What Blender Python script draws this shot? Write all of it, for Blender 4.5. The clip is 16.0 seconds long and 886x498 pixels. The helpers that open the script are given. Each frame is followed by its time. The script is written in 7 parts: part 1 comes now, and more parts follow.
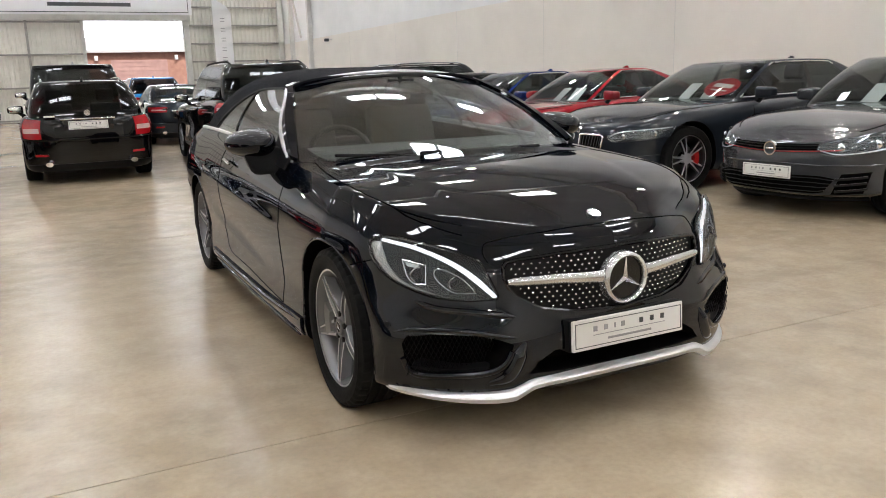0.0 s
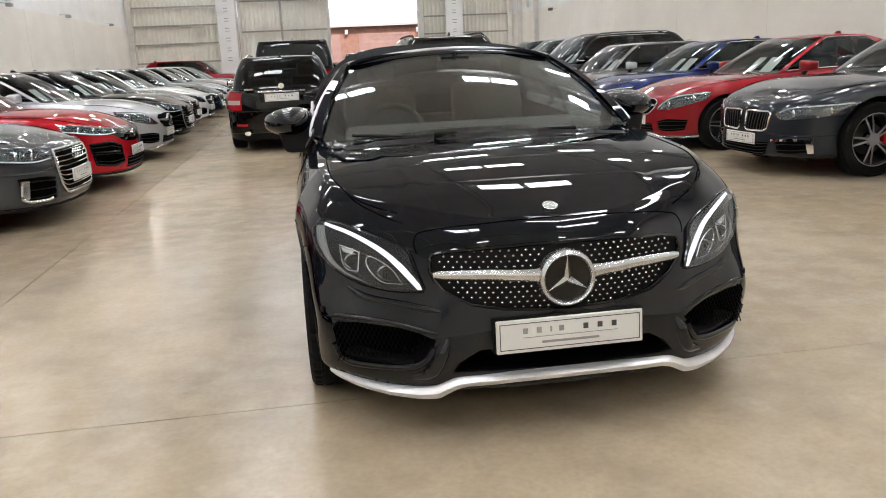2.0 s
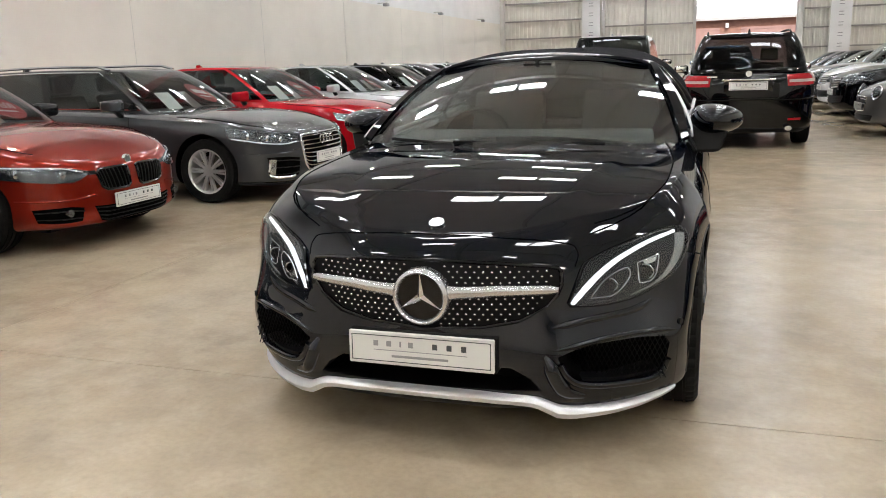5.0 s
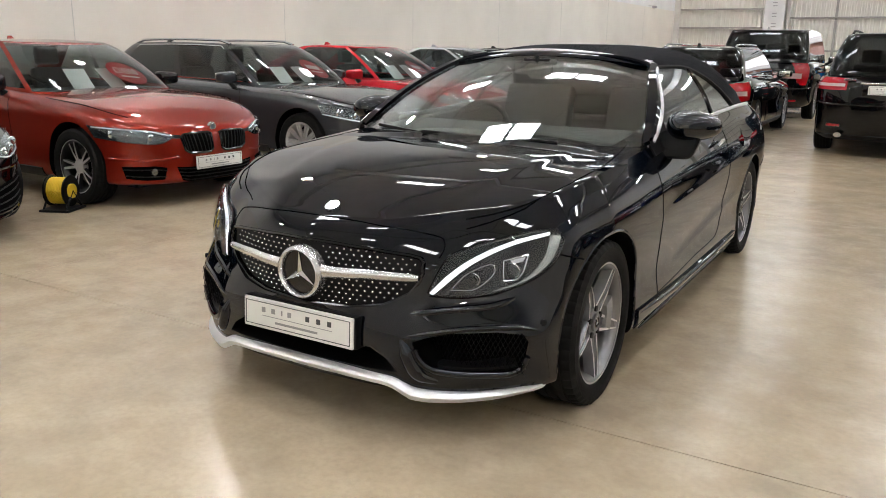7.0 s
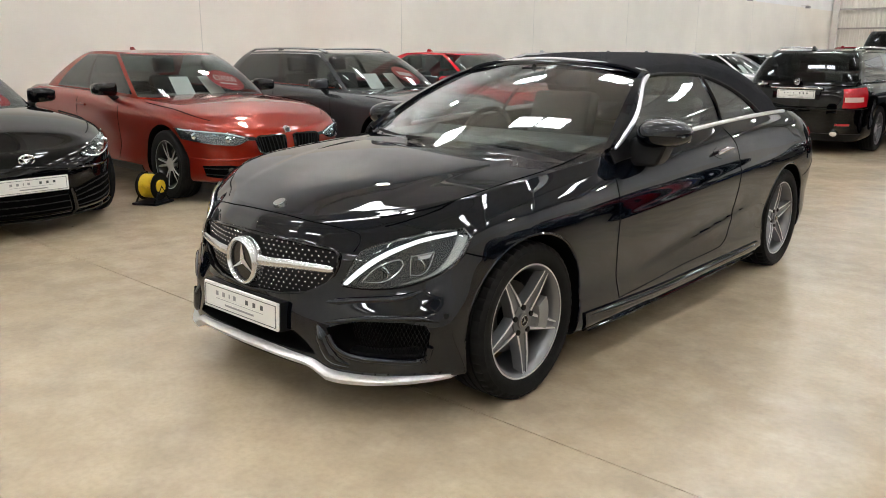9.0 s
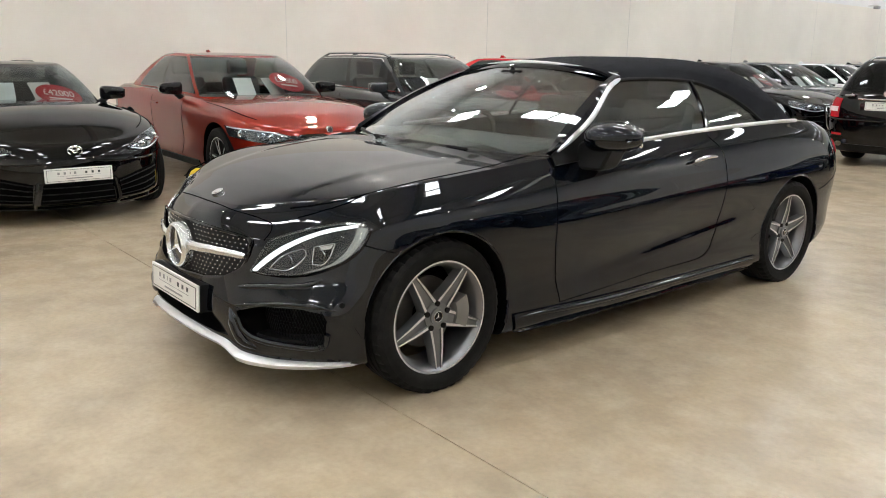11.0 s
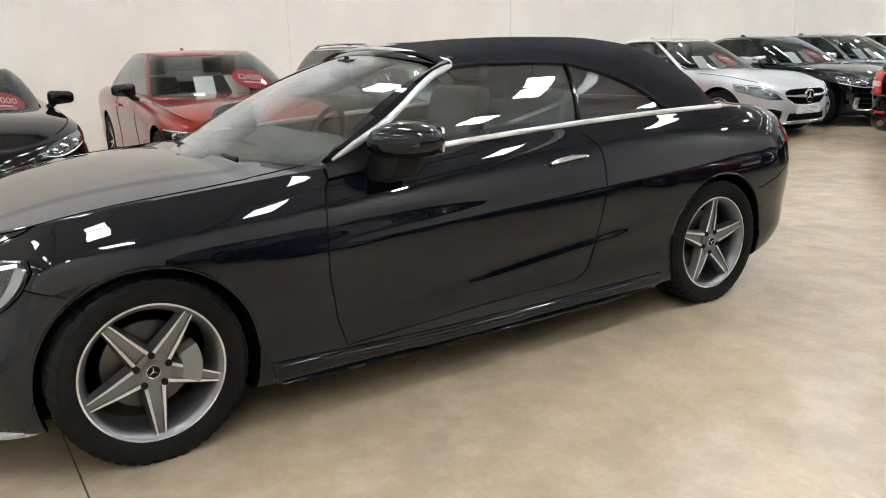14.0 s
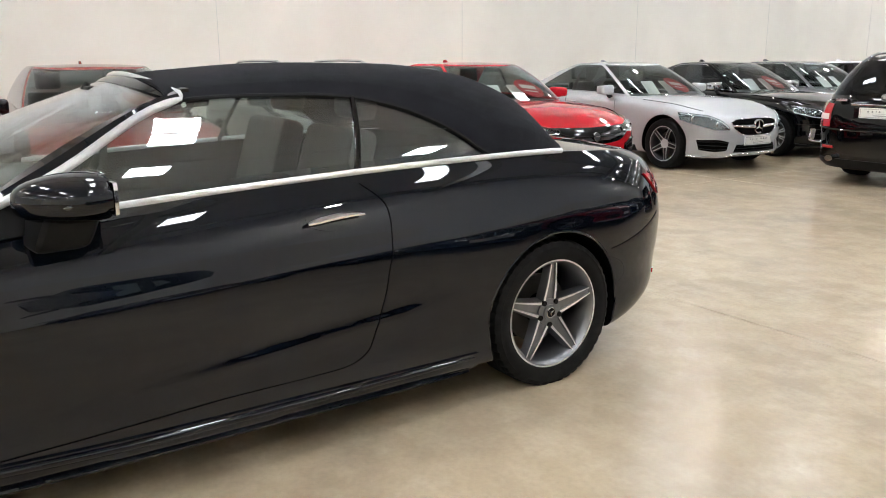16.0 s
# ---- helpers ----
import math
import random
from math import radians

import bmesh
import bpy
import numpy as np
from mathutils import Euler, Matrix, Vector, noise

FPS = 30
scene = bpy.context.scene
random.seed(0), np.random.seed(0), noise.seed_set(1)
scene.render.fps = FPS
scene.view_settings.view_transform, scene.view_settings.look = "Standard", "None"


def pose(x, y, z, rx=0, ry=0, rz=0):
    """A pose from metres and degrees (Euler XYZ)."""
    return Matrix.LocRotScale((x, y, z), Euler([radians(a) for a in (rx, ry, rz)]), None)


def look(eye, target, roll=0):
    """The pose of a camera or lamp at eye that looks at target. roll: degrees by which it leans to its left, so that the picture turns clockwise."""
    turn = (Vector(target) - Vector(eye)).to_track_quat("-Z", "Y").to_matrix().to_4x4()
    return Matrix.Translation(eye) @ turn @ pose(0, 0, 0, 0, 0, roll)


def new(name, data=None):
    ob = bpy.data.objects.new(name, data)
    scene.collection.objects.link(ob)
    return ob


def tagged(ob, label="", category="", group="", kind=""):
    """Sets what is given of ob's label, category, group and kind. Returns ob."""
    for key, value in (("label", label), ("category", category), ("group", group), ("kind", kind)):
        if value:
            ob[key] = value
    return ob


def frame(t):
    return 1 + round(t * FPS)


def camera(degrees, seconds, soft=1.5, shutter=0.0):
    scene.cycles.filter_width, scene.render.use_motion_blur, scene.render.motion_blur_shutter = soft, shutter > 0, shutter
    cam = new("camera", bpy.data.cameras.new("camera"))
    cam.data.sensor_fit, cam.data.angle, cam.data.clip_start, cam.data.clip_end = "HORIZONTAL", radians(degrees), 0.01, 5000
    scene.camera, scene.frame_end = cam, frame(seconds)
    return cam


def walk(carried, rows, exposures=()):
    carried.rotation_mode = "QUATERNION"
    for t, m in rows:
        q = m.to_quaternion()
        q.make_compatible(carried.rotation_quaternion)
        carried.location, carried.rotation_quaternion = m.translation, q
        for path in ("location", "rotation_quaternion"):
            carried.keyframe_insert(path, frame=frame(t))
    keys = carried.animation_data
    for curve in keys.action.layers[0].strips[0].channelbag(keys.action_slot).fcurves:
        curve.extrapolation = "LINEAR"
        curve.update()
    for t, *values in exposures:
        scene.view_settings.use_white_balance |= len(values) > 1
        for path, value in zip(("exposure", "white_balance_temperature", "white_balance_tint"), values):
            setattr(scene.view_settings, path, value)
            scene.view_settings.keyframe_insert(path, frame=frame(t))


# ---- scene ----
cam = camera(58.5, 16.0, soft=0.95)
METRES, EYE, TILT, LEAN, TURN = 8.0, 1.5, 0.0, 0.0, 0.0
PATH = [
    (0, (-1.846, -2.986, 1.303), (-0.978, -1.234, 0.884), -1.8),
    (0.5, (-1.618, -3.059, 1.304), (-0.854, -1.261, 0.871), -2.5),
    (1, (-1.361, -3.114, 1.309), (-0.689, -1.287, 0.853), -2.8),
    (1.5, (-1.068, -3.198, 1.323), (-0.581, -1.315, 0.854), -2.5),
    (2, (-0.797, -3.221, 1.309), (-0.501, -1.299, 0.839), -2.6),
    (2.5, (-0.533, -3.203, 1.325), (-0.383, -1.266, 0.847), -3.1),
    (3, (-0.234, -3.228, 1.324), (-0.226, -1.286, 0.847), -2.7),
    (3.5, (0.035, -3.212, 1.318), (-0.085, -1.271, 0.849), -1.9),
    (4, (0.295, -3.147, 1.336), (0.052, -1.215, 0.876), -1.9),
    (4.5, (0.59, -3.135, 1.323), (0.147, -1.237, 0.872), -2.3),
    (4.7, (0.704, -3.132, 1.315), (0.184, -1.253, 0.866), -2.2),
    (6.8, (1.753, -2.903, 1.347), (0.807, -1.212, 0.851), 0.9),
    (7, (1.844, -2.852, 1.359), (0.852, -1.186, 0.868), 0.8),
    (7.5, (2.06, -2.777, 1.372), (0.954, -1.181, 0.894), 0.2),
    (8, (2.32, -2.754, 1.38), (1.135, -1.217, 0.899), 0.5),
    (8.5, (2.486, -2.702, 1.383), (1.252, -1.202, 0.906), 0.7),
    (8.7, (2.552, -2.625, 1.396), (1.294, -1.146, 0.914), 0.5),
    (10.8, (3.261, -2.096, 1.346), (1.783, -0.829, 0.889), 0.9),
    (11, (3.291, -1.994, 1.37), (1.793, -0.755, 0.902), 0.9),
    (11.5, (3.379, -1.774, 1.361), (1.837, -0.593, 0.883), 0.6),
    (12, (3.463, -1.553, 1.374), (1.871, -0.446, 0.885), 1),
    (12.5, (3.453, -1.315, 1.353), (1.815, -0.276, 0.869), -0.1),
    (13, (3.435, -1.07, 1.349), (1.781, -0.053, 0.869), -1.2),
    (13.5, (3.47, -0.785, 1.358), (1.819, 0.236, 0.873), -1.5),
    (14, (3.483, -0.524, 1.355), (1.856, 0.529, 0.861), -1.6),
    (14.5, (3.458, -0.215, 1.36), (1.87, 0.893, 0.859), -2.1),
    (15, (3.463, 0.086, 1.351), (1.894, 1.222, 0.855), -1.6),
    (15.5, (3.457, 0.352, 1.358), (1.851, 1.444, 0.882), -0.8),
    (16, (3.366, 0.643, 1.392), (1.74, 1.715, 0.934), -0.3),
]
EXPOSURES = [(0, -0.06, 6500, 13), (3.5, -0.03, 6560, 12), (7.0, 0.05, 6560, 12), (8.0, 0.13, 6560, 11), (11.0, 0.18, 6500, 10), (12.5, 0.32, 6400, 11), (16.0, 0.40, 6370, 11)]
walk(cam, [(t, look(eye, target, roll)) for t, eye, target, roll in PATH], EXPOSURES)


# ---- light ----
world = bpy.data.worlds.new("world")
scene.world = world
world.use_nodes = True
wn = world.node_tree.nodes
sky = wn.new("ShaderNodeTexSky")
sky.sky_type, sky.sun_disc, sky.sun_elevation, sky.sun_rotation = "NISHITA", False, radians(50), radians(200)
world.node_tree.links.new(sky.outputs[0], wn["Background"].inputs[0])
sky.dust_density, sky.ozone_density = 6.0, 0.6
wn["Background"].inputs[1].default_value = 0.15
sun = new("sun", bpy.data.lights.new("sun", "SUN"))
sun.data.energy, sun.data.angle, sun.data.color = 4.5, radians(3), (1, 0.96, 0.9)
sun.matrix_world = look((10, 20, 40), (0, 50, 0))

# ---- materials ----


def base_mat(name, color, rough=0.5, metal=0.0, coat=0.0, spec=0.5):
    m = bpy.data.materials.new(name)
    m.use_nodes = True
    b = m.node_tree.nodes["Principled BSDF"]
    b.inputs["Base Color"].default_value = (*color, 1)
    b.inputs["Roughness"].default_value = rough
    b.inputs["Metallic"].default_value = metal
    b.inputs["Coat Weight"].default_value = coat
    b.inputs["Coat Roughness"].default_value = 0.03
    b.inputs["Coat IOR"].default_value = 1.45
    b.inputs["Specular IOR Level"].default_value = spec
    return m


def nodes_of(m):
    t = m.node_tree
    return t.nodes, t.links, t.nodes["Principled BSDF"]


def vary(m, lo, hi, scale, detail=4.0, rough=None, bump=0.0, bump_scale=200.0, stretch=(1, 1, 1)):
    """Colour between lo and hi by noise in object space, with optional roughness range and fine bump."""
    n, l, b = nodes_of(m)
    tc, mp = n.new("ShaderNodeTexCoord"), n.new("ShaderNodeMapping")
    mp.inputs["Scale"].default_value = stretch
    l.new(tc.outputs["Object"], mp.inputs[0])
    a = n.new("ShaderNodeTexNoise")
    a.inputs["Scale"].default_value, a.inputs["Detail"].default_value = scale, detail
    l.new(mp.outputs[0], a.inputs["Vector"])
    r = n.new("ShaderNodeValToRGB")
    r.color_ramp.elements[0].position, r.color_ramp.elements[1].position = 0.3, 0.7
    r.color_ramp.elements[0].color, r.color_ramp.elements[1].color = (*lo, 1), (*hi, 1)
    l.new(a.outputs["Fac"], r.inputs[0])
    l.new(r.outputs[0], b.inputs["Base Color"])
    if rough:
        mr = n.new("ShaderNodeMapRange")
        mr.inputs["To Min"].default_value, mr.inputs["To Max"].default_value = rough
        l.new(a.outputs["Fac"], mr.inputs["Value"])
        l.new(mr.outputs[0], b.inputs["Roughness"])
    if bump:
        c, bp = n.new("ShaderNodeTexNoise"), n.new("ShaderNodeBump")
        c.inputs["Scale"].default_value = bump_scale
        bp.inputs["Strength"].default_value, bp.inputs["Distance"].default_value = bump, 0.01
        l.new(tc.outputs["Object"], c.inputs["Vector"])
        l.new(c.outputs["Fac"], bp.inputs["Height"])
        l.new(bp.outputs[0], b.inputs["Normal"])
    return m


def paint(name, c, metal=0.35, rough=0.38):
    """Car paint: a slightly flaky base under a clear coat, with a trace of dust in its gloss."""
    m = base_mat(name, c, rough, metal, 1.0, 0.0)
    n, l, b = nodes_of(m)
    tc, f, mix = n.new("ShaderNodeTexCoord"), n.new("ShaderNodeTexNoise"), n.new("ShaderNodeMix")
    f.inputs["Scale"].default_value = 1800
    mix.data_type = "RGBA"
    mix.inputs[6].default_value = (*[v * 0.75 for v in c], 1)
    mix.inputs[7].default_value = (*[min(1, v * 1.3) for v in c], 1)
    l.new(tc.outputs["Object"], f.inputs["Vector"])
    l.new(f.outputs["Fac"], mix.inputs[0])
    l.new(mix.outputs[2], b.inputs["Base Color"])
    d, mr = n.new("ShaderNodeTexNoise"), n.new("ShaderNodeMapRange")
    d.inputs["Scale"].default_value = 3.0
    mr.inputs["To Min"].default_value, mr.inputs["To Max"].default_value = 0.0, 0.02
    l.new(tc.outputs["Object"], d.inputs["Vector"])
    l.new(d.outputs["Fac"], mr.inputs["Value"])
    l.new(mr.outputs[0], b.inputs["Coat Roughness"])
    return m


def glass(name, tint, tr=0.032):
    """Thin tinted pane: part clear, part mirror by its angle."""
    m = bpy.data.materials.new(name)
    m.use_nodes = True
    n, l = m.node_tree.nodes, m.node_tree.links
    n.clear()
    out, mix, t, g, fr, pw, ma = (n.new("ShaderNode" + k) for k in ("OutputMaterial", "MixShader", "BsdfTransparent", "BsdfGlossy", "LayerWeight", "Math", "Math"))
    t.inputs[0].default_value = (*tint, 1)
    g.inputs["Roughness"].default_value = 0.01
    g.inputs[0].default_value = (0.95, 0.97, 1, 1)
    fr.inputs[0].default_value = 0.5
    pw.operation, pw.inputs[1].default_value = "POWER", 4.0
    ma.operation, ma.inputs[1].default_value, ma.inputs[2].default_value = "MULTIPLY_ADD", 0.9, tr
    l.new(fr.outputs["Facing"], pw.inputs[0])
    l.new(pw.outputs[0], ma.inputs[0])
    l.new(ma.outputs[0], mix.inputs[0])
    l.new(t.outputs[0], mix.inputs[1])
    l.new(g.outputs[0], mix.inputs[2])
    l.new(mix.outputs[0], out.inputs[0])
    return m


def glow(name, c, s):
    m = base_mat(name, c, 0.4)
    b = m.node_tree.nodes["Principled BSDF"]
    b.inputs["Emission Color"].default_value = (*c, 1)
    b.inputs["Emission Strength"].default_value = s
    return m


BLACK = base_mat("black_plastic", (0.004, 0.004, 0.0045), 0.5, spec=0.2)
GLOSSBLACK = base_mat("gloss_black", (0.002, 0.002, 0.0025), 0.08)
# near-black colour that paints the shade inside recesses, gaps and openings
DARK = base_mat("cavity_shade", (0.0015, 0.0015, 0.0015), 0.9, spec=0.05)
RUBBER = vary(base_mat("tyre_rubber", (0.02, 0.02, 0.02), 0.75, spec=0.12), (0.006, 0.006, 0.006), (0.012, 0.0118, 0.0115), 30, rough=(0.6, 0.85), bump=0.15)
CHROME = base_mat("chrome", (0.82, 0.83, 0.85), 0.07, 1.0)
SATIN = base_mat("satin_silver", (0.66, 0.67, 0.69), 0.24, 0.9)
ALLOY = vary(base_mat("machined_alloy", (0.6, 0.6, 0.61), 0.3, 0.7), (0.66, 0.66, 0.67), (0.72, 0.72, 0.73), 14, rough=(0.26, 0.34))
ALLOYGREY = base_mat("grey_alloy", (0.19, 0.195, 0.205), 0.35, 0.8, 0.3)
ALLOYDARK = base_mat("dark_alloy", (0.03, 0.03, 0.033), 0.3, 0.5, 0.4)
DISC = base_mat("brake_steel", (0.14, 0.135, 0.13), 0.45, 1.0)
FABRIC = vary(base_mat("roof_cloth", (0.008, 0.0085, 0.012), 0.95, spec=0.2), (0.006, 0.0065, 0.009), (0.011, 0.012, 0.016), 8, bump=0.5, bump_scale=900)
LEATHER = vary(base_mat("black_leather", (0.015, 0.015, 0.016), 0.5), (0.035, 0.035, 0.036), (0.055, 0.054, 0.053), 20, bump=0.2, bump_scale=300)
DASHM = vary(base_mat("dash_plastic", (0.025, 0.026, 0.027), 0.6), (0.05, 0.053, 0.054), (0.07, 0.073, 0.074), 25, bump=0.2, bump_scale=500)
WINDSCREEN = glass("windscreen_glass", (0.93, 0.97, 0.96), 0.085)
SIDEGLASS = glass("side_glass", (0.90, 0.95, 0.94), 0.115)
BACKSCREEN = glass("tinted_windscreen", (0.58, 0.63, 0.62))
BACKSIDE = glass("tinted_side_glass", (0.23, 0.255, 0.255))
PRIVACY = glass("privacy_glass", (0.12, 0.125, 0.13))
LENS = glass("lamp_lens", (0.92, 0.94, 0.95))
LAMPIN = base_mat("lamp_bowl", (0.14, 0.145, 0.155), 0.16, 0.8)
REFLECTOR = base_mat("lamp_reflector", (0.75, 0.77, 0.8), 0.1, 1.0)
DRL = base_mat("light_guide", (0.85, 0.87, 0.9), 0.2, 0.1, 1.0)
# added glow stands in for the bright sheen of the silvery guide
DRLGLOW = glow("light_guide_glow", (0.95, 0.97, 1.0), 1.2)
TAILRED = base_mat("tail_lens_red", (0.35, 0.006, 0.012), 0.08, 0.0, 1.0)
TAILCLEAR = base_mat("tail_lens_clear", (0.55, 0.35, 0.35), 0.08, 0.0, 1.0)
PLATEM = base_mat("plate_white", (0.78, 0.78, 0.76), 0.35)
PLATEINK = base_mat("plate_ink", (0.05, 0.055, 0.06), 0.4)
PLATEPALE = base_mat("plate_ink_pale", (0.3, 0.3, 0.31), 0.5)
PAPER = base_mat("paper", (0.8, 0.8, 0.79), 0.7)
STICKER = base_mat("sticker_red", (0.42, 0.015, 0.022), 0.6, spec=0.2)
STICKERINK = base_mat("sticker_ink", (0.8, 0.78, 0.76), 0.5)
CALIPER = base_mat("caliper_grey", (0.26, 0.26, 0.255), 0.45, 0.5)
CALIPERRED = base_mat("caliper_red", (0.5, 0.01, 0.01), 0.4)

# ---- mesh helpers ----


def part(name, data, material, parent=None, label="", smooth=35):
    """Links a bmesh or mesh as one object under a thing or part."""
    if isinstance(data, bmesh.types.BMesh):
        me = bpy.data.meshes.new(name)
        data.to_mesh(me)
        data.free()
    else:
        me = data
    for m in material if isinstance(material, (list, tuple)) else [material]:
        if len(me.materials) < (len(material) if isinstance(material, (list, tuple)) else 1):
            me.materials.append(m)
    if smooth:
        me.shade_smooth()
        me.set_sharp_from_angle(angle=radians(smooth))
    ob = new(name, me)
    if parent:
        ob.parent = parent
    return tagged(ob, label)


def mesh_of(V, F, name="mesh"):
    me = bpy.data.meshes.new(name)
    me.from_pydata([tuple(map(float, v)) for v in V], [], F)
    me.update()
    return me


def cr(knots, vals, x):
    """Smooth curve through knots (cubic, with limited slopes)."""
    k, v, x = np.asarray(knots, float), np.asarray(vals, float), np.asarray(x, float)
    if len(k) == 2:
        return np.interp(x, k, v)
    d = np.diff(v) / np.diff(k)
    m = np.empty(len(k))
    m[0], m[-1] = d[0], d[-1]
    for i in range(1, len(k) - 1):
        m[i] = 0 if d[i - 1] * d[i] <= 0 else 2 * d[i - 1] * d[i] / (d[i - 1] + d[i])
    xc = np.clip(x, k[0], k[-1])
    i = np.clip(np.searchsorted(k, xc, side="right") - 1, 0, len(k) - 2)
    h = k[i + 1] - k[i]
    t = (xc - k[i]) / h
    return ((2 * t**3 - 3 * t**2 + 1) * v[i] + (t**3 - 2 * t**2 + t) * h * m[i]
            + (-2 * t**3 + 3 * t**2) * v[i + 1] + (t**3 - t**2) * h * m[i + 1])


def normals(P):
    a, b = np.gradient(P, axis=0), np.gradient(P, axis=1)
    n = np.cross(a, b)
    return n / np.maximum(np.linalg.norm(n, axis=2, keepdims=True), 1e-9)


def grid_faces(nu, nv, base=0, flip=False):
    F = []
    for i in range(nu - 1):
        for j in range(nv - 1):
            f = (base + i * nv + j, base + (i + 1) * nv + j, base + (i + 1) * nv + j + 1, base + i * nv + j + 1)
            F.append(f[::-1] if flip else f)
    return F


def slab(P, thick, offset=0.0, flip=1):
    """A closed sheet of some thickness on a grid of points; flip chooses its outer side."""
    N = normals(P) * flip
    A, B = P + N * offset, P + N * (offset - thick)
    nu, nv = P.shape[:2]
    V = np.concatenate([A.reshape(-1, 3), B.reshape(-1, 3)])
    F = grid_faces(nu, nv, 0, flip < 0) + grid_faces(nu, nv, nu * nv, flip > 0)
    edge = [i * nv for i in range(nu)] + [(nu - 1) * nv + j for j in range(1, nv)]
    edge += [i * nv + nv - 1 for i in range(nu - 2, -1, -1)] + [j for j in range(nv - 2, 0, -1)]
    k = nu * nv
    for a, b in zip(edge, edge[1:] + edge[:1]):
        F.append((a, a + k, b + k, b) if flip < 0 else (a, b, b + k, a + k))
    me = mesh_of(V, F)
    bm = bmesh.new()
    bm.from_mesh(me)
    bpy.data.meshes.remove(me)
    bmesh.ops.recalc_face_normals(bm, faces=bm.faces)
    return bm


def tube(points, r, seg=8, closed=False, flat=1.0):
    """A round rod along a line of points; r may vary along it."""
    P = np.asarray(points, float)
    n = len(P)
    R = np.broadcast_to(np.asarray(r, float), (n,))
    T = np.gradient(P, axis=0) if not closed else (np.roll(P, -1, 0) - np.roll(P, 1, 0))
    T /= np.maximum(np.linalg.norm(T, axis=1, keepdims=True), 1e-9)
    up = np.array([0, 0, 1.0]) if abs(T[:, 2]).mean() < 0.8 else np.array([1.0, 0, 0])
    A = np.cross(T, up)
    A /= np.maximum(np.linalg.norm(A, axis=1, keepdims=True), 1e-9)
    B = np.cross(A, T)
    a = np.linspace(0, 2 * np.pi, seg, endpoint=False)
    V = P[:, None] + R[:, None, None] * (np.cos(a)[None, :, None] * A[:, None] + flat * np.sin(a)[None, :, None] * B[:, None])
    F = []
    for i in range(n if closed else n - 1):
        for j in range(seg):
            F.append((i * seg + j, i * seg + (j + 1) % seg, (i + 1) % n * seg + (j + 1) % seg, (i + 1) % n * seg + j))
    if not closed:
        F += [tuple(range(seg))[::-1], tuple((n - 1) * seg + j for j in range(seg))]
    return mesh_of(V.reshape(-1, 3), F)


def revolve(profile, seg=64, closed=True):
    """Turns (x, r) points round the x axis."""
    p = np.asarray(profile, float)
    a = np.linspace(0, 2 * np.pi, seg, endpoint=False)
    V = np.stack([np.broadcast_to(p[:, 0], (seg, len(p))), p[:, 1] * np.cos(a)[:, None], p[:, 1] * np.sin(a)[:, None]], 2)
    n, F = len(p), []
    for i in range(seg):
        for j in range(n if closed else n - 1):
            k = (j + 1) % n
            F.append((i * n + j, i * n + k, (i + 1) % seg * n + k, (i + 1) % seg * n + j))
    return V, F


def bevel_box(x0, x1, y0, y1, z0, z1, r=0.01, seg=2):
    bm = bmesh.new()
    bmesh.ops.create_cube(bm, size=1)
    for v in bm.verts:
        v.co = Vector((x0 if v.co.x < 0 else x1, y0 if v.co.y < 0 else y1, z0 if v.co.z < 0 else z1))
    if r:
        bmesh.ops.bevel(bm, geom=list(bm.edges), offset=r, segments=seg, affect="EDGES", profile=0.6)
    return bm


def join_into(bm, other):
    if isinstance(other, bmesh.types.BMesh):
        me = bpy.data.meshes.new("t")
        other.to_mesh(me)
        other.free()
    else:
        me = other
    bm.from_mesh(me)
    bpy.data.meshes.remove(me)
    return bm


def cut(me, cutters, mats):
    """Base mesh minus closed cutter meshes; cut faces take the second material."""
    a = bpy.data.objects.new("base_tmp", me)
    me.materials.clear()
    for m in mats:
        me.materials.append(m)
    c = bmesh.new()
    for k in cutters:
        join_into(c, k)
    bmesh.ops.recalc_face_normals(c, faces=c.faces)
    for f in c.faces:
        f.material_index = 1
    cme = bpy.data.meshes.new("cut")
    c.to_mesh(cme)
    c.free()
    for m in mats:
        cme.materials.append(m)
    b = bpy.data.objects.new("cut_tmp", cme)
    scene.collection.objects.link(a)
    scene.collection.objects.link(b)
    mod = a.modifiers.new("cut", "BOOLEAN")
    mod.operation, mod.object, mod.solver = "DIFFERENCE", b, "EXACT"
    dg = bpy.context.evaluated_depsgraph_get()
    out = bpy.data.meshes.new_from_object(a.evaluated_get(dg), depsgraph=dg)
    bpy.data.objects.remove(a)
    bpy.data.objects.remove(b)
    bpy.data.meshes.remove(cme)
    return out


def prism_x(x0, x1, yc, zc, r, seg=40):
    """A drum lying along x."""
    a = np.linspace(0, 2 * np.pi, seg, endpoint=False)
    V = [(x, yc + r * np.cos(t), zc + r * np.sin(t)) for x in (x0, x1) for t in a]
    F = [tuple(range(seg)), tuple(range(seg, 2 * seg))[::-1]] + [(i, (i + 1) % seg, seg + (i + 1) % seg, seg + i) for i in range(seg)]
    return mesh_of(V, F)


def outline_prism(pts, y0, y1):
    """A plate with outline pts (x, z) from y0 to y1."""
    n = len(pts)
    V = [(x, y, z) for y in (y0, y1) for x, z in pts]
    F = [tuple(range(n)), tuple(range(n, 2 * n))[::-1]] + [(i, (i + 1) % n, n + (i + 1) % n, n + i) for i in range(n)]
    return mesh_of(V, F)


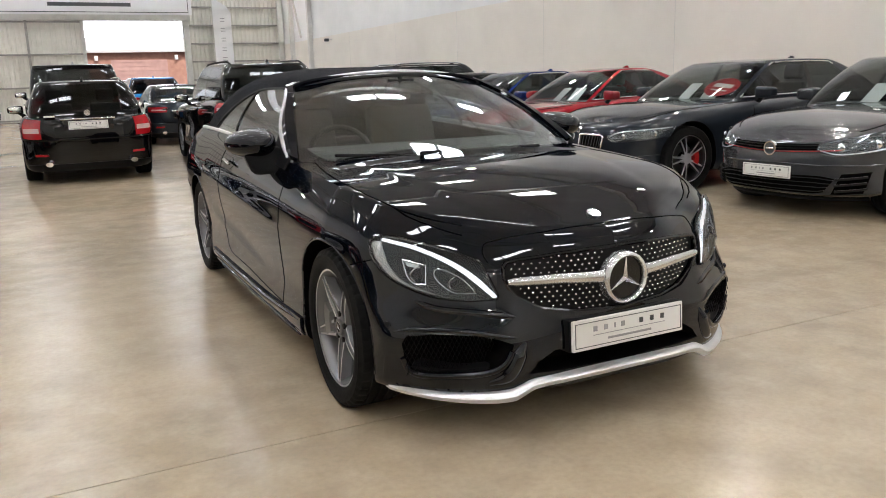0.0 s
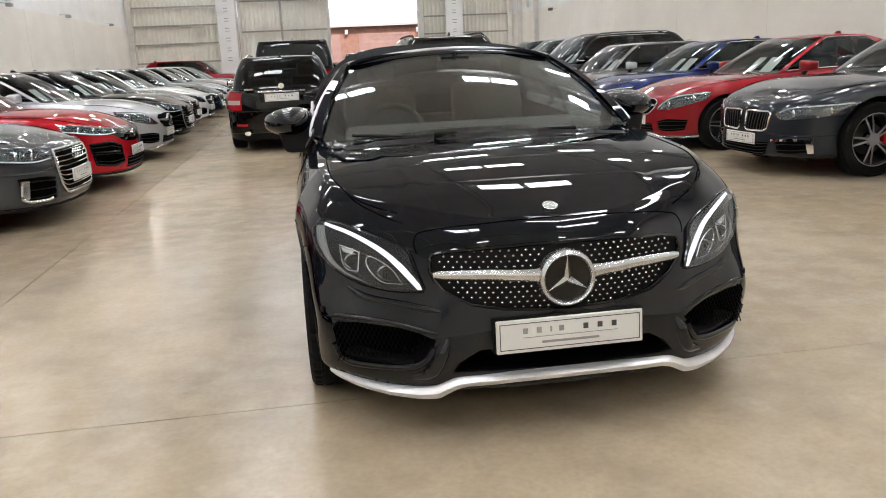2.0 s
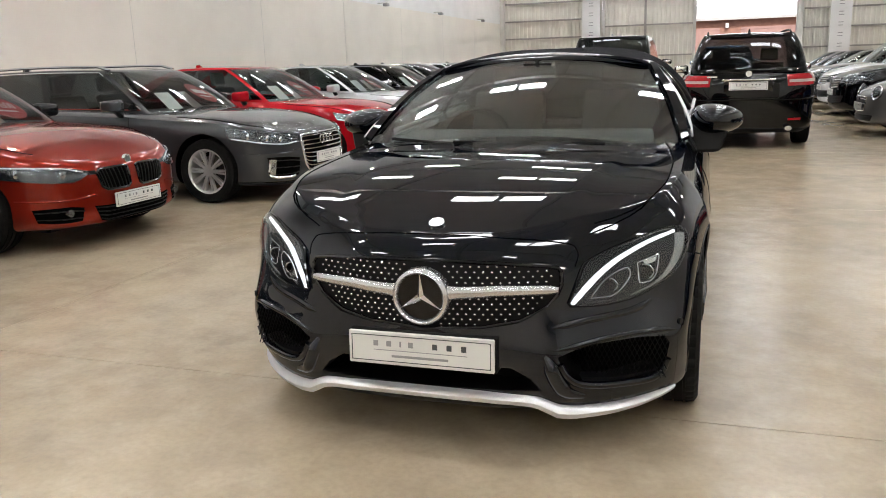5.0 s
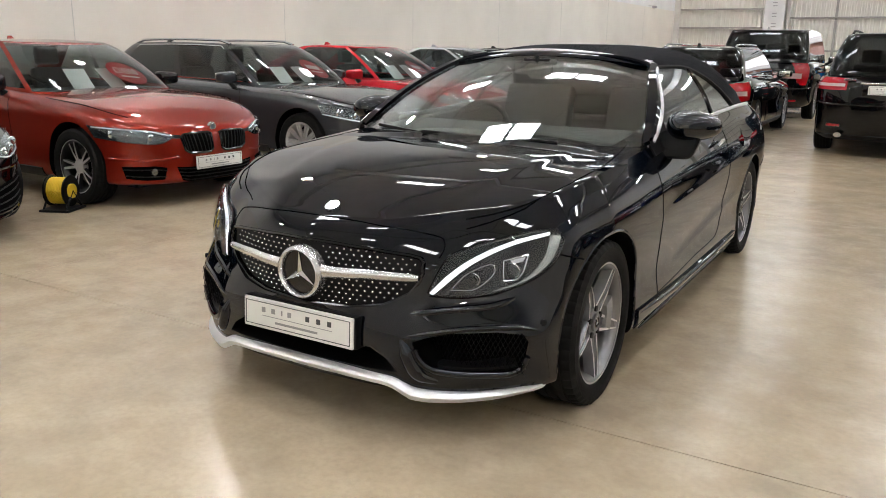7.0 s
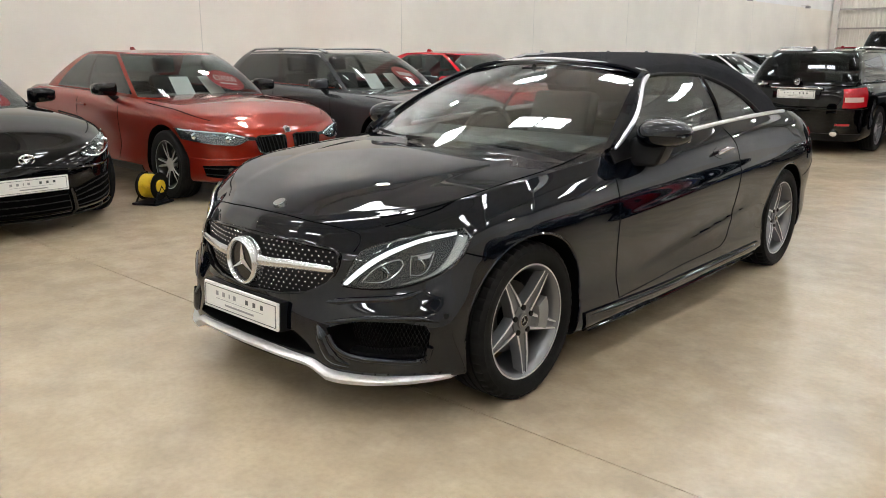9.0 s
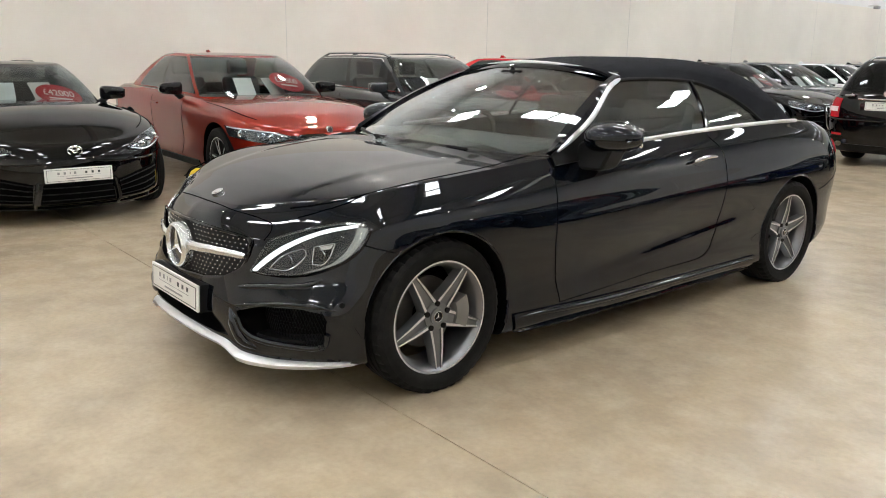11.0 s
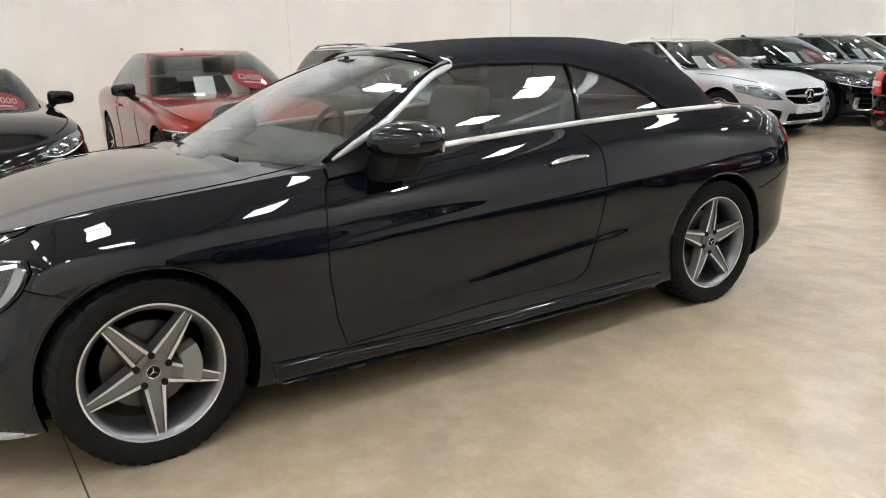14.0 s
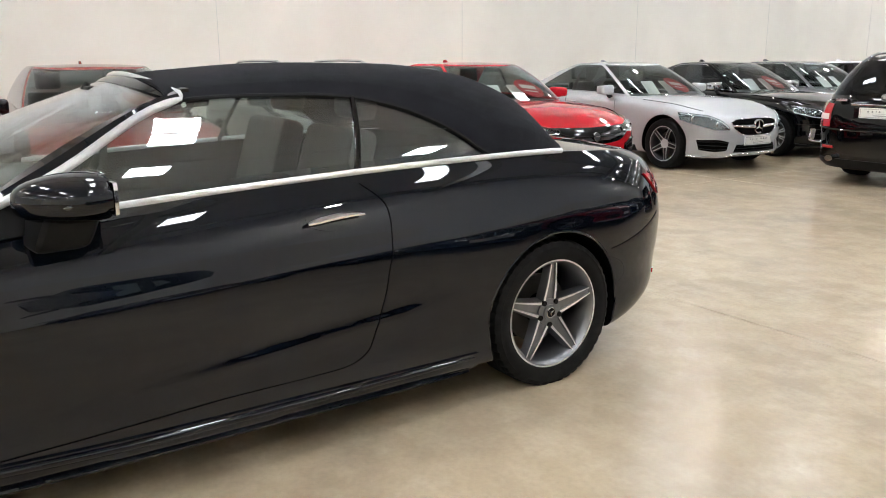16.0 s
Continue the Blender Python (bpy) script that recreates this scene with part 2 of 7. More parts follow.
class Shell:
    """The lower body of a car as a stack of rings. Nose towards -y, origin on the ground under the front axle.
    keys: rows (z nose, z front axle, z rear axle, z tail, half width, y nose, y tail)."""

    def __init__(self, keys, wb, nf=2.7, nr=3.4, cf=0.78, cr_=0.6, crown=0.05, deck=0.03, waist=0.03):
        self.k, self.wb, self.nf, self.nr, self.cf, self.cr, self.crown, self.deck, self.waist = np.array(keys, float), wb, nf, nr, cf, cr_, crown, deck, waist
        self.n, self.memo, self.dent = len(keys), {}, None

    def ring(self, i, q):
        zf, z0, z1, zr, w, yf, yr = self.k[i]
        q = np.asarray(q, float)
        a = np.clip(q, 0, 1) * np.pi / 2
        b = np.clip(3 - q, 0, 1) * np.pi / 2
        e, g = 2 / (self.nf[i] if isinstance(self.nf, list) else self.nf), 2 / self.nr
        sa, ca, sb, cb = np.sin(a), np.cos(a), np.sin(b), np.cos(b)
        ca, cb = np.maximum(ca, 0), np.maximum(cb, 0)
        x = np.where(q <= 1, w * sa**e, np.where(q >= 2, w * sb**g, w))
        y = np.where(q <= 1, yf + self.cf * (1 - ca**e), np.where(q >= 2, yr - self.cr * (1 - cb**g), (yf + self.cf) + (q - 1) * (yr - self.cr - yf - self.cf)))
        m = self.wb * 0.48
        t = (y - m) / (self.wb * 0.5 + 0.85)
        x = x * (1 - self.waist * np.abs(t) ** 3)
        z = cr([yf, 0, self.wb, yr], [zf, z0, z1, zr], y)
        return np.stack([x, y, z], -1)

    def at(self, q, v):
        """Points for arrays of q (round the car, 0 to 3) and v (0 to 1 from bottom to belt)."""
        q, v = np.broadcast_arrays(np.asarray(q, float), np.asarray(v, float))
        R = np.stack([self.ring(i, q) for i in range(self.n)], 0)
        u = np.clip(v, 0, 1) * (self.n - 1)
        i = np.clip(u.astype(int), 0, self.n - 2)
        t = (u - i)[..., None]
        g = lambda j: np.take_along_axis(R, np.clip(j, 0, self.n - 1)[None, ..., None], 0)[0]
        p0, p1, p2, p3 = g(i - 1), g(i), g(i + 1), g(i + 2)
        p0 = np.where((i == 0)[..., None], 2 * p1 - p2, p0)
        p3 = np.where((i == self.n - 2)[..., None], 2 * p2 - p1, p3)
        P = 0.5 * (2 * p1 + (p2 - p0) * t + (2 * p0 - 5 * p1 + 4 * p2 - p3) * t**2 + (3 * p1 - p0 - 3 * p2 + p3) * t**3)
        if self.dent:
            P = P.copy()
            P[..., 0] -= self.dent(P[..., 1], P[..., 2])
        return P

    def vz(self, q, z):
        """v at which the skin at q is z high."""
        q, z = np.broadcast_arrays(np.asarray(q, float), np.asarray(z, float))
        vs = np.linspace(0, 1, 48)
        Z = np.maximum.accumulate(self.at(q.ravel()[:, None], vs[None, :])[..., 2], axis=1)
        k = np.clip((Z <= z.ravel()[:, None]).sum(1) - 1, 0, 46)
        r = np.arange(len(k))
        t = np.clip((z.ravel() - Z[r, k]) / np.maximum(Z[r, k + 1] - Z[r, k], 1e-9), 0, 1)
        return (vs[k] + t * (vs[1] - vs[0])).reshape(q.shape)

    def qx(self, x, z, rear=False):
        """q on the nose (or tail) where the skin is x from the middle at height z."""
        key = (round(z, 4), rear)
        qs = np.linspace(0, 1, 60) if not rear else np.linspace(3, 2, 60)
        if key not in self.memo:
            self.memo[key] = self.at(qs, self.vz(qs, z))[:, 0]
        xs = self.memo[key]
        return float(np.interp(x, np.maximum.accumulate(xs), qs))

    def qy(self, y, z):
        qs = np.concatenate([np.linspace(0, 1, 50), np.linspace(1, 2, 50)[1:], np.linspace(2, 3, 40)[1:]])
        key = ("y", round(z, 4))
        if key not in self.memo:
            self.memo[key] = self.at(qs, self.vz(qs, z))[:, 1]
        ys = self.memo[key]
        return float(np.interp(y, np.maximum.accumulate(ys), qs))

    def qz(self, p):
        """(q, z) of a named place: ('x', x, z) on the nose, ('r', x, z) on the tail, ('y', y, z) on the side."""
        k, a, z = p
        return (self.qx(a, z) if k == "x" else self.qx(a, z, True) if k == "r" else self.qy(a, z)), z

    def line(self, places, n=24, off=0.002, side=1):
        p = np.array([self.qz(a) for a in places])
        s = np.concatenate([[0], np.cumsum(np.hypot(np.diff(p[:, 0]) * 0.8, np.diff(p[:, 1])) + 1e-6)])
        u = np.linspace(0, s[-1], n)
        q, z = cr(s, p[:, 0], u), cr(s, p[:, 1], u)
        v = self.vz(q, z)
        P = self.at(q, v)
        e = 1e-3
        N = np.cross(self.at(q + e, v) - self.at(q - e, v), self.at(q, v + e) - self.at(q, v - e))
        N /= np.maximum(np.linalg.norm(N, axis=1, keepdims=True), 1e-9)
        N *= np.sign((N * (P - np.array([0, self.wb / 2, 0.5]))).sum(1, keepdims=True))
        P = P + N * off
        P[:, 0] *= side
        return P

    def patch(self, top, low, nu=24, nv=8, side=1):
        """Grid on the skin between two lines of places."""
        def res(pl):
            p = np.array([self.qz(a) for a in pl])
            s = np.concatenate([[0], np.cumsum(np.hypot(np.diff(p[:, 0]) * 0.8, np.diff(p[:, 1])) + 1e-6)])
            u = np.linspace(0, s[-1], nu)
            return np.stack([cr(s, p[:, 0], u), cr(s, p[:, 1], u)], 1)
        A, B = res(low), res(top)
        t = np.linspace(0, 1, nv)[None, :, None]
        Q = A[:, None] * (1 - t) + B[:, None] * t
        P = self.at(Q[..., 0], self.vz(Q[..., 0], Q[..., 1]))
        P[..., 0] *= side
        return P

    def plate(self, top, low, thick, off, nu=24, nv=8, side=1):
        P = self.patch(top, low, nu, nv, side)
        N = normals(P)
        c = P.mean((0, 1)) - np.array([0, self.wb / 2, 0.5])
        return slab(P, thick, off, 1 if (N.mean((0, 1)) * c).sum() > 0 else -1)

    def crown_at(self, y):
        k = self.k[-1]
        yf, yr = k[5], k[6]
        return cr([yf, yf + 0.25, 0.2, 0.9, self.wb, yr - 0.15, yr], [0, self.crown * 0.75, self.crown, self.crown * 0.6, self.deck, self.deck * 0.8, 0], y)

    def lid(self, y, a, x):
        return self.crown_at(y) * (1 - (1 - a) ** 2.2)

    def mesh(self, nq=(26, 56, 22), nv=44, nt=9):
        q = np.concatenate([np.linspace(0, 1, nq[0]), np.linspace(1, 2, nq[1])[1:], np.linspace(2, 3, nq[2])[1:]])
        v = np.linspace(0, 1, nv)
        P = self.at(q[:, None], v[None, :])
        E = P[:, -1]
        t = np.linspace(0, 1, nt)[1:]
        T = np.empty((len(q), nt - 1, 3))
        for j, a in enumerate(t):
            T[:, j, 0] = E[:, 0] * (1 - a)
            T[:, j, 1] = E[:, 1]
            T[:, j, 2] = E[:, 2] + self.lid(E[:, 1], a, T[:, j, 0])
        B = np.empty((len(q), 4, 3))
        for j, a in enumerate((0.0, 0.33, 0.66, 0.95)):
            B[:, j] = P[:, 0] * np.array([a, 1, 1])
        G = np.concatenate([B, P, T], 1)
        n, m = G.shape[:2]
        L = G * np.array([-1, 1, 1])
        V = np.concatenate([G.reshape(-1, 3), L.reshape(-1, 3)])
        F = grid_faces(n, m) + grid_faces(n, m, n * m, True)
        me = mesh_of(V, F)
        bm = bmesh.new()
        bm.from_mesh(me)
        bmesh.ops.remove_doubles(bm, verts=bm.verts, dist=2e-4)
        bmesh.ops.dissolve_degenerate(bm, edges=bm.edges, dist=1e-5)
        bmesh.ops.recalc_face_normals(bm, faces=bm.faces)
        bm.to_mesh(me)
        bm.free()
        return me

# ---- wheels ----
MESHES = {}


def tyre_mesh(R, rim, width, tread=True):
    key = ("tyre", R, rim, width, tread)
    if key not in MESHES:
        h = width / 2
        prof = [(-h * 0.82, rim), (-h * 0.98, rim + 0.02), (-h, rim + (R - rim) * 0.5), (-h * 0.95, R - 0.02), (-h * 0.86, R - 0.006)]
        for g in (-0.55, -0.18, 0.18, 0.55):
            prof += [((g - 0.05) * h, R), ((g - 0.045) * h, R - 0.007), ((g + 0.045) * h, R - 0.007), ((g + 0.05) * h, R)]
        prof += [(h * 0.86, R - 0.006), (h * 0.95, R - 0.02), (h * 0.985, R - 0.028), (h * 0.975, R - 0.032), (h, rim + (R - rim) * 0.5), (h * 0.98, rim + 0.02), (h * 0.9, rim + 0.004), (h * 0.82, rim)]
        V, F = revolve(prof, 180 if tread else 60)
        if tread:
            for j, (x, r) in enumerate(prof):
                if abs(x) > h * 0.58 and r > R - 0.022:
                    V[::4, j, 1:] *= (r - 0.0055) / r
        MESHES[key] = mesh_of(V.reshape(-1, 3), F, "tyre")
    return MESHES[key]


def flat_tyre(me, turn, drop):
    """A copy of a tyre, pressed flat where it meets the ground a given drop below its hub."""
    me = me.copy()
    up = Vector((0, math.sin(turn), math.cos(turn)))
    for v in me.vertices:
        d = v.co.dot(up) + drop
        if d < 0:
            v.co -= up * d
        if d < 0.05:
            v.co.x *= 1 + 0.04 * min(1, (0.05 - d) / 0.05)
    return me


def spoke(bm, ang, r0, r1, w0, w1, xf0, xf1, depth, groove=0.0, mid=None):
    """One tapered spoke in the y-z plane, its face at x = xf."""
    m = mid or 0.5
    rows = [(r0, w0, xf0), (r0 + (r1 - r0) * m, (w0 * (1 - m) + w1 * m), (xf0 + xf1) / 2 + 0.004), (r1, w1, xf1)]
    V = []
    for r, w, x in rows:
        for s, dx in ((-1, -depth), (-0.93, -0.003), (-0.88, 0), (-0.58 if groove else -0.45, 0), (-0.5 if groove else -0.3, -groove), (0.5 if groove else 0.3, -groove), (0.58 if groove else 0.45, 0), (0.88, 0), (0.93, -0.003), (1, -depth)):
            V.append((x + dx, r, s * w / 2 * (1.25 if dx == -depth else 1)))
    F = grid_faces(3, 10) + [tuple(range(10)), tuple(range(20, 30))[::-1], (0, 10, 19, 9), (10, 20, 29, 19)]
    me = mesh_of(V, F)
    t = bmesh.new()
    t.from_mesh(me)
    bpy.data.meshes.remove(me)
    bmesh.ops.recalc_face_normals(t, faces=t.faces)
    for f in t.faces:
        c = f.calc_center_median()
        f.material_index = 1 if f.normal.x <= 0.8 or (groove and abs(c.z) < 0.1 * (w0 + (w1 - w0) * (c.y - r0) / (r1 - r0))) else 0
    bmesh.ops.rotate(t, verts=t.verts, cent=(0, 0, 0), matrix=Matrix.Rotation(ang, 3, "X"))
    join_into(bm, t)


def spoke_list(style, rim, h):
    """(angle, root radius, widths, face depths) of the spokes of a wheel style."""
    re = rim - 0.014
    if style == "star":
        return [(math.tau * i / 5, 0.045, re, 0.084, 0.036, h * 0.60, h * 0.80, 0.04, 0.008) for i in range(5)]
    if style == "twin":
        return [(math.tau * i / 5 + s * 0.13, 0.05, re, 0.032, 0.03, h * 0.55, h * 0.72, 0.03, 0) for i in range(5) for s in (-1, 1)]
    if style == "vee":
        return [(math.tau * i / 5 + s * 0.17, 0.05, re, 0.026, 0.020, h * 0.6, h * 0.72, 0.03, 0) for i in range(5) for s in (-1, 1)]
    if style == "multi":
        return [(math.tau * i / 10 + s * 0.085, 0.05, re, 0.024, 0.018, h * 0.62, h * 0.76, 0.025, 0) for i in range(10) for s in (-1, 1)]
    return [(math.tau * i / 5, 0.045, re, 0.075, 0.055, h * 0.55, h * 0.72, 0.03, 0.006) for i in range(5)]


def rim_mesh(style, rim, width, bare=False):
    key = ("rim", style, rim, width, bare)
    if key in MESHES:
        return MESHES[key]
    h = width / 2
    prof = [(-h * 0.8, rim - 0.004), (-h * 0.8, rim - 0.02), (-h * 0.3, rim - 0.03), (h * 0.3, rim - 0.035), (h * 0.62, rim - 0.024), (h * 0.8, rim - 0.014), (h * 0.86, rim - 0.005), (h * 0.86, rim + 0.005), (h * 0.78, rim + 0.006), (0, rim - 0.002)]
    V, F = revolve(prof, 72)
    bm = bmesh.new()
    me = mesh_of(V.reshape(-1, 3), F)
    t = bmesh.new()
    t.from_mesh(me)
    bpy.data.meshes.remove(me)
    bmesh.ops.recalc_face_normals(t, faces=t.faces)
    for f in t.faces:
        c = f.calc_center_median()
        f.material_index = 0 if c.x > h * 0.8 and math.hypot(c.y, c.z) > rim - 0.006 else 1
    join_into(bm, t)
    for sp in spoke_list(style, rim, h) if not bare else ():
        spoke(bm, *sp)
    hub = bmesh.new()
    join_into(hub, prism_x(h * 0.2, h * 0.62, 0, 0, 0.062, 30))
    bmesh.ops.recalc_face_normals(hub, faces=hub.faces)
    for f in hub.faces:
        f.material_index = 0 if style != "star" else 1
    join_into(bm, hub)
    me = bpy.data.meshes.new("rim")
    bm.to_mesh(me)
    bm.free()
    MESHES[key] = me
    return me


def wheel(car, x, y, R, rim, width, style, face, flank, detail=False, steer=0.0, caliper=None, spokes=False, spin=None, hub=None, ground=None):
    """One wheel: the rim with its tyre, brake disc and hub cap as sub-parts. x > 0 is the side whose face looks to +x."""
    s = 1 if x > 0 else -1
    spokes = spokes or detail
    rm = rim_mesh(style, rim, width, spokes)
    key = ("rimmat", rm.name, face.name, flank.name)
    if key not in MESHES:
        c = rm.copy()
        c.materials.append(face)
        c.materials.append(flank)
        c.shade_smooth()
        c.set_sharp_from_angle(angle=radians(30))
        MESHES[key] = c
    w = new("wheel", MESHES[key])
    w.parent = car
    w.matrix_basis = pose(x, y, hub or R, random.uniform(0, 70) if spin is None else spin, 0, (0 if s > 0 else 180) + steer)
    if spokes:
        sk = ("spoke", style, rim, width, face.name, flank.name)
        if sk not in MESHES:
            bm = bmesh.new()
            sp = spoke_list(style, rim, width / 2)[0]
            spoke(bm, 0.0, *sp[1:])
            me = bpy.data.meshes.new("spoke")
            bm.to_mesh(me)
            bm.free()
            me.materials.append(face)
            me.materials.append(flank)
            MESHES[sk] = me
        for sp in spoke_list(style, rim, width / 2):
            o = new("spoke", MESHES[sk])
            o.parent = w
            o.rotation_euler.x = sp[0]
    tm = tyre_mesh(R, rim, width, detail)
    if ground is not None:
        tm = flat_tyre(tm, math.radians(spin), hub - ground)
    t = part("tyre", tm, RUBBER, w, "black rubber tyre")
    if ("disc",) not in MESHES:
        MESHES[("disc",)] = mesh_of(*[a.reshape(-1, 3) if n == 0 else a for n, a in enumerate(revolve([(-0.01, 0.07), (0.012, 0.07), (0.012, 0.155), (-0.01, 0.155)], 48))])
    d = part("brake_disc", MESHES[("disc",)], DISC, w)
    d.location.x = -0.02
    if detail:
        k = part("hub_cap", prism_x(0, 0.014, 0, 0, 0.037, 32), ALLOYGREY, w, "grey hub cap with dark centre and star", smooth=40)
        part("hub_core", prism_x(0.01, 0.0155, 0, 0, 0.021, 28), BLACK, k, smooth=40)
        k.location.x = width / 2 * 0.62 - 0.004
        x1 = width / 2 * 0.62 + 0.010
        a = np.linspace(0, math.tau, 40, endpoint=False)
        part("hub_ring", tube(np.stack([np.full(40, x1), 0.022 * np.cos(a), 0.022 * np.sin(a)], 1), 0.0022, 6, True), CHROME, w)
        st = star_mesh(0.021, 0.0055, 0.006)
        o = part("hub_star", st, CHROME, w, smooth=0)
        o.matrix_basis = pose(x1, 0, 0, 0, 90, 0) @ pose(0, 0, 0, 0, 0, 180)
        for i in range(5):
            a = math.tau * (i + 0.5) / 5
            b = part("wheel_bolt", bolt_mesh(), BLACK, w, smooth=30)
            b.location = (width / 2 * 0.56, 0.056 * math.cos(a), 0.056 * math.sin(a))
    if caliper:
        a = np.linspace(-0.45, 0.45, 10)
        P = np.stack([np.stack([np.full(10, 0.035), r * np.cos(a), r * np.sin(a)], 1) for r in (0.1, 0.165)], 1)
        cl = part("brake_caliper", slab(P, 0.07, 0.02, 1), caliper, w, "painted brake caliper")
        cl.matrix_basis = pose(0, 0, 0, -math.degrees(w.rotation_euler.x) + (0 if s > 0 else 180), 0, 0)
    return w


def bolt_mesh():
    if ("bolt",) not in MESHES:
        MESHES[("bolt",)] = prism_x(0, 0.014, 0, 0, 0.012, 12)
    return MESHES[("bolt",)]


def star_mesh(R, r, t):
    """A three-pointed star with raised ridges, lying in x-y, one point up +y."""
    V = [(0, 0, t)]
    for i in range(6):
        a = math.pi / 2 + i * math.pi / 3
        k = R if i % 2 == 0 else r
        V.append((k * math.cos(a), k * math.sin(a), 0 if i % 2 else t * 0.15))
    V += [(x, y, -t) for x, y, z in V[1:]]
    F = [(0, 1 + i, 1 + (i + 1) % 6) for i in range(6)] + [(1 + i, 7 + i, 7 + (i + 1) % 6, 1 + (i + 1) % 6) for i in range(6)] + [tuple(range(7, 13))[::-1]]
    return mesh_of(V, F)


def ring_line(cx, y, cz, r, n=48, ry=None, squash=1.0):
    a = np.linspace(0, math.tau, n, endpoint=False)
    return np.stack([cx + r * np.cos(a), np.full(n, y), cz + r * squash * np.sin(a)], 1)


def disc_y(cx, cz, r, y0, y1, n=40):
    a = np.linspace(0, math.tau, n, endpoint=False)
    return outline_prism([(cx + r * math.cos(t), cz + r * math.sin(t)) for t in a], y0, y1)


def number_plate(car, y, z, facing=-1, w=0.52, tilt=0.0, x=0.0):
    """White dealer plate with a thin frame line and unreadable bars of print."""
    p = part("dealer_plate", bevel_box(-w / 2, w / 2, -0.006, 0.006, -0.057, 0.057, 0.003, 1), PLATEM, car, "white dealer plate with fine dark print")
    p.matrix_basis = pose(x, y, z, tilt, 0, 0 if facing < 0 else 180)
    f = bmesh.new()
    for a, b, c, d in ((-0.245, 0.245, 0.043, 0.0455), (-0.245, 0.245, -0.0455, -0.043), (-0.245, -0.2425, -0.043, 0.043), (0.2425, 0.245, -0.043, 0.043)):
        join_into(f, bevel_box(a, b, -0.008, -0.004, c, d, 0))
    part("print_frame", f, PLATEINK, p, smooth=0)
    for i, a in enumerate((-0.165, -0.118, -0.071, -0.04, 0.045, 0.095, 0.145)):
        part("print_bar", bevel_box(a, a + (0.006 if i == 2 else 0.017), -0.008, -0.004, 0.008, 0.027, 0), PLATEINK if i > 3 else PLATEPALE, p, smooth=0)
    part("print_line", bevel_box(-0.165, 0.165, -0.008, -0.004, -0.0065, -0.0045, 0), PLATEPALE, p, smooth=0)
    part("print_bar", bevel_box(-0.10, 0.10, -0.008, -0.004, -0.029, -0.021, 0), PLATEPALE, p, smooth=0)
    return p


# ---- cabin ----


def seat_meshes():
    if "seat" in MESHES:
        return MESHES["seat"]
    c = bevel_box(-0.26, 0.26, -0.27, 0.27, 0.0, 0.17, 0.06, 4)
    b = bevel_box(-0.25, 0.25, -0.06, 0.06, 0.0, 0.62, 0.05, 4)
    for v in b.verts:
        v.co.x *= 1 - 0.25 * max(0, v.co.z - 0.3)
        v.co.y += 0.05 * math.cos(v.co.x * 8) - 0.04
    h = bevel_box(-0.13, 0.13, -0.045, 0.045, 0.0, 0.19, 0.04, 4)
    out = []
    for bm in (c, b, h):
        me = bpy.data.meshes.new("seat")
        bm.to_mesh(me)
        bm.free()
        out.append(me)
    MESHES["seat"] = out
    return out


def cabin(car, y0, belt, half, seats=2, rear=True, light=False):
    """Dashboard, steering wheel, front seats and rear bench. y0: dashboard's front edge; belt: window sill height."""
    z = belt - 0.45
    d = bevel_box(-half + 0.03, half - 0.03, y0, y0 + 0.5, z + 0.2, z + 0.45, 0.07, 4)
    for v in d.verts:
        if v.co.z > z + 0.35:
            v.co.z += 0.03 * math.sin((v.co.y - y0) * 6)
    part("dashboard", d, DASHM, car, "dark soft-plastic dashboard")
    a = np.linspace(0, math.tau, 32, endpoint=False)
    ws = part("steering_wheel", tube(np.stack([0.185 * np.cos(a), np.zeros(32), 0.185 * np.sin(a)], 1), 0.016, 8, True), BLACK, car, "black leather steering wheel")
    ws.matrix_basis = pose(-0.36, y0 + 0.62, z + 0.38, -22)
    hub = part("steering_hub", bevel_box(-0.17, 0.17, -0.01, 0.03, -0.05, 0.05, 0.01, 2), DASHM, ws)
    c, b, h = seat_meshes()
    for sx in (-0.36, 0.36):
        s = part("front_seat", c, LEATHER, car, "black leather front seat")
        s.location = (sx, y0 + 1.12, z - 0.08)
        k = part("seat_back", b, LEATHER, s)
        k.matrix_basis = pose(0, 0.26, 0.10, -16)
        r = part("headrest", h, LEATHER, s)
        r.matrix_basis = pose(0, 0.44, 0.74, -8)
    if rear:
        part("rear_bench", bevel_box(-half + 0.08, half - 0.08, y0 + 1.75, y0 + 1.95, z - 0.05, z + 0.42, 0.07, 3), LEATHER, car, "black leather rear bench")


# ---- generic car ----


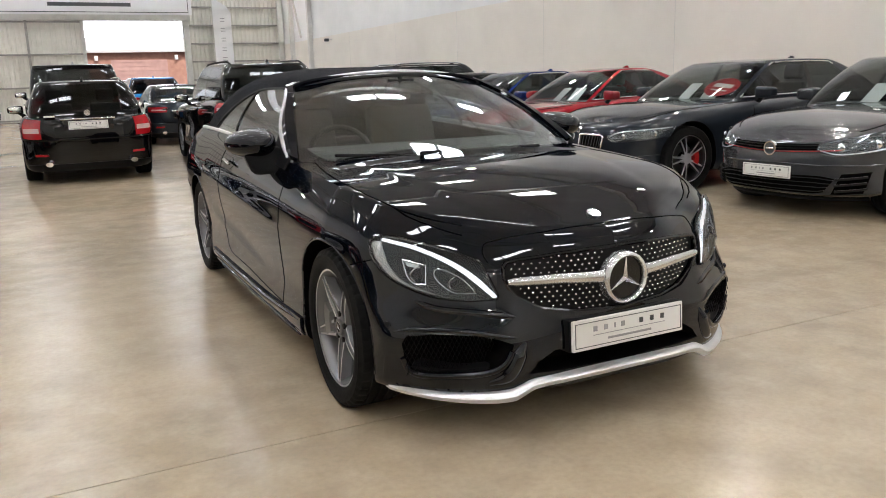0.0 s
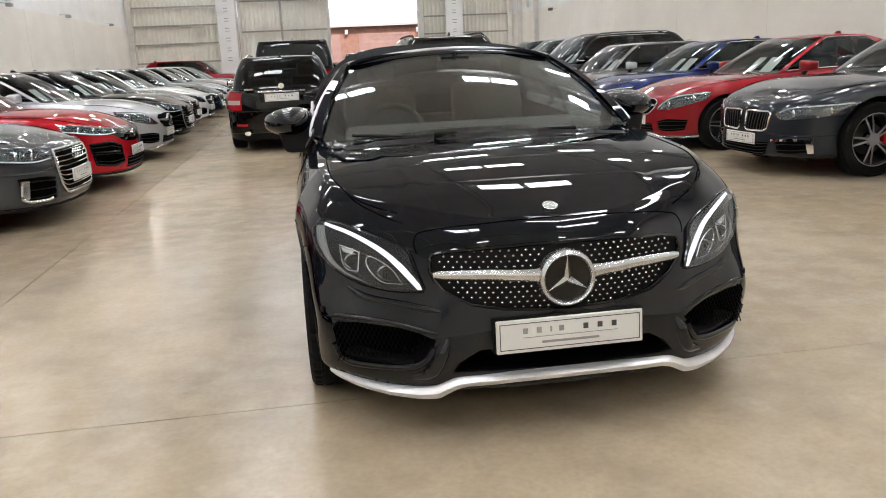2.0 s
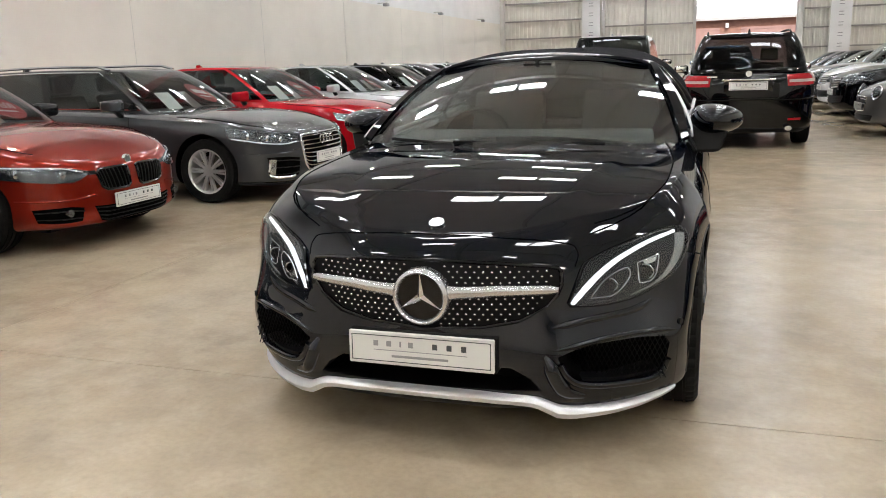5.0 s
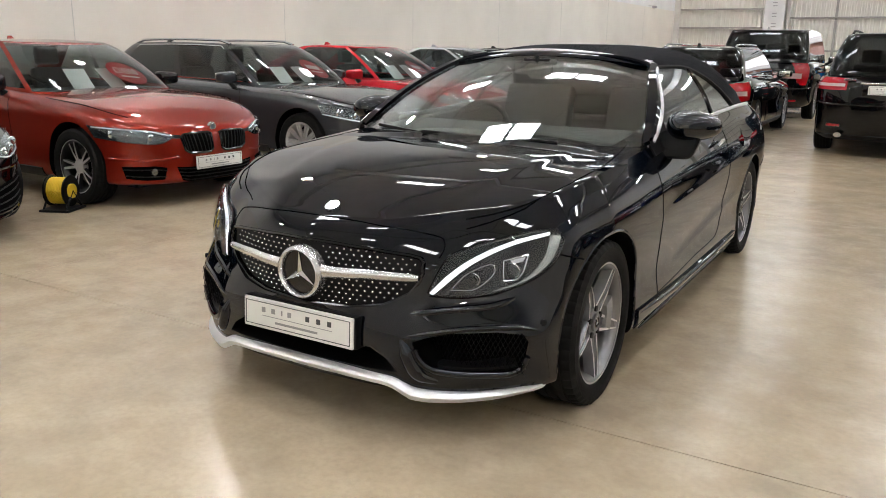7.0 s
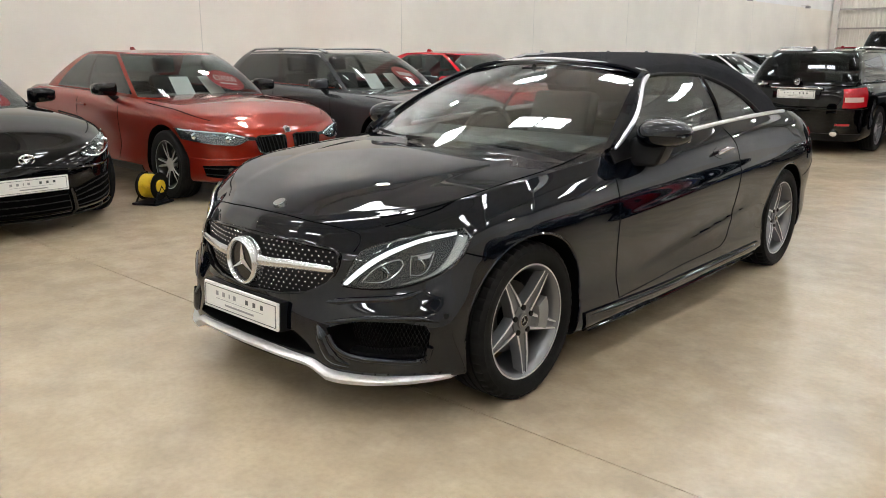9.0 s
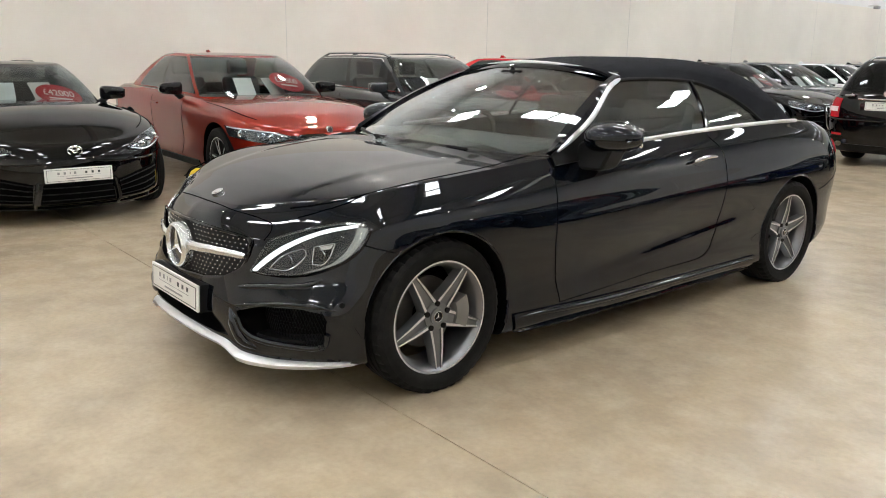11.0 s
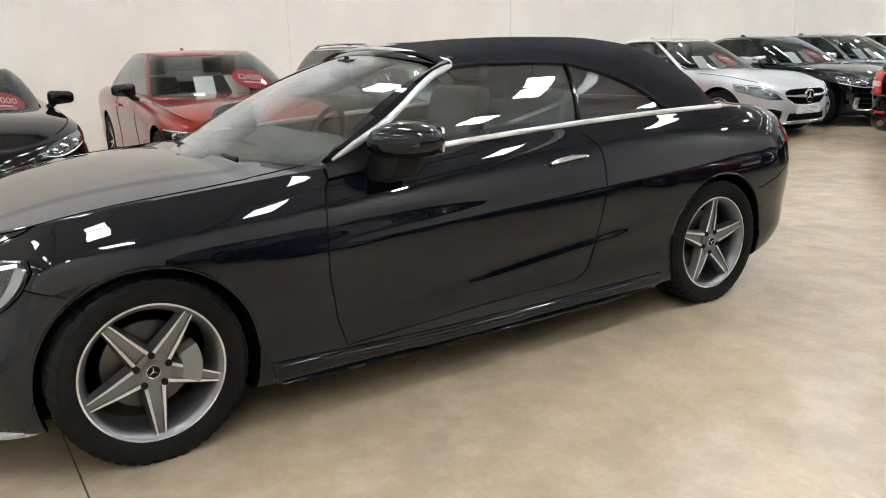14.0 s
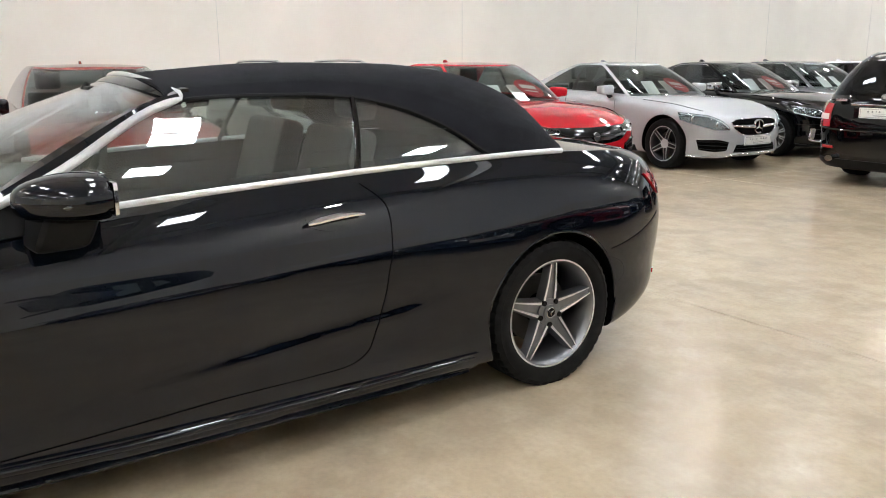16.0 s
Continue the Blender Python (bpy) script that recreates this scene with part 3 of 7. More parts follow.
def gh_point(p, q, v):
    """Greenhouse skin: q round the cabin (0 to 3), v from sill to roof edge."""
    ya, yb, yc, yd, w0, w1, zb0, zb1, zr, nA, nC, cA, cC = p
    q, v = np.broadcast_arrays(np.asarray(q, float), np.asarray(v, float))
    a = np.where(v < 1, v**1.15, 1)
    hgt = 1 - (1 - v) ** 1.25
    yf, yr, w = ya + (yb - ya) * a, yd + (yc - yd) * a, w0 + (w1 - w0) * v**1.5
    th, tb = np.clip(q, 0, 1) * np.pi / 2, np.clip(3 - q, 0, 1) * np.pi / 2
    e, g = 2 / nA, 2 / nC
    x = np.where(q <= 1, w * np.sin(th) ** e, np.where(q >= 2, w * np.sin(tb) ** g, w))
    ca, cc = np.maximum(np.cos(th), 0), np.maximum(np.cos(tb), 0)
    y = np.where(q <= 1, yf + cA * (1 - ca**e), np.where(q >= 2, yr - cC * (1 - cc**g), yf + cA + (q - 1) * (yr - cC - yf - cA)))
    base = zb0 + (zb1 - zb0) * (y - ya) / (yd - ya)
    t = (y - (yb + yc) / 2) / max(yc - yb, 0.5)
    roof = zr - 0.09 * t**2
    z = base + (roof - base) * hgt
    return np.stack([x, y, z], -1)


def split_grid(P, keep):
    """Mesh of the cells of a grid that keep(i, j) picks, mirrored to both sides."""
    nu, nv = P.shape[:2]
    V = np.concatenate([P.reshape(-1, 3), (P * np.array([-1, 1, 1])).reshape(-1, 3)])
    F = []
    for i in range(nu - 1):
        for j in range(nv - 1):
            if keep(i, j):
                f = (i * nv + j, (i + 1) * nv + j, (i + 1) * nv + j + 1, i * nv + j + 1)
                F += [f, tuple(nu * nv + k for k in f[::-1])]
    me = mesh_of(V, F)
    bm = bmesh.new()
    bm.from_mesh(me)
    bpy.data.meshes.remove(me)
    bmesh.ops.delete(bm, geom=[v for v in bm.verts if not v.link_faces], context="VERTS")
    bmesh.ops.remove_doubles(bm, verts=bm.verts, dist=3e-4)
    bmesh.ops.recalc_face_normals(bm, faces=bm.faces)
    return bm


def sided(P, keep, side):
    nu, nv = P.shape[:2]
    V = (P * np.array([side, 1, 1])).reshape(-1, 3)
    F = [(i * nv + j, (i + 1) * nv + j, (i + 1) * nv + j + 1, i * nv + j + 1)[::side] for i in range(nu - 1) for j in range(nv - 1) if keep(i, j)]
    me = mesh_of(V, F)
    bm = bmesh.new()
    bm.from_mesh(me)
    bpy.data.meshes.remove(me)
    bmesh.ops.delete(bm, geom=[v for v in bm.verts if not v.link_faces], context="VERTS")
    bmesh.ops.recalc_face_normals(bm, faces=bm.faces)
    return bm


def std_keys(yf, yr, w, zn, z0, z1, zt, low=0.18, lift=0.0):
    """Eight rings of a usual car: zn, z0, z1, zt are the top ring's heights at nose, front axle, rear axle and tail."""
    def mix(f, a):
        return low + (a - low) * f
    rows = []
    for f, fw, dn, dt in ((0.0, 0.87, 0.10, 0.12), (0.06, 0.96, 0.02, 0.05), (0.2, 0.985, 0.0, 0.02), (0.4, 0.985, 0.005, 0.0), (0.62, 1.0, 0.01, 0.0), (0.8, 1.0, 0.03, 0.015), (0.93, 0.965, 0.075, 0.04), (1.0, 0.885, 0.15, 0.10)):
        rows.append((mix(f ** 1.0, zn), mix(f, z0), mix(f, z1), mix(f, zt), w * fw, yf + dn, yr - dt))
    return rows


def mirror_part(car, y, z, x, mat, side, size=1.0):
    """Door mirror: shaped housing on a foot."""
    bm = bevel_box(-0.12, 0.12, -0.075, 0.075, -0.07, 0.07, 0.05, 4)
    for v in bm.verts:
        if v.co.y < 0:
            v.co.y *= 1.25 * (1 - 0.35 * abs(v.co.x / 0.12))
        v.co.z *= 1 - 0.25 * (v.co.x * side > 0) * abs(v.co.x / 0.12)
        v.co *= size
    m = part("door_mirror", bm, mat, car, "gloss door mirror housing")
    m.location = (side * x, y, z)
    part("mirror_glass", bevel_box(-0.095 * size, 0.095 * size, 0.0, 0.078 * size, -0.05 * size, 0.05 * size, 0.01, 2), CHROME, m)
    f = part("mirror_foot", tube([(-side * 0.06, 0.02, -0.05), (-side * 0.11, 0.03, -0.09), (-side * 0.16, 0.03, -0.12)], [0.03, 0.032, 0.035], 8), BLACK, m)
    return m


def wedge_text(txt, size, mat, parent, m, name="price_figures"):
    cu = bpy.data.curves.new("t", "FONT")
    cu.body, cu.size, cu.align_x, cu.align_y, cu.extrude = txt, size, "CENTER", "CENTER", 0.001
    o = bpy.data.objects.new("t", cu)
    scene.collection.objects.link(o)
    dg = bpy.context.evaluated_depsgraph_get()
    me = bpy.data.meshes.new_from_object(o.evaluated_get(dg), depsgraph=dg)
    bpy.data.objects.remove(o)
    bpy.data.curves.remove(cu)
    p = part(name, me, mat, parent, smooth=0)
    p.matrix_basis = m
    return p


def make_car(name, label, group, paintm, yf=-0.8, yr=3.85, w=0.9, wb=2.8, zn=0.72, z0=0.86, z1=0.98, zt=0.98, low=0.18, nf=2.7, nr=3.4, cf=0.75,
             gh=None, R=0.33, rim=0.23, style="twin", face=None, flank=None, front=None, rear=None, privacy=False, cards=0, price="", roofm=None,
             rails=None, roof_black=False, wtrim=None, crown=0.05, detail=True, caliper=None, cladding=False, mirrors=None, spokes=False):
    """A parked car. gh: (ya, yb, yc, yd, w0, w1, zb0, zb1, zr) of the cabin."""
    car = new(name)
    tagged(car, label, "car", group)
    sh = Shell(std_keys(yf, yr, w, zn, z0, z1, zt, low), wb, nf, nr, cf, 0.55, crown)
    me = sh.mesh((20, 40, 16), 30, 7)
    arch = R + 0.045
    cutters = [prism_x(s * (gh[4] - 0.115), s * (w + 0.2), y, R + 0.01, arch, 36) for s in (-1, 1) for y in (0, wb)]
    ya, yb, yc, yd, w0, w1, zb0, zb1, zr = gh
    tub = bmesh.new()
    join_into(tub, bevel_box(-w0 + 0.13, w0 - 0.13, ya + 0.22, yd - 0.25, low + 0.22, zr, 0))
    tm = bpy.data.meshes.new("tub")
    tub.to_mesh(tm)
    tub.free()
    me = cut(me, cutters + [tm], [paintm, DARK])
    body = part("body", me, [paintm, DARK], car, smooth=38)
    gp = (ya, yb, yc, yd, w0, w1, zb0 - 0.02, zb1 - 0.02, zr, 3.0, 3.2, 0.42, 0.32)
    q = np.array(list(np.linspace(0, 0.83, 13)) + [0.86, 0.89, 0.92] + list(np.linspace(0.95, 1.0, 3)) + [1.04] + list(np.linspace(1.08, 1.44, 7)) + [1.46, 1.50] + list(np.linspace(1.54, 1.9, 7)) + [1.97] + list(np.linspace(2.0, 2.3, 6)) + list(np.linspace(2.36, 3, 9)))
    v = np.array([0, 0.05, 0.09] + list(np.linspace(0.15, 0.85, 9)) + [0.89, 0.94, 1.0])
    P = gh_point(gp, q[:, None], v[None, :])
    nv = len(v)
    jl, jh = 2, nv - 4
    qm = (q[:-1] + q[1:]) / 2
    ws = lambda i, j: qm[i] < 0.83 and 1 <= j <= jh + 1
    s1 = lambda i, j: 0.92 < qm[i] < 1.46 and jl <= j <= jh
    s2 = lambda i, j: 1.50 < qm[i] < (1.97 if privacy or rails else 1.88) and jl <= j <= jh
    bp = lambda i, j: 1.46 < qm[i] < 1.50 and jl <= j <= jh
    rw = lambda i, j: qm[i] > (2.20 if privacy else 2.33) and jl <= j <= jh
    part("cabin_frame", split_grid(P, lambda i, j: not (ws(i, j) or s1(i, j) or s2(i, j) or rw(i, j) or bp(i, j))), roofm if roof_black and roofm else paintm, car)
    for s in (-1, 1):
        part("door_pillar", sided(P, bp, s), GLOSSBLACK, car, "gloss black door pillar")
    E = P[:, -1]
    T = np.empty((len(q), 7, 3))
    for j, a in enumerate(np.linspace(0, 1, 7)):
        T[:, j] = np.stack([E[:, 0] * (1 - a), E[:, 1], E[:, 2] + 0.018 * np.sqrt(np.clip((E[:, 1] - yb + 0.02) / 0.4, 0, 1)) * np.sqrt(np.clip((yc + 0.02 - E[:, 1]) / 0.4, 0, 1)) * (1 - (1 - a) ** 2)], 1)
    part("roof", split_grid(T, lambda i, j: True), roofm or paintm, car, "gloss dark roof panel" if roofm else "")
    part("windscreen", split_grid(P, ws), BACKSCREEN, car, "clear raked windscreen")
    sg = PRIVACY if privacy else BACKSIDE
    for s in (-1, 1):
        part("front_side_window", sided(P, s1, s), BACKSIDE, car)
        part("rear_side_window", sided(P, s2, s), sg, car, "dark tinted rear side window" if privacy else "")
        k = [i for i in range(len(q)) if 0.91 < q[i] < 1.98]
        if wtrim:
            L = np.concatenate([P[k, jl], P[k[::-1], jh + 1]]) + np.array([0.003, 0, 0])
            part("window_trim", tube(L * np.array([s, 1, 1]), 0.008, 5, True), wtrim, car, "bright window surround")
    part("rear_window", split_grid(P, rw), PRIVACY if privacy else BACKSIDE, car, "dark rear window")
    for s in (-1, 1):
        mirror_part(car, ya + 0.55, zb0 + 0.09, w0 + 0.20, mirrors or paintm, s)
    for y in (0, wb):
        for s in (-1, 1):
            wheel(car, s * (w - 0.125), y, R, rim, 0.225, style, face or ALLOY, flank or ALLOYGREY, False, caliper=caliper, spokes=spokes)
    part("underbody", bevel_box(-w + 0.25, w - 0.25, yf + 0.3, yr - 0.3, low - 0.02, low + 0.06, 0.02, 1), BLACK, car)
    for s in (-1, 1):
        part("door_seam", tube(sh.line([("y", ya + 0.45, z1 - 0.10), ("y", ya + 0.42, low + 0.3), ("y", ya + 0.5, low + 0.12)], 16, 0.0, s), 0.0035, 5), DARK, car)
        ym = (ya + yd) / 2 + 0.02
        part("door_seam", tube(sh.line([("y", ym, z1 - 0.08), ("y", ym - 0.02, low + 0.3), ("y", ym - 0.05, low + 0.12)], 16, 0.0, s), 0.0035, 5), DARK, car)
        part("door_handle", tube(sh.line([("y", ym - 0.27, z1 - 0.16), ("y", ym - 0.05, z1 - 0.15)], 8, 0.018, s), 0.013, 6), paintm, car)
        if detail:
            part("sill", sh.plate([("y", 0.5, low + 0.10), ("y", wb - 0.5, low + 0.10)], [("y", 0.5, low + 0.02), ("y", wb - 0.5, low + 0.02)], 0.03, 0.012, 16, 3, s), BLACK, car, "black plastic sill")
        if cladding:
            for yy in (0, wb):
                a = np.linspace(0.05, math.pi - 0.05, 20)
                part("arch_trim", tube(np.stack([np.full(20, s * (w - 0.005)), yy + (arch + 0.02) * np.cos(a), R + (arch + 0.02) * np.sin(a)], 1), 0.028, 6), BLACK, car, "black plastic wheel-arch trim")
    cabin(car, ya + 0.25, min(zb0, zb1) + 0.0, w0)
    if rails:
        for s in (-1, 1):
            yy = np.linspace(yb + 0.15, yc - 0.15, 12)
            hh = np.where((np.arange(12) == 0) | (np.arange(12) == 11), 0.0, 0.035)
            x = w1 * 0.92
            part("roof_rail", tube(np.stack([np.full(12, s * x), yy, zr - 0.06 * ((yy - (yb + yc) / 2) / (yc - yb)) ** 2 * 1.5 + hh], 1), 0.016, 6), rails, car, "raised roof rail")
    fin = bevel_box(-0.022, 0.022, yc - 0.26, yc - 0.08, zr - 0.02, zr + 0.048, 0.008, 2)
    for v in fin.verts:
        if v.co.z > zr + 0.03:
            v.co.y = yc - 0.13 + (v.co.y - yc + 0.17) * 0.3
            v.co.x *= 0.5
    part("roof_aerial", fin, roofm or paintm, car)
    if front:
        front(car, sh, paintm)
    if rear:
        rear(car, sh, paintm)
    if price:
        # red oval sticker inside the windscreen
        uv = gh_point(gp, 0.30, 0.52)
        n = Vector((0.12, -(zr - zb0), (yb - ya) * 1.0)).normalized()
        a = np.linspace(0, math.tau, 36, endpoint=False)
        st = bmesh.new()
        join_into(st, mesh_of([(0.215 * math.cos(t), 0.205 * math.sin(t), z) for z in (0, -0.003) for t in a],
                              [tuple(range(36)), tuple(range(36, 72))[::-1]] + [(i, 36 + i, 36 + (i + 1) % 36, (i + 1) % 36) for i in range(36)]))
        so = part("price_sticker", st, STICKER, car, "red oval price sticker", smooth=0)
        zax = n
        xax = Vector((1, 0, 0)) - zax * zax.x
        xax.normalize()
        yax = zax.cross(xax)
        M = Matrix((xax, yax, zax)).transposed().to_4x4()
        so.matrix_basis = Matrix.Translation(Vector(uv) - n * 0.10) @ M
        if price[0] == "£":
            wedge_text(price, 0.10, STICKERINK, so, pose(0, 0.03, 0.002) @ Matrix.Diagonal((1, 1.6, 1, 1)))
        else:
            part("price_bar", bevel_box(-0.13, 0.13, -0.01, 0.07, 0, 0.002, 0), STICKERINK, so, smooth=0)
        part("sticker_print", bevel_box(-0.11, 0.11, -0.085, -0.062, 0, 0.002, 0), STICKERINK, so, smooth=0)
    car["ya"], car["zb"] = ya, zb0
    return car


def put(car, x, y, heading):
    """Parks a car: (x, y) is its nose's middle... the front axle's middle; heading in degrees, 0 faces -y."""
    car.matrix_basis = pose(x, y, 0, 0, 0, heading)
    return car

# ---- fronts and tails of the parked cars ----


def lamp(car, sh, top, low, s, drl=None, bowls=2, on=False):
    """Headlamp unit: dark housing, bowls, light guide and clear lens."""
    h = part("headlamp", sh.plate(top, low, 0.03, 0.003, 16, 5, s), LAMPIN, car, "clear headlamp with bright bowls")
    P = sh.patch(top, low, 16, 5, s)
    for i in range(bowls):
        k = int(4 + 7 * i / max(bowls - 1, 1)) if bowls > 1 else 8
        c = P[k, 2]
        r = 0.27 * np.linalg.norm(P[k, 4] - P[k, 0])
        bm = bmesh.new()
        bmesh.ops.create_uvsphere(bm, u_segments=12, v_segments=8, radius=max(r, 0.015))
        b = part("lamp_bowl", bm, REFLECTOR, h)
        b.location = c
        b.scale = (1, 0.3, 1)
    if drl:
        part("light_guide", tube(sh.line(drl, 16, 0.008, s), 0.0055, 6), DRLGLOW if on else DRL, h)
    part("lens", sh.plate(top, low, 0.003, 0.016, 16, 5, s), LENS, h)
    return h


def opening(car, sh, top, low, mat=None, frame=None, bars=0, barm=None, name="grille", label="black grille", off=0.004, fr=0.009, both=False, vertical=0, barr=0.005):
    """A grille or intake: dark panel on the skin, optional bright frame and bars. Lines run from the middle outwards."""
    for s in (-1, 1):
        g = part(name, sh.plate(top, low, 0.02, off, 18, 7, s), mat or BLACK, car, label)
        P = sh.patch(top, low, 18, 9, s)
        N = np.array([0, -1.0, 0]) if P[..., 1].mean() < 1 else np.array([0, 1.0, 0])
        if frame:
            L = np.concatenate([P[:, -1], P[::-1, 0]]) if not both else np.concatenate([P[:, -1], P[-1, -2:0:-1], P[::-1, 0], P[0, 1:-1]])
            part("grille_frame", tube(L + N * 0.008, fr, 6, closed=both), frame, g, "bright grille surround")
        for i in range(bars):
            t = (i + 0.5) / bars * 8
            j = int(t)
            L = P[:, j] + (P[:, min(j + 1, 8)] - P[:, j]) * (t - j)
            part("grille_bar", tube(L + N * 0.008, barr, 5), barm or CHROME, g)
        for i in range(vertical):
            t = (i + 0.5) / vertical * 17
            k = int(t)
            L = P[k] + (P[min(k + 1, 17)] - P[k]) * (t - k)
            part("grille_slat", tube(L + N * 0.006, 0.005, 5), barm or CHROME, g)


def badge(car, sh, z, r, kind="disc", off=0.012, mat=None):
    y = sh.line([("x", 0.0, z), ("x", 0.02, z)], 2, 0)[0][1] - off
    b = part("badge", disc_y(0, z, r, y - 0.006, y + 0.02, 28), mat or CHROME, car, "round silver badge", smooth=40)
    if kind == "star":
        part("badge_face", disc_y(0, z, r * 0.86, y - 0.008, y, 28), GLOSSBLACK, b, smooth=40)
        st = part("badge_star", star_mesh(r * 0.9, r * 0.17, 0.01), CHROME, b, smooth=0)
        st.matrix_basis = pose(0, y - 0.008, z, 90)
        part("badge_ring", tube(ring_line(0, y - 0.008, z, r * 0.95, 32), r * 0.07, 6, True), CHROME, b)
    elif kind == "rings":
        b.scale = (0.01, 1, 0.01)
        b.location = (0, 0, z * 0.99)
        for i in range(4):
            part("badge_ring", tube(ring_line(-0.1 + 0.067 * i, y - 0.012, z, 0.042, 24), 0.006, 6, True), CHROME, car)
    elif kind == "pale":
        part("badge_face", disc_y(0, z, r * 0.8, y - 0.009, y, 28), PLATEINK, b, smooth=40)
        part("badge_stroke", bevel_box(-r * 0.6, r * 0.6, y - 0.012, y, z - r * 0.1, z + r * 0.1, 0.002, 1), CHROME, b)


def hood_lines(car, sh, n=2):
    k = sh.k[-1]
    for s in (-1, 1):
        P = sh.at(np.linspace(0.55, 1.12, 16), np.full(16, 0.995))
        P[:, 0] *= s
        part("bonnet_seam", tube(P + np.array([0, 0, 0.001]), 0.004, 5), DARK, car)


def bmw_front(kid=0.26, black=False, zk=0.536, hk=0.17, xl=0.42, lamp_top=0.70, plate_z=0.365, chromeside=False):
    """Twin kidneys between long lamps, a low plate, and fog lamps or bright blades in the outer intakes."""
    def f(car, sh, pm):
        t, b = zk + hk / 2, zk - hk / 2
        opening(car, sh, [("x", 0.045, t - 0.012), ("x", 0.09, t), ("x", kid + 0.06, t - 0.004), ("x", kid + 0.10, t - 0.03)], [("x", 0.05, b + 0.022), ("x", 0.09, b), ("x", kid + 0.02, b + 0.004), ("x", kid + 0.075, b + 0.03)], DARK, GLOSSBLACK if black else CHROME, 0, BLACK if black else ALLOYDARK, "kidney_grille", "twin kidney grille with upright slats", both=True, vertical=9, fr=0.010)
        for s in (-1, 1):
            lamp(car, sh, [("x", xl, t - 0.008), ("x", 0.58, t + 0.034), ("y", -0.22, lamp_top)], [("x", xl, t - 0.03), ("x", 0.55, t - 0.078), ("y", -0.30, t - 0.02)], s, [("x", xl + 0.04, t - 0.012), ("x", 0.6, t + 0.028), ("y", -0.27, lamp_top - 0.012)])
            part("lamp_bridge", sh.plate([("x", kid + 0.10, t - 0.01), ("x", xl + 0.01, t - 0.006)], [("x", kid + 0.09, t - 0.04), ("x", xl + 0.01, t - 0.035)], 0.008, 0.004, 6, 3, s), BLACK, car)
            part("bumper_fold", tube(sh.line([("x", 0.40, 0.43), ("x", 0.60, 0.412), ("y", -0.40, 0.43)], 18, 0.0, s), 0.008, 6), pm, car)
            if chromeside:
                tr = part("intake_trim", sh.plate([("x", 0.45, 0.372), ("x", 0.66, 0.388), ("x", 0.80, 0.395)], [("x", 0.45, 0.350), ("x", 0.66, 0.362), ("x", 0.80, 0.362)], 0.012, 0.014, 16, 3, s), CHROME, car, "bright blade over the intake")
                part("trim_drop", sh.plate([("x", 0.755, 0.365), ("x", 0.80, 0.365)], [("x", 0.765, 0.250), ("x", 0.80, 0.255)], 0.012, 0.014, 5, 8, s), CHROME, tr)
            else:
                fog = part("fog_lamp", disc_y(0, 0, 0.030, -0.012, 0.012, 20), LAMPIN, car)
                fog.location = sh.line([("x", 0.60, 0.315), ("x", 0.62, 0.315)], 2, 0.008, s)[0]
        opening(car, sh, [("x", 0.50, 0.345), ("x", 0.60, 0.362), ("x", 0.78, 0.362)], [("x", 0.52, 0.245), ("x", 0.62, 0.242), ("x", 0.76, 0.262)], DARK, None, name="side_intake", label="black lower intake", bars=2, barm=BLACK)
        opening(car, sh, [("x", 0.0, 0.33), ("x", 0.30, 0.335), ("x", 0.42, 0.345)], [("x", 0.0, 0.205), ("x", 0.28, 0.205), ("x", 0.37, 0.225)], DARK, None, 4, BLACK, "lower_grille")
        bd = part("badge", disc_y(0, t + 0.042, 0.036, -sh_y(sh, t + 0.03) - 0.010, -sh_y(sh, t + 0.03) + 0.02, 24), SATIN, car, "round silver badge", smooth=40)
        part("badge_core", disc_y(0, t + 0.042, 0.022, -sh_y(sh, t + 0.03) - 0.013, -sh_y(sh, t + 0.03), 24), PLATEINK, bd, smooth=40)
        number_plate(car, -sh_y(sh, plate_z) - 0.022, plate_z)
        hood_lines(car, sh)
    return f


def sh_y(sh, z):
    return -float(sh.line([("x", 0.0, z), ("x", 0.02, z)], 2, 0)[0][1])


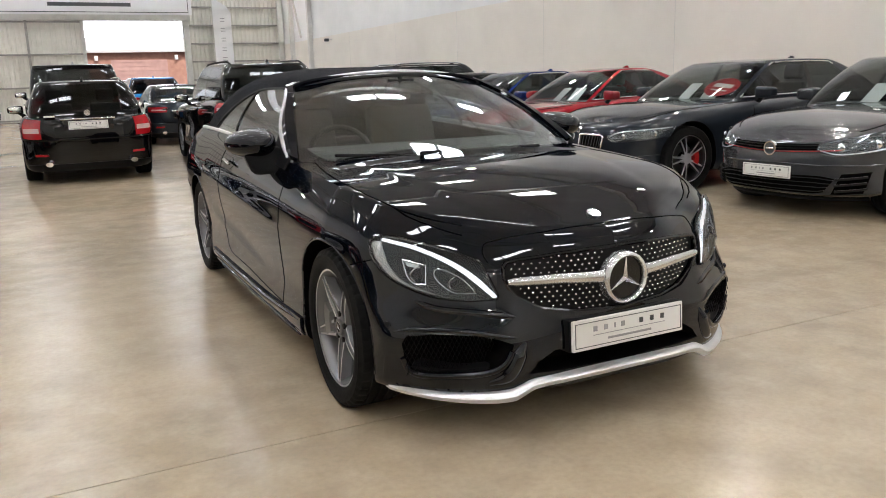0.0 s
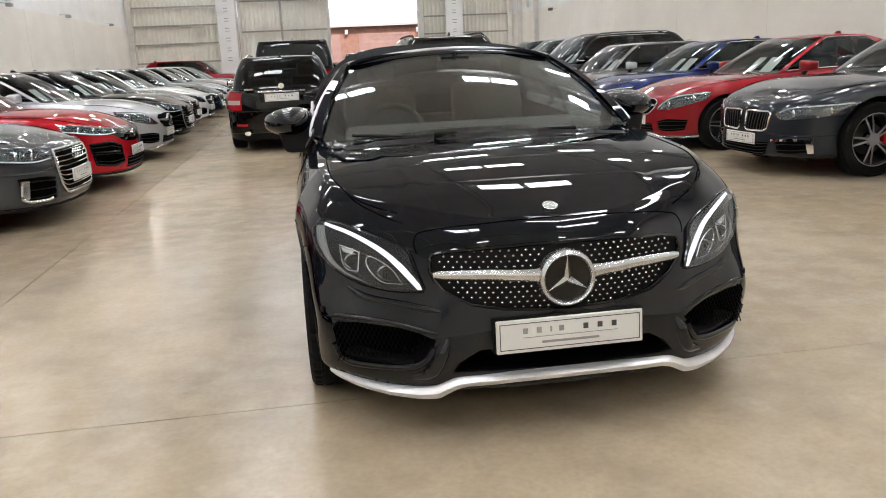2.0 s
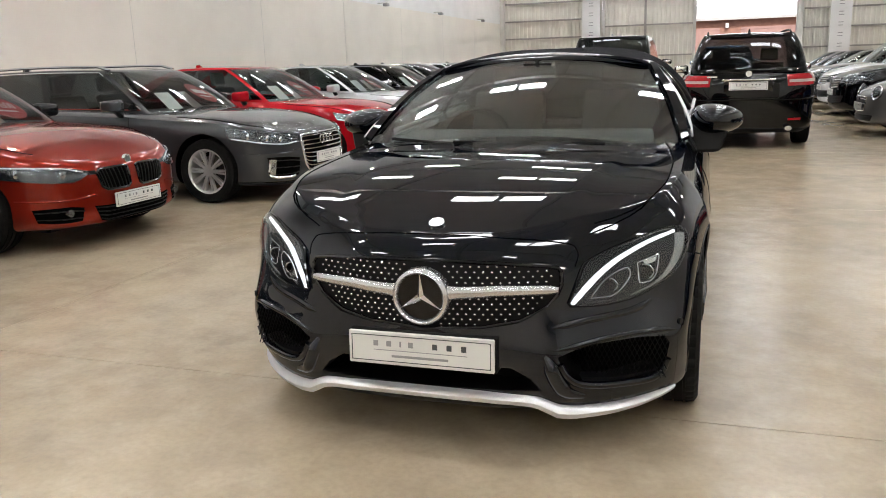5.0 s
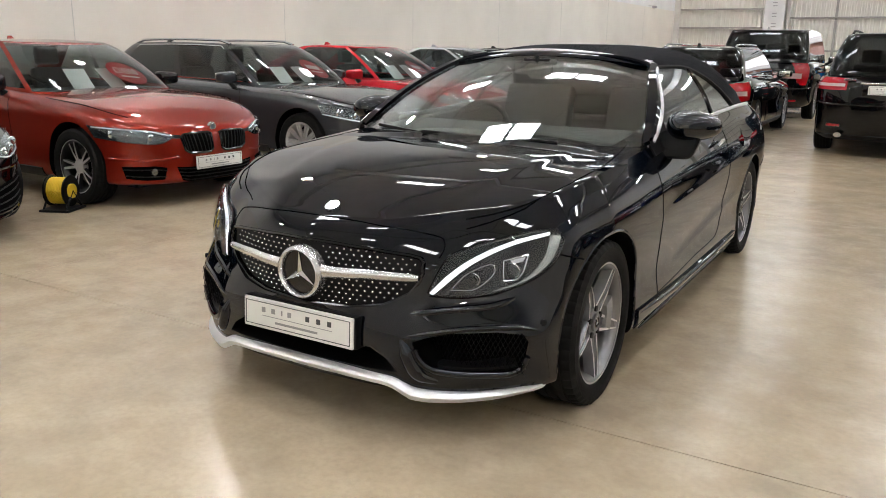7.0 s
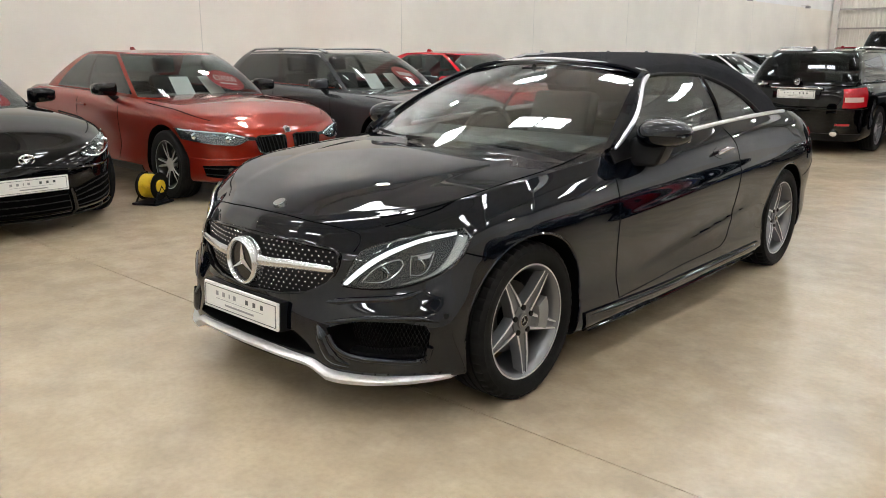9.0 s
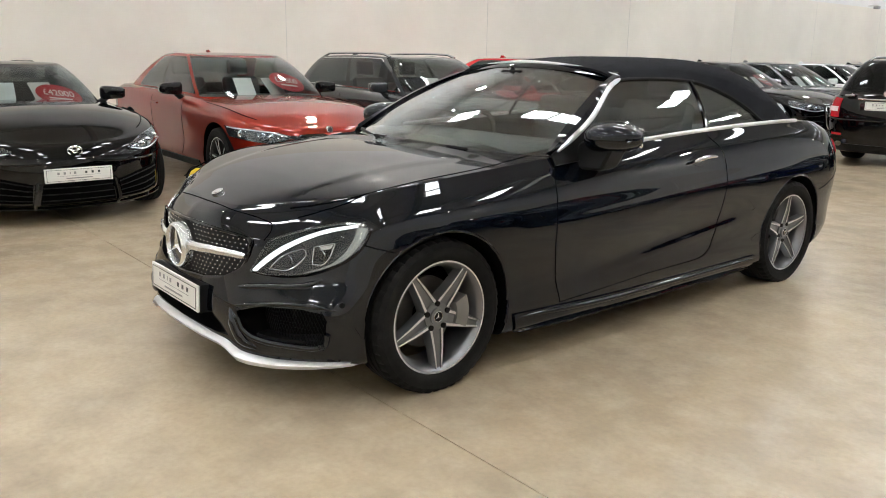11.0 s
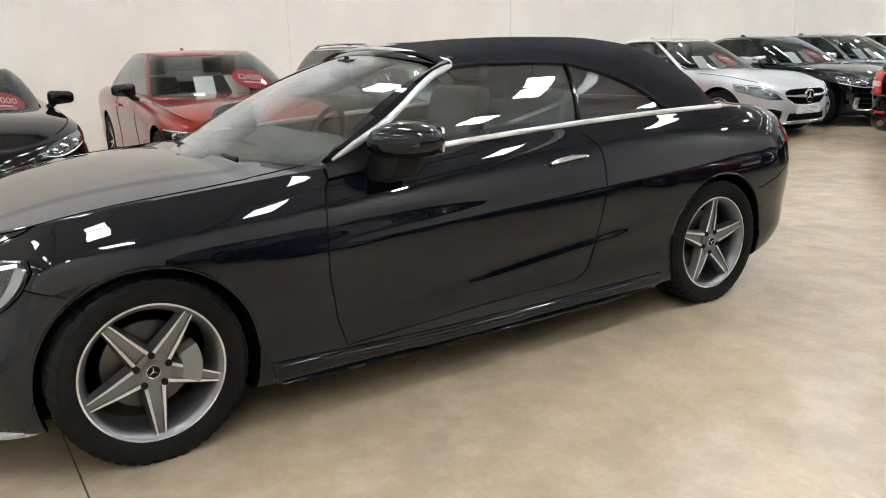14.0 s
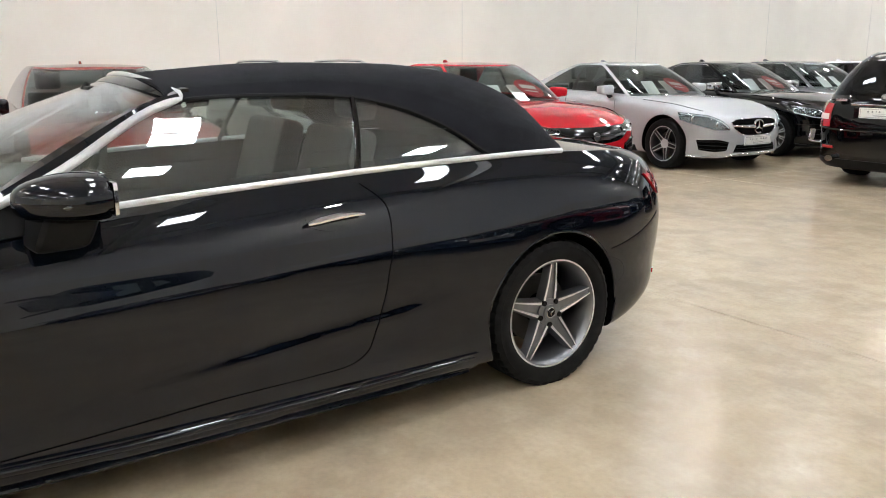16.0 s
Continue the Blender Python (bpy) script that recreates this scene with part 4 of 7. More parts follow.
def audi_front(car, sh, pm):
    opening(car, sh, [("x", 0.0, 0.668), ("x", 0.34, 0.668), ("x", 0.40, 0.655), ("x", 0.425, 0.60)], [("x", 0.0, 0.275), ("x", 0.28, 0.275), ("x", 0.35, 0.29), ("x", 0.40, 0.36)], DARK, SATIN, 9, CHROME, "grille", "wide grille with bright cross bars", barr=0.007, fr=0.012)
    for s in (-1, 1):
        lamp(car, sh, [("x", 0.45, 0.655), ("x", 0.62, 0.695), ("y", -0.26, 0.765)], [("x", 0.465, 0.595), ("x", 0.62, 0.578), ("y", -0.33, 0.65)], s, [("x", 0.48, 0.605), ("x", 0.62, 0.592), ("y", -0.34, 0.662)], 3)
        part("intake_trim", tube(sh.line([("x", 0.74, 0.445), ("x", 0.755, 0.30), ("x", 0.70, 0.262), ("x", 0.58, 0.258), ("x", 0.545, 0.27)], 22, 0.012, s), 0.014, 6), SATIN, car, "silver intake surround")
        part("intake_fin", sh.plate([("x", 0.70, 0.44), ("x", 0.735, 0.445)], [("x", 0.715, 0.285), ("x", 0.75, 0.285)], 0.012, 0.012, 4, 8, s), SATIN, car)
        part("shoulder_fold", tube(sh.line([("x", 0.46, 0.53), ("x", 0.66, 0.50), ("y", -0.36, 0.50)], 18, 0.0, s), 0.007, 6), pm, car)
        part("front_splitter", tube(sh.line([("x", 0.0, 0.19), ("x", 0.55, 0.195), ("y", -0.36, 0.215)], 20, 0.012, s), 0.014, 6), BLACK, car)
    opening(car, sh, [("x", 0.47, 0.44), ("x", 0.62, 0.462), ("x", 0.76, 0.465)], [("x", 0.50, 0.265), ("x", 0.62, 0.25), ("x", 0.74, 0.26)], DARK, None, 3, BLACK, "side_intake", "black side intake")
    badge(car, sh, 0.60, 0.05, "rings", 0.02)
    number_plate(car, -sh_y(sh, 0.42) - 0.03, 0.42)
    hood_lines(car, sh)


def vw_front(car, sh, pm):
    opening(car, sh, [("x", 0.0, 0.642), ("x", 0.44, 0.65)], [("x", 0.0, 0.565), ("x", 0.44, 0.585)], DARK, None, 3, BLACK, "grille", "slim black grille")
    for s in (-1, 1):
        part("red_line", tube(sh.line([("x", 0.06, 0.572), ("x", 0.42, 0.588), ("x", 0.62, 0.60)], 14, 0.014, s), 0.003, 5), STICKER, car, "thin red trim line")
        lamp(car, sh, [("x", 0.45, 0.65), ("x", 0.6, 0.69), ("y", -0.25, 0.74)], [("x", 0.45, 0.585), ("x", 0.6, 0.555), ("y", -0.30, 0.61)], s, [("x", 0.47, 0.595), ("x", 0.6, 0.568), ("y", -0.32, 0.622)])
        for z in (0.25, 0.30, 0.35):
            part("intake_fin", tube(sh.line([("x", 0.60, z), ("x", 0.78, z + 0.025)], 10, 0.012, s), 0.012, 6), BLACK, car)
        part("front_splitter", tube(sh.line([("x", 0.0, 0.165), ("x", 0.6, 0.165), ("y", -0.36, 0.175)], 20, 0.012, s), 0.018, 6), BLACK, car)
        part("bumper_fold", tube(sh.line([("x", 0.0, 0.475), ("x", 0.55, 0.47), ("y", -0.36, 0.48)], 20, 0.0, s), 0.008, 6), pm, car)
    opening(car, sh, [("x", 0.0, 0.375), ("x", 0.45, 0.38), ("x", 0.60, 0.36)], [("x", 0.0, 0.225), ("x", 0.44, 0.225), ("x", 0.52, 0.24)], DARK, None, 4, BLACK, "lower_grille")
    opening(car, sh, [("x", 0.64, 0.40), ("x", 0.80, 0.42)], [("x", 0.57, 0.22), ("x", 0.76, 0.235)], DARK, None, 0, None, "side_intake")
    badge(car, sh, 0.598, 0.066, "pale", 0.014)
    number_plate(car, -sh_y(sh, 0.395) - 0.022, 0.397)
    hood_lines(car, sh)


def merc_front(car, sh, pm):
    opening(car, sh, [("x", 0.0, 0.675), ("x", 0.34, 0.668), ("x", 0.43, 0.63)], [("x", 0.0, 0.455), ("x", 0.26, 0.47), ("x", 0.40, 0.55)], DARK, SATIN, 0, None, "grille", "black grille with silver cross bar", fr=0.007)
    for s in (-1, 1):
        part("grille_blade", tube(sh.line([("x", 0.07, 0.568), ("x", 0.42, 0.585)], 12, 0.02, s), [0.024 - 0.0012 * i for i in range(12)], 8), SATIN, car, "silver grille blade")
        lamp(car, sh, [("x", 0.455, 0.56), ("x", 0.54, 0.645), ("x", 0.68, 0.72), ("y", -0.22, 0.755)], [("x", 0.465, 0.535), ("x", 0.58, 0.535), ("x", 0.70, 0.56), ("y", -0.27, 0.66)], s, [("x", 0.475, 0.56), ("x", 0.56, 0.635), ("x", 0.68, 0.70), ("y", -0.26, 0.738)])
        part("front_lip", tube(sh.line([("x", 0.0, 0.235), ("x", 0.38, 0.225), ("x", 0.5, 0.195), ("y", -0.34, 0.205)], 18, 0.010, s), 0.012, 6), SATIN, car, "silver front lip")
        part("intake_fin", sh.plate([("x", 0.41, 0.38), ("x", 0.455, 0.385)], [("x", 0.43, 0.255), ("x", 0.49, 0.265)], 0.02, 0.012, 6, 8, s), pm, car)
    opening(car, sh, [("x", 0.47, 0.385), ("x", 0.62, 0.418), ("x", 0.79, 0.41)], [("x", 0.50, 0.275), ("x", 0.62, 0.262), ("x", 0.77, 0.285)], DARK, None, 3, BLACK, "side_intake")
    opening(car, sh, [("x", 0.0, 0.345), ("x", 0.36, 0.35)], [("x", 0.0, 0.25), ("x", 0.40, 0.25)], DARK, None, 3, BLACK, "lower_grille")
    badge(car, sh, 0.57, 0.09, "star", 0.03)
    number_plate(car, -sh_y(sh, 0.40) - 0.02, 0.395)
    hood_lines(car, sh)


def honda_front(car, sh, pm):
    opening(car, sh, [("x", 0.0, 0.69), ("x", 0.40, 0.70), ("x", 0.58, 0.705)], [("x", 0.0, 0.515), ("x", 0.30, 0.535), ("x", 0.56, 0.645)], GLOSSBLACK, None, 1, BLACK, "grille", "gloss black wing grille")
    for s in (-1, 1):
        lamp(car, sh, [("x", 0.44, 0.685), ("x", 0.6, 0.72), ("y", -0.20, 0.785)], [("x", 0.44, 0.63), ("x", 0.6, 0.625), ("y", -0.27, 0.69)], s, [("x", 0.46, 0.645), ("x", 0.6, 0.637), ("y", -0.28, 0.70)], 3)
        part("intake_blade", tube(sh.line([("x", 0.50, 0.44), ("x", 0.76, 0.455)], 10, 0.012, s), 0.012, 6), GLOSSBLACK, car)
        part("front_splitter", tube(sh.line([("x", 0.0, 0.20), ("x", 0.55, 0.205), ("y", -0.36, 0.23)], 20, 0.012, s), 0.015, 6), BLACK, car)
    opening(car, sh, [("x", 0.46, 0.50), ("x", 0.62, 0.55), ("x", 0.79, 0.545)], [("x", 0.44, 0.31), ("x", 0.60, 0.29), ("x", 0.76, 0.32)], DARK, GLOSSBLACK, 3, BLACK, "side_intake", both=True, fr=0.012)
    opening(car, sh, [("x", 0.0, 0.35), ("x", 0.34, 0.355)], [("x", 0.0, 0.235), ("x", 0.38, 0.24)], DARK, None, 3, BLACK, "lower_grille")
    badge(car, sh, 0.60, 0.05, "pale", 0.02)
    number_plate(car, -sh_y(sh, 0.42) - 0.022, 0.415)
    hood_lines(car, sh)


def mini_front(car, sh, pm):
    opening(car, sh, [("x", 0.0, 0.62), ("x", 0.36, 0.61)], [("x", 0.0, 0.38), ("x", 0.32, 0.40)], BLACK, CHROME, 3, CHROME, "grille", "hexagonal grille with bright surround", both=True)
    for s in (-1, 1):
        c = sh.line([("x", 0.56, 0.68), ("x", 0.58, 0.68)], 2, 0.005, s)[0]
        bm = bmesh.new()
        bmesh.ops.create_uvsphere(bm, u_segments=20, v_segments=12, radius=0.105)
        l = part("headlamp", bm, LAMPIN, car, "round headlamp with bright ring")
        l.matrix_basis = Matrix.Translation(c) @ pose(0, 0, 0, -20, 0, s * 28) @ Matrix.Diagonal((0.95, 0.35, 1.1, 1))
        part("lamp_ring", tube(ring_line(0, -0.05, 0, 0.1, 32), 0.014, 6, True), CHROME, l)
        part("lamp_bowl", disc_y(0, 0, 0.05, -0.12, -0.05), REFLECTOR, l)
    opening(car, sh, [("x", 0.0, 0.33), ("x", 0.55, 0.33)], [("x", 0.0, 0.24), ("x", 0.5, 0.24)], BLACK, None, 2, BLACK, "lower_grille")
    number_plate(car, -sh_y(sh, 0.45) - 0.02, 0.46)


def supra_front(car, sh, pm):
    opening(car, sh, [("x", 0.0, 0.335), ("x", 0.26, 0.34)], [("x", 0.0, 0.185), ("x", 0.29, 0.185)], DARK, None, 3, BLACK, "centre_intake", "black lower intake")
    opening(car, sh, [("x", 0.33, 0.345), ("x", 0.55, 0.40), ("x", 0.74, 0.43)], [("x", 0.345, 0.195), ("x", 0.55, 0.20), ("x", 0.72, 0.235)], DARK, None, 4, BLACK, "side_intake", "black lower intake")
    for s in (-1, 1):
        lamp(car, sh, [("x", 0.44, 0.605), ("x", 0.58, 0.665), ("x", 0.70, 0.70), ("y", -0.26, 0.735)], [("x", 0.46, 0.580), ("x", 0.58, 0.560), ("x", 0.70, 0.575), ("y", -0.32, 0.63)], s, [("x", 0.48, 0.587), ("x", 0.60, 0.570), ("x", 0.72, 0.592), ("y", -0.33, 0.645)], 3)
        part("front_splitter", tube(sh.line([("x", 0.0, 0.155), ("x", 0.6, 0.16), ("y", -0.34, 0.185)], 20, 0.018, s), 0.016, 6), GLOSSBLACK, car)
        part("intake_strut", tube(sh.line([("x", 0.30, 0.355), ("x", 0.315, 0.26), ("x", 0.32, 0.165)], 8, 0.012, s), 0.016, 6), GLOSSBLACK, car)
        part("nose_fold", tube(sh.line([("x", 0.0, 0.535), ("x", 0.35, 0.50), ("x", 0.62, 0.50), ("y", -0.36, 0.54)], 22, 0.0, s), 0.009, 6), pm, car)
    y = sh.line([("x", 0.0, 0.60), ("x", 0.02, 0.60)], 2, 0)[0][1] - 0.012
    b = part("badge", tube(ring_line(0, y, 0.598, 0.055, 32, squash=0.7), 0.006, 6, True), CHROME, car, "oval silver ring badge")
    part("badge_ring", tube(ring_line(0, y, 0.606, 0.020, 24, squash=1.3), 0.005, 6, True), CHROME, b)
    part("badge_ring", tube(ring_line(0, y, 0.617, 0.042, 24, squash=0.35), 0.005, 6, True), CHROME, b)
    number_plate(car, -sh_y(sh, 0.42) - 0.03, 0.414)
    hood_lines(car, sh)


def suv_front(car, sh, pm):
    zn = sh.k[-1][0]
    opening(car, sh, [("x", 0.0, zn - 0.06), ("x", 0.45, zn - 0.05)], [("x", 0.0, zn - 0.25), ("x", 0.43, zn - 0.22)], BLACK, None, 4, CHROME, "grille", "wide grille with bright bars", barr=0.008)
    for s in (-1, 1):
        lamp(car, sh, [("x", 0.47, zn - 0.06), ("x", 0.62, zn - 0.02), ("y", -0.22, zn + 0.05)], [("x", 0.46, zn - 0.2), ("x", 0.62, zn - 0.19), ("y", -0.28, zn - 0.09)], s)
    opening(car, sh, [("x", 0.0, zn - 0.38), ("x", 0.62, zn - 0.36)], [("x", 0.0, zn - 0.52), ("x", 0.56, zn - 0.5)], BLACK, None, 3, BLACK, "lower_grille")
    badge(car, sh, zn - 0.15, 0.07, "pale", 0.014)
    number_plate(car, -sh_y(sh, zn - 0.32) - 0.02, zn - 0.31)
    hood_lines(car, sh)


def tail_of(zl=0.80, hl=0.14, xin=0.55, yout=0.35, plate=0.72, strip=None, wrap=0.0, exhaust=True, cleft=False, bumper=0.42, vertical=False):
    def f(car, sh, pm):
        yr = sh.k[3][6]
        for s in (-1, 1):
            top = [("r", xin, zl + hl * 0.45), ("r", xin + 0.12, zl + hl * 0.5), ("y", yr - yout, zl + hl * 0.55)]
            low = [("r", xin + 0.02, zl - hl * 0.5), ("r", xin + 0.13, zl - hl * 0.5), ("y", yr - yout + 0.05, zl - hl * 0.4)]
            t = part("tail_lamp", sh.plate(top, low, 0.02, 0.01, 14, 6, s), TAILRED, car, "red tail lamp")
            mid = zl - hl * 0.08
            part("tail_lamp_band", sh.plate([("r", xin + 0.04, mid + hl * 0.12), ("y", yr - yout + 0.12, mid + hl * 0.14)], [("r", xin + 0.04, mid - hl * 0.12), ("y", yr - yout + 0.12, mid - hl * 0.10)], 0.004, 0.013, 12, 3, s), TAILCLEAR, t, "pale lamp band")
            if exhaust:
                e = part("exhaust_pipe", tube(np.stack([np.full(4, s * 0.56), yr - np.array([0.25, 0.1, 0.02, -0.005]), np.full(4, 0.30)], 1), [0.04, 0.045, 0.048, 0.048], 16, flat=0.7), CHROME, car, "chrome exhaust tip")
                part("exhaust_bore", tube(np.stack([np.full(2, s * 0.56), yr + np.array([-0.01, -0.0]), np.full(2, 0.30)], 1), 0.036, 12, flat=0.7), DARK, e)
            part("bumper_reflector", sh.plate([("r", 0.55, bumper + 0.02), ("r", 0.72, bumper + 0.025)], [("r", 0.55, bumper - 0.01), ("r", 0.72, bumper - 0.008)], 0.01, 0.008, 8, 3, s), TAILRED, car)
            part("tailgate_seam", tube(sh.line([("r", 0.0, plate - 0.17), ("r", 0.5, plate - 0.17), ("r", 0.60, plate - 0.05), ("r", 0.63, zl + hl)], 20, 0.0, s), 0.004, 5), DARK, car)
            part("bumper_step", tube(sh.line([("r", 0.0, plate - 0.2), ("r", 0.5, plate - 0.2), ("y", yr - 0.35, plate - 0.17)], 20, 0.004, s), 0.012, 6), pm, car)
            part("rear_valance", sh.plate([("r", 0.0, 0.30), ("r", 0.6, 0.30), ("y", yr - 0.3, 0.30)], [("r", 0.0, 0.20), ("r", 0.6, 0.20), ("y", yr - 0.3, 0.20)], 0.02, 0.012, 14, 3, s), BLACK, car, "black lower valance")
        yp = float(sh.line([("r", 0.0, plate), ("r", 0.05, plate)], 2, 0)[0][1])
        part("plate_recess", bevel_box(-0.33, 0.33, yp - 0.02, yp + 0.004, plate - 0.085, plate + 0.08, 0.01, 2), GLOSSBLACK, car)
        part("plate_strip", bevel_box(-0.36, 0.36, yp - 0.02, yp + 0.02, plate + 0.075, plate + 0.098, 0.006, 2), strip or CHROME, car, "chrome strip over the plate")
        number_plate(car, yp + 0.014, plate, 1)
        b = part("badge", disc_y(0, plate + 0.17, 0.042, yp - 0.05, yp + 0.012, 24), CHROME, car, "round silver badge", smooth=40)
        part("model_lettering_bar", bevel_box(0.42, 0.56, yp - 0.08, yp - 0.005, plate + 0.12, plate + 0.145, 0.002, 1), CHROME, car, "small bright bar of lettering")
    return f



# ---- hall ----
XL, XR, YE, YB, ZR = -9.0, 9.4, 37.0, -16.0, 7.6


def floor_material():
    m = base_mat("polished_concrete", (0.4, 0.34, 0.26), 0.3)
    n, l, b = nodes_of(m)
    tc = n.new("ShaderNodeTexCoord")
    def noise(scale, detail, rough=0.55):
        t = n.new("ShaderNodeTexNoise")
        t.inputs["Scale"].default_value, t.inputs["Detail"].default_value, t.inputs["Roughness"].default_value = scale, detail, rough
        l.new(tc.outputs["Object"], t.inputs["Vector"])
        return t
    def rgb(c):
        k = n.new("ShaderNodeRGB")
        k.outputs[0].default_value = (*c, 1)
        return k.outputs[0]
    def span(src, lo, hi, a=0.0, b=1.0):
        r = n.new("ShaderNodeMapRange")
        for key, value in (("From Min", lo), ("From Max", hi), ("To Min", a), ("To Max", b)):
            r.inputs[key].default_value = value
        l.new(src, r.inputs["Value"])
        return r.outputs[0]
    def mix(a, c, f, mode="MIX"):
        x = n.new("ShaderNodeMix")
        x.data_type, x.blend_type = "RGBA", mode
        l.new(a, x.inputs[6])
        l.new(c, x.inputs[7])
        if isinstance(f, float):
            x.inputs[0].default_value = f
        else:
            l.new(f, x.inputs[0])
        return x.outputs[2]
    big, mid, soft, fine = noise(0.45, 2, 0.4), noise(1.7, 5, 0.6), noise(5.0, 5, 0.62), noise(38, 3, 0.6)
    col = mix(rgb((0.31, 0.238, 0.152)), rgb((0.54, 0.445, 0.318)), span(big.outputs["Fac"], 0.2, 0.8))
    col = mix(col, rgb((0.27, 0.222, 0.165)), span(mid.outputs["Fac"], 0.42, 0.8, 0.0, 0.85))
    col = mix(col, rgb((0.57, 0.485, 0.36)), span(soft.outputs["Fac"], 0.42, 0.9, 0.0, 0.7))
    col = mix(col, rgb((0.25, 0.21, 0.16)), span(fine.outputs["Fac"], 0.4, 0.9, 0.0, 0.35))
    spots = n.new("ShaderNodeTexVoronoi")
    spots.inputs["Scale"].default_value = 1.6
    l.new(tc.outputs["Object"], spots.inputs["Vector"])
    col = mix(col, rgb((0.10, 0.075, 0.05)), span(spots.outputs["Distance"], 0.016, 0.010))
    l.new(col, b.inputs["Base Color"])
    l.new(span(noise(1.1, 2, 0.5).outputs["Fac"], 0.2, 0.8, 0.20, 0.275), b.inputs["Roughness"])
    bp = n.new("ShaderNodeBump")
    bp.inputs["Strength"].default_value, bp.inputs["Distance"].default_value = 0.03, 0.01
    l.new(noise(9, 5).outputs["Fac"], bp.inputs["Height"])
    l.new(bp.outputs[0], b.inputs["Normal"])
    return m


FLOOR = floor_material()
JOINT = base_mat("joint_sealant", (0.07, 0.06, 0.05), 0.8)
WALL = vary(base_mat("painted_wall", (0.72, 0.69, 0.63), 0.7), (0.74, 0.705, 0.645), (0.81, 0.775, 0.71), 0.8, bump=0.1, bump_scale=120)
WALLUP = vary(base_mat("painted_wall_upper", (0.7, 0.7, 0.68), 0.7), (0.76, 0.765, 0.76), (0.82, 0.825, 0.82), 1.2)
CLAD = vary(base_mat("profiled_sheet", (0.6, 0.58, 0.52), 0.5), (0.68, 0.66, 0.60), (0.76, 0.74, 0.68), 2.0)
# steel rails coloured darker to paint in their shadow lines
RAILM = vary(base_mat("shadowed_rail", (0.34, 0.33, 0.31), 0.55), (0.30, 0.29, 0.27), (0.38, 0.37, 0.345), 3.0)
STEEL = vary(base_mat("painted_steel", (0.62, 0.61, 0.58), 0.5), (0.57, 0.56, 0.53), (0.66, 0.65, 0.62), 3.0)
ROOFM = vary(base_mat("roof_sheet", (0.76, 0.76, 0.74), 0.6), (0.72, 0.72, 0.70), (0.80, 0.80, 0.78), 1.5)
BANNERM = base_mat("banner_cloth", (0.78, 0.78, 0.79), 0.8)
BRICKM = vary(base_mat("red_brick", (0.35, 0.14, 0.10), 0.85), (0.36, 0.19, 0.145), (0.46, 0.26, 0.20), 3.0)
SHUTTER = vary(base_mat("shutter_paint", (0.5, 0.28, 0.25), 0.6), (0.42, 0.26, 0.235), (0.50, 0.32, 0.29), 2.0)
ROOFOUT = base_mat("outer_roof", (0.6, 0.6, 0.6), 0.6)
ASPHALT = vary(base_mat("yard_asphalt", (0.06, 0.06, 0.06), 0.9), (0.05, 0.05, 0.05), (0.08, 0.08, 0.078), 6.0)
DAYLIGHT = glow("rooflight_sheet", (0.94, 0.975, 1.0), 29.0)
LAMPGLOW = glow("lamp_glow", (1.0, 0.94, 0.85), 330.0)


def struct(name, bm, mat, label, smooth=0):
    return tagged(part(name, bm, mat, None, label, smooth), label, name.split("_")[0], "", "structure")


def boxes(lst, r=0):
    bm = bmesh.new()
    for b in lst:
        join_into(bm, bevel_box(*b, r, 1))
    return bm


# floor with sawn joints: slabs with 6 mm gaps over a dark bed
jy = [YB, -9.1, -4.72, -0.265, 4.32, 8.77, 13.17, 17.6, 22.1, 26.5, 31.0, YE]
fl = struct("floor", boxes([(XL - 0.3, XR + 0.3, YB - 0.3, YE + 0.3, -0.3, -0.012)]), JOINT, "polished tan concrete floor with sawn joints")
for j in range(len(jy) - 1):
    xs = [XL - 0.2, -2.70, XR + 0.2]
    for a, b in zip(xs, xs[1:]):
        part("slab", boxes([(a + 0.003, b - 0.003, jy[j] + 0.003, jy[j + 1] - 0.003, -0.02, 0.0)]), FLOOR, fl, smooth=0)

# side walls: lower blockwork with panel seams, upper lining set back
for nm, x, s in (("wall_west", XL, -1), ("wall_east", XR, 1)):
    w = struct(nm, boxes([(min(x, x + s * 0.3), max(x, x + s * 0.3), YB - 0.3, YE + 0.3, -0.3, 3.24)]), WALL, "cream painted lower wall with panel seams")
    struct(nm + "_upper", boxes([(min(x + s * 0.06, x + s * 0.3), max(x + s * 0.06, x + s * 0.3), YB - 0.3, YE + 0.3, 3.24, ZR + 0.9)]), WALLUP, "white upper wall lining")
    for y in np.arange(0.14 - 4.55 * 3, YE, 4.55):
        part("wall_seam", boxes([(x - 0.004, x + 0.004, y - 0.004, y + 0.004, 0, 3.24)]), STEEL, w, smooth=0)

# end wall of profiled sheet with a sliding door opening


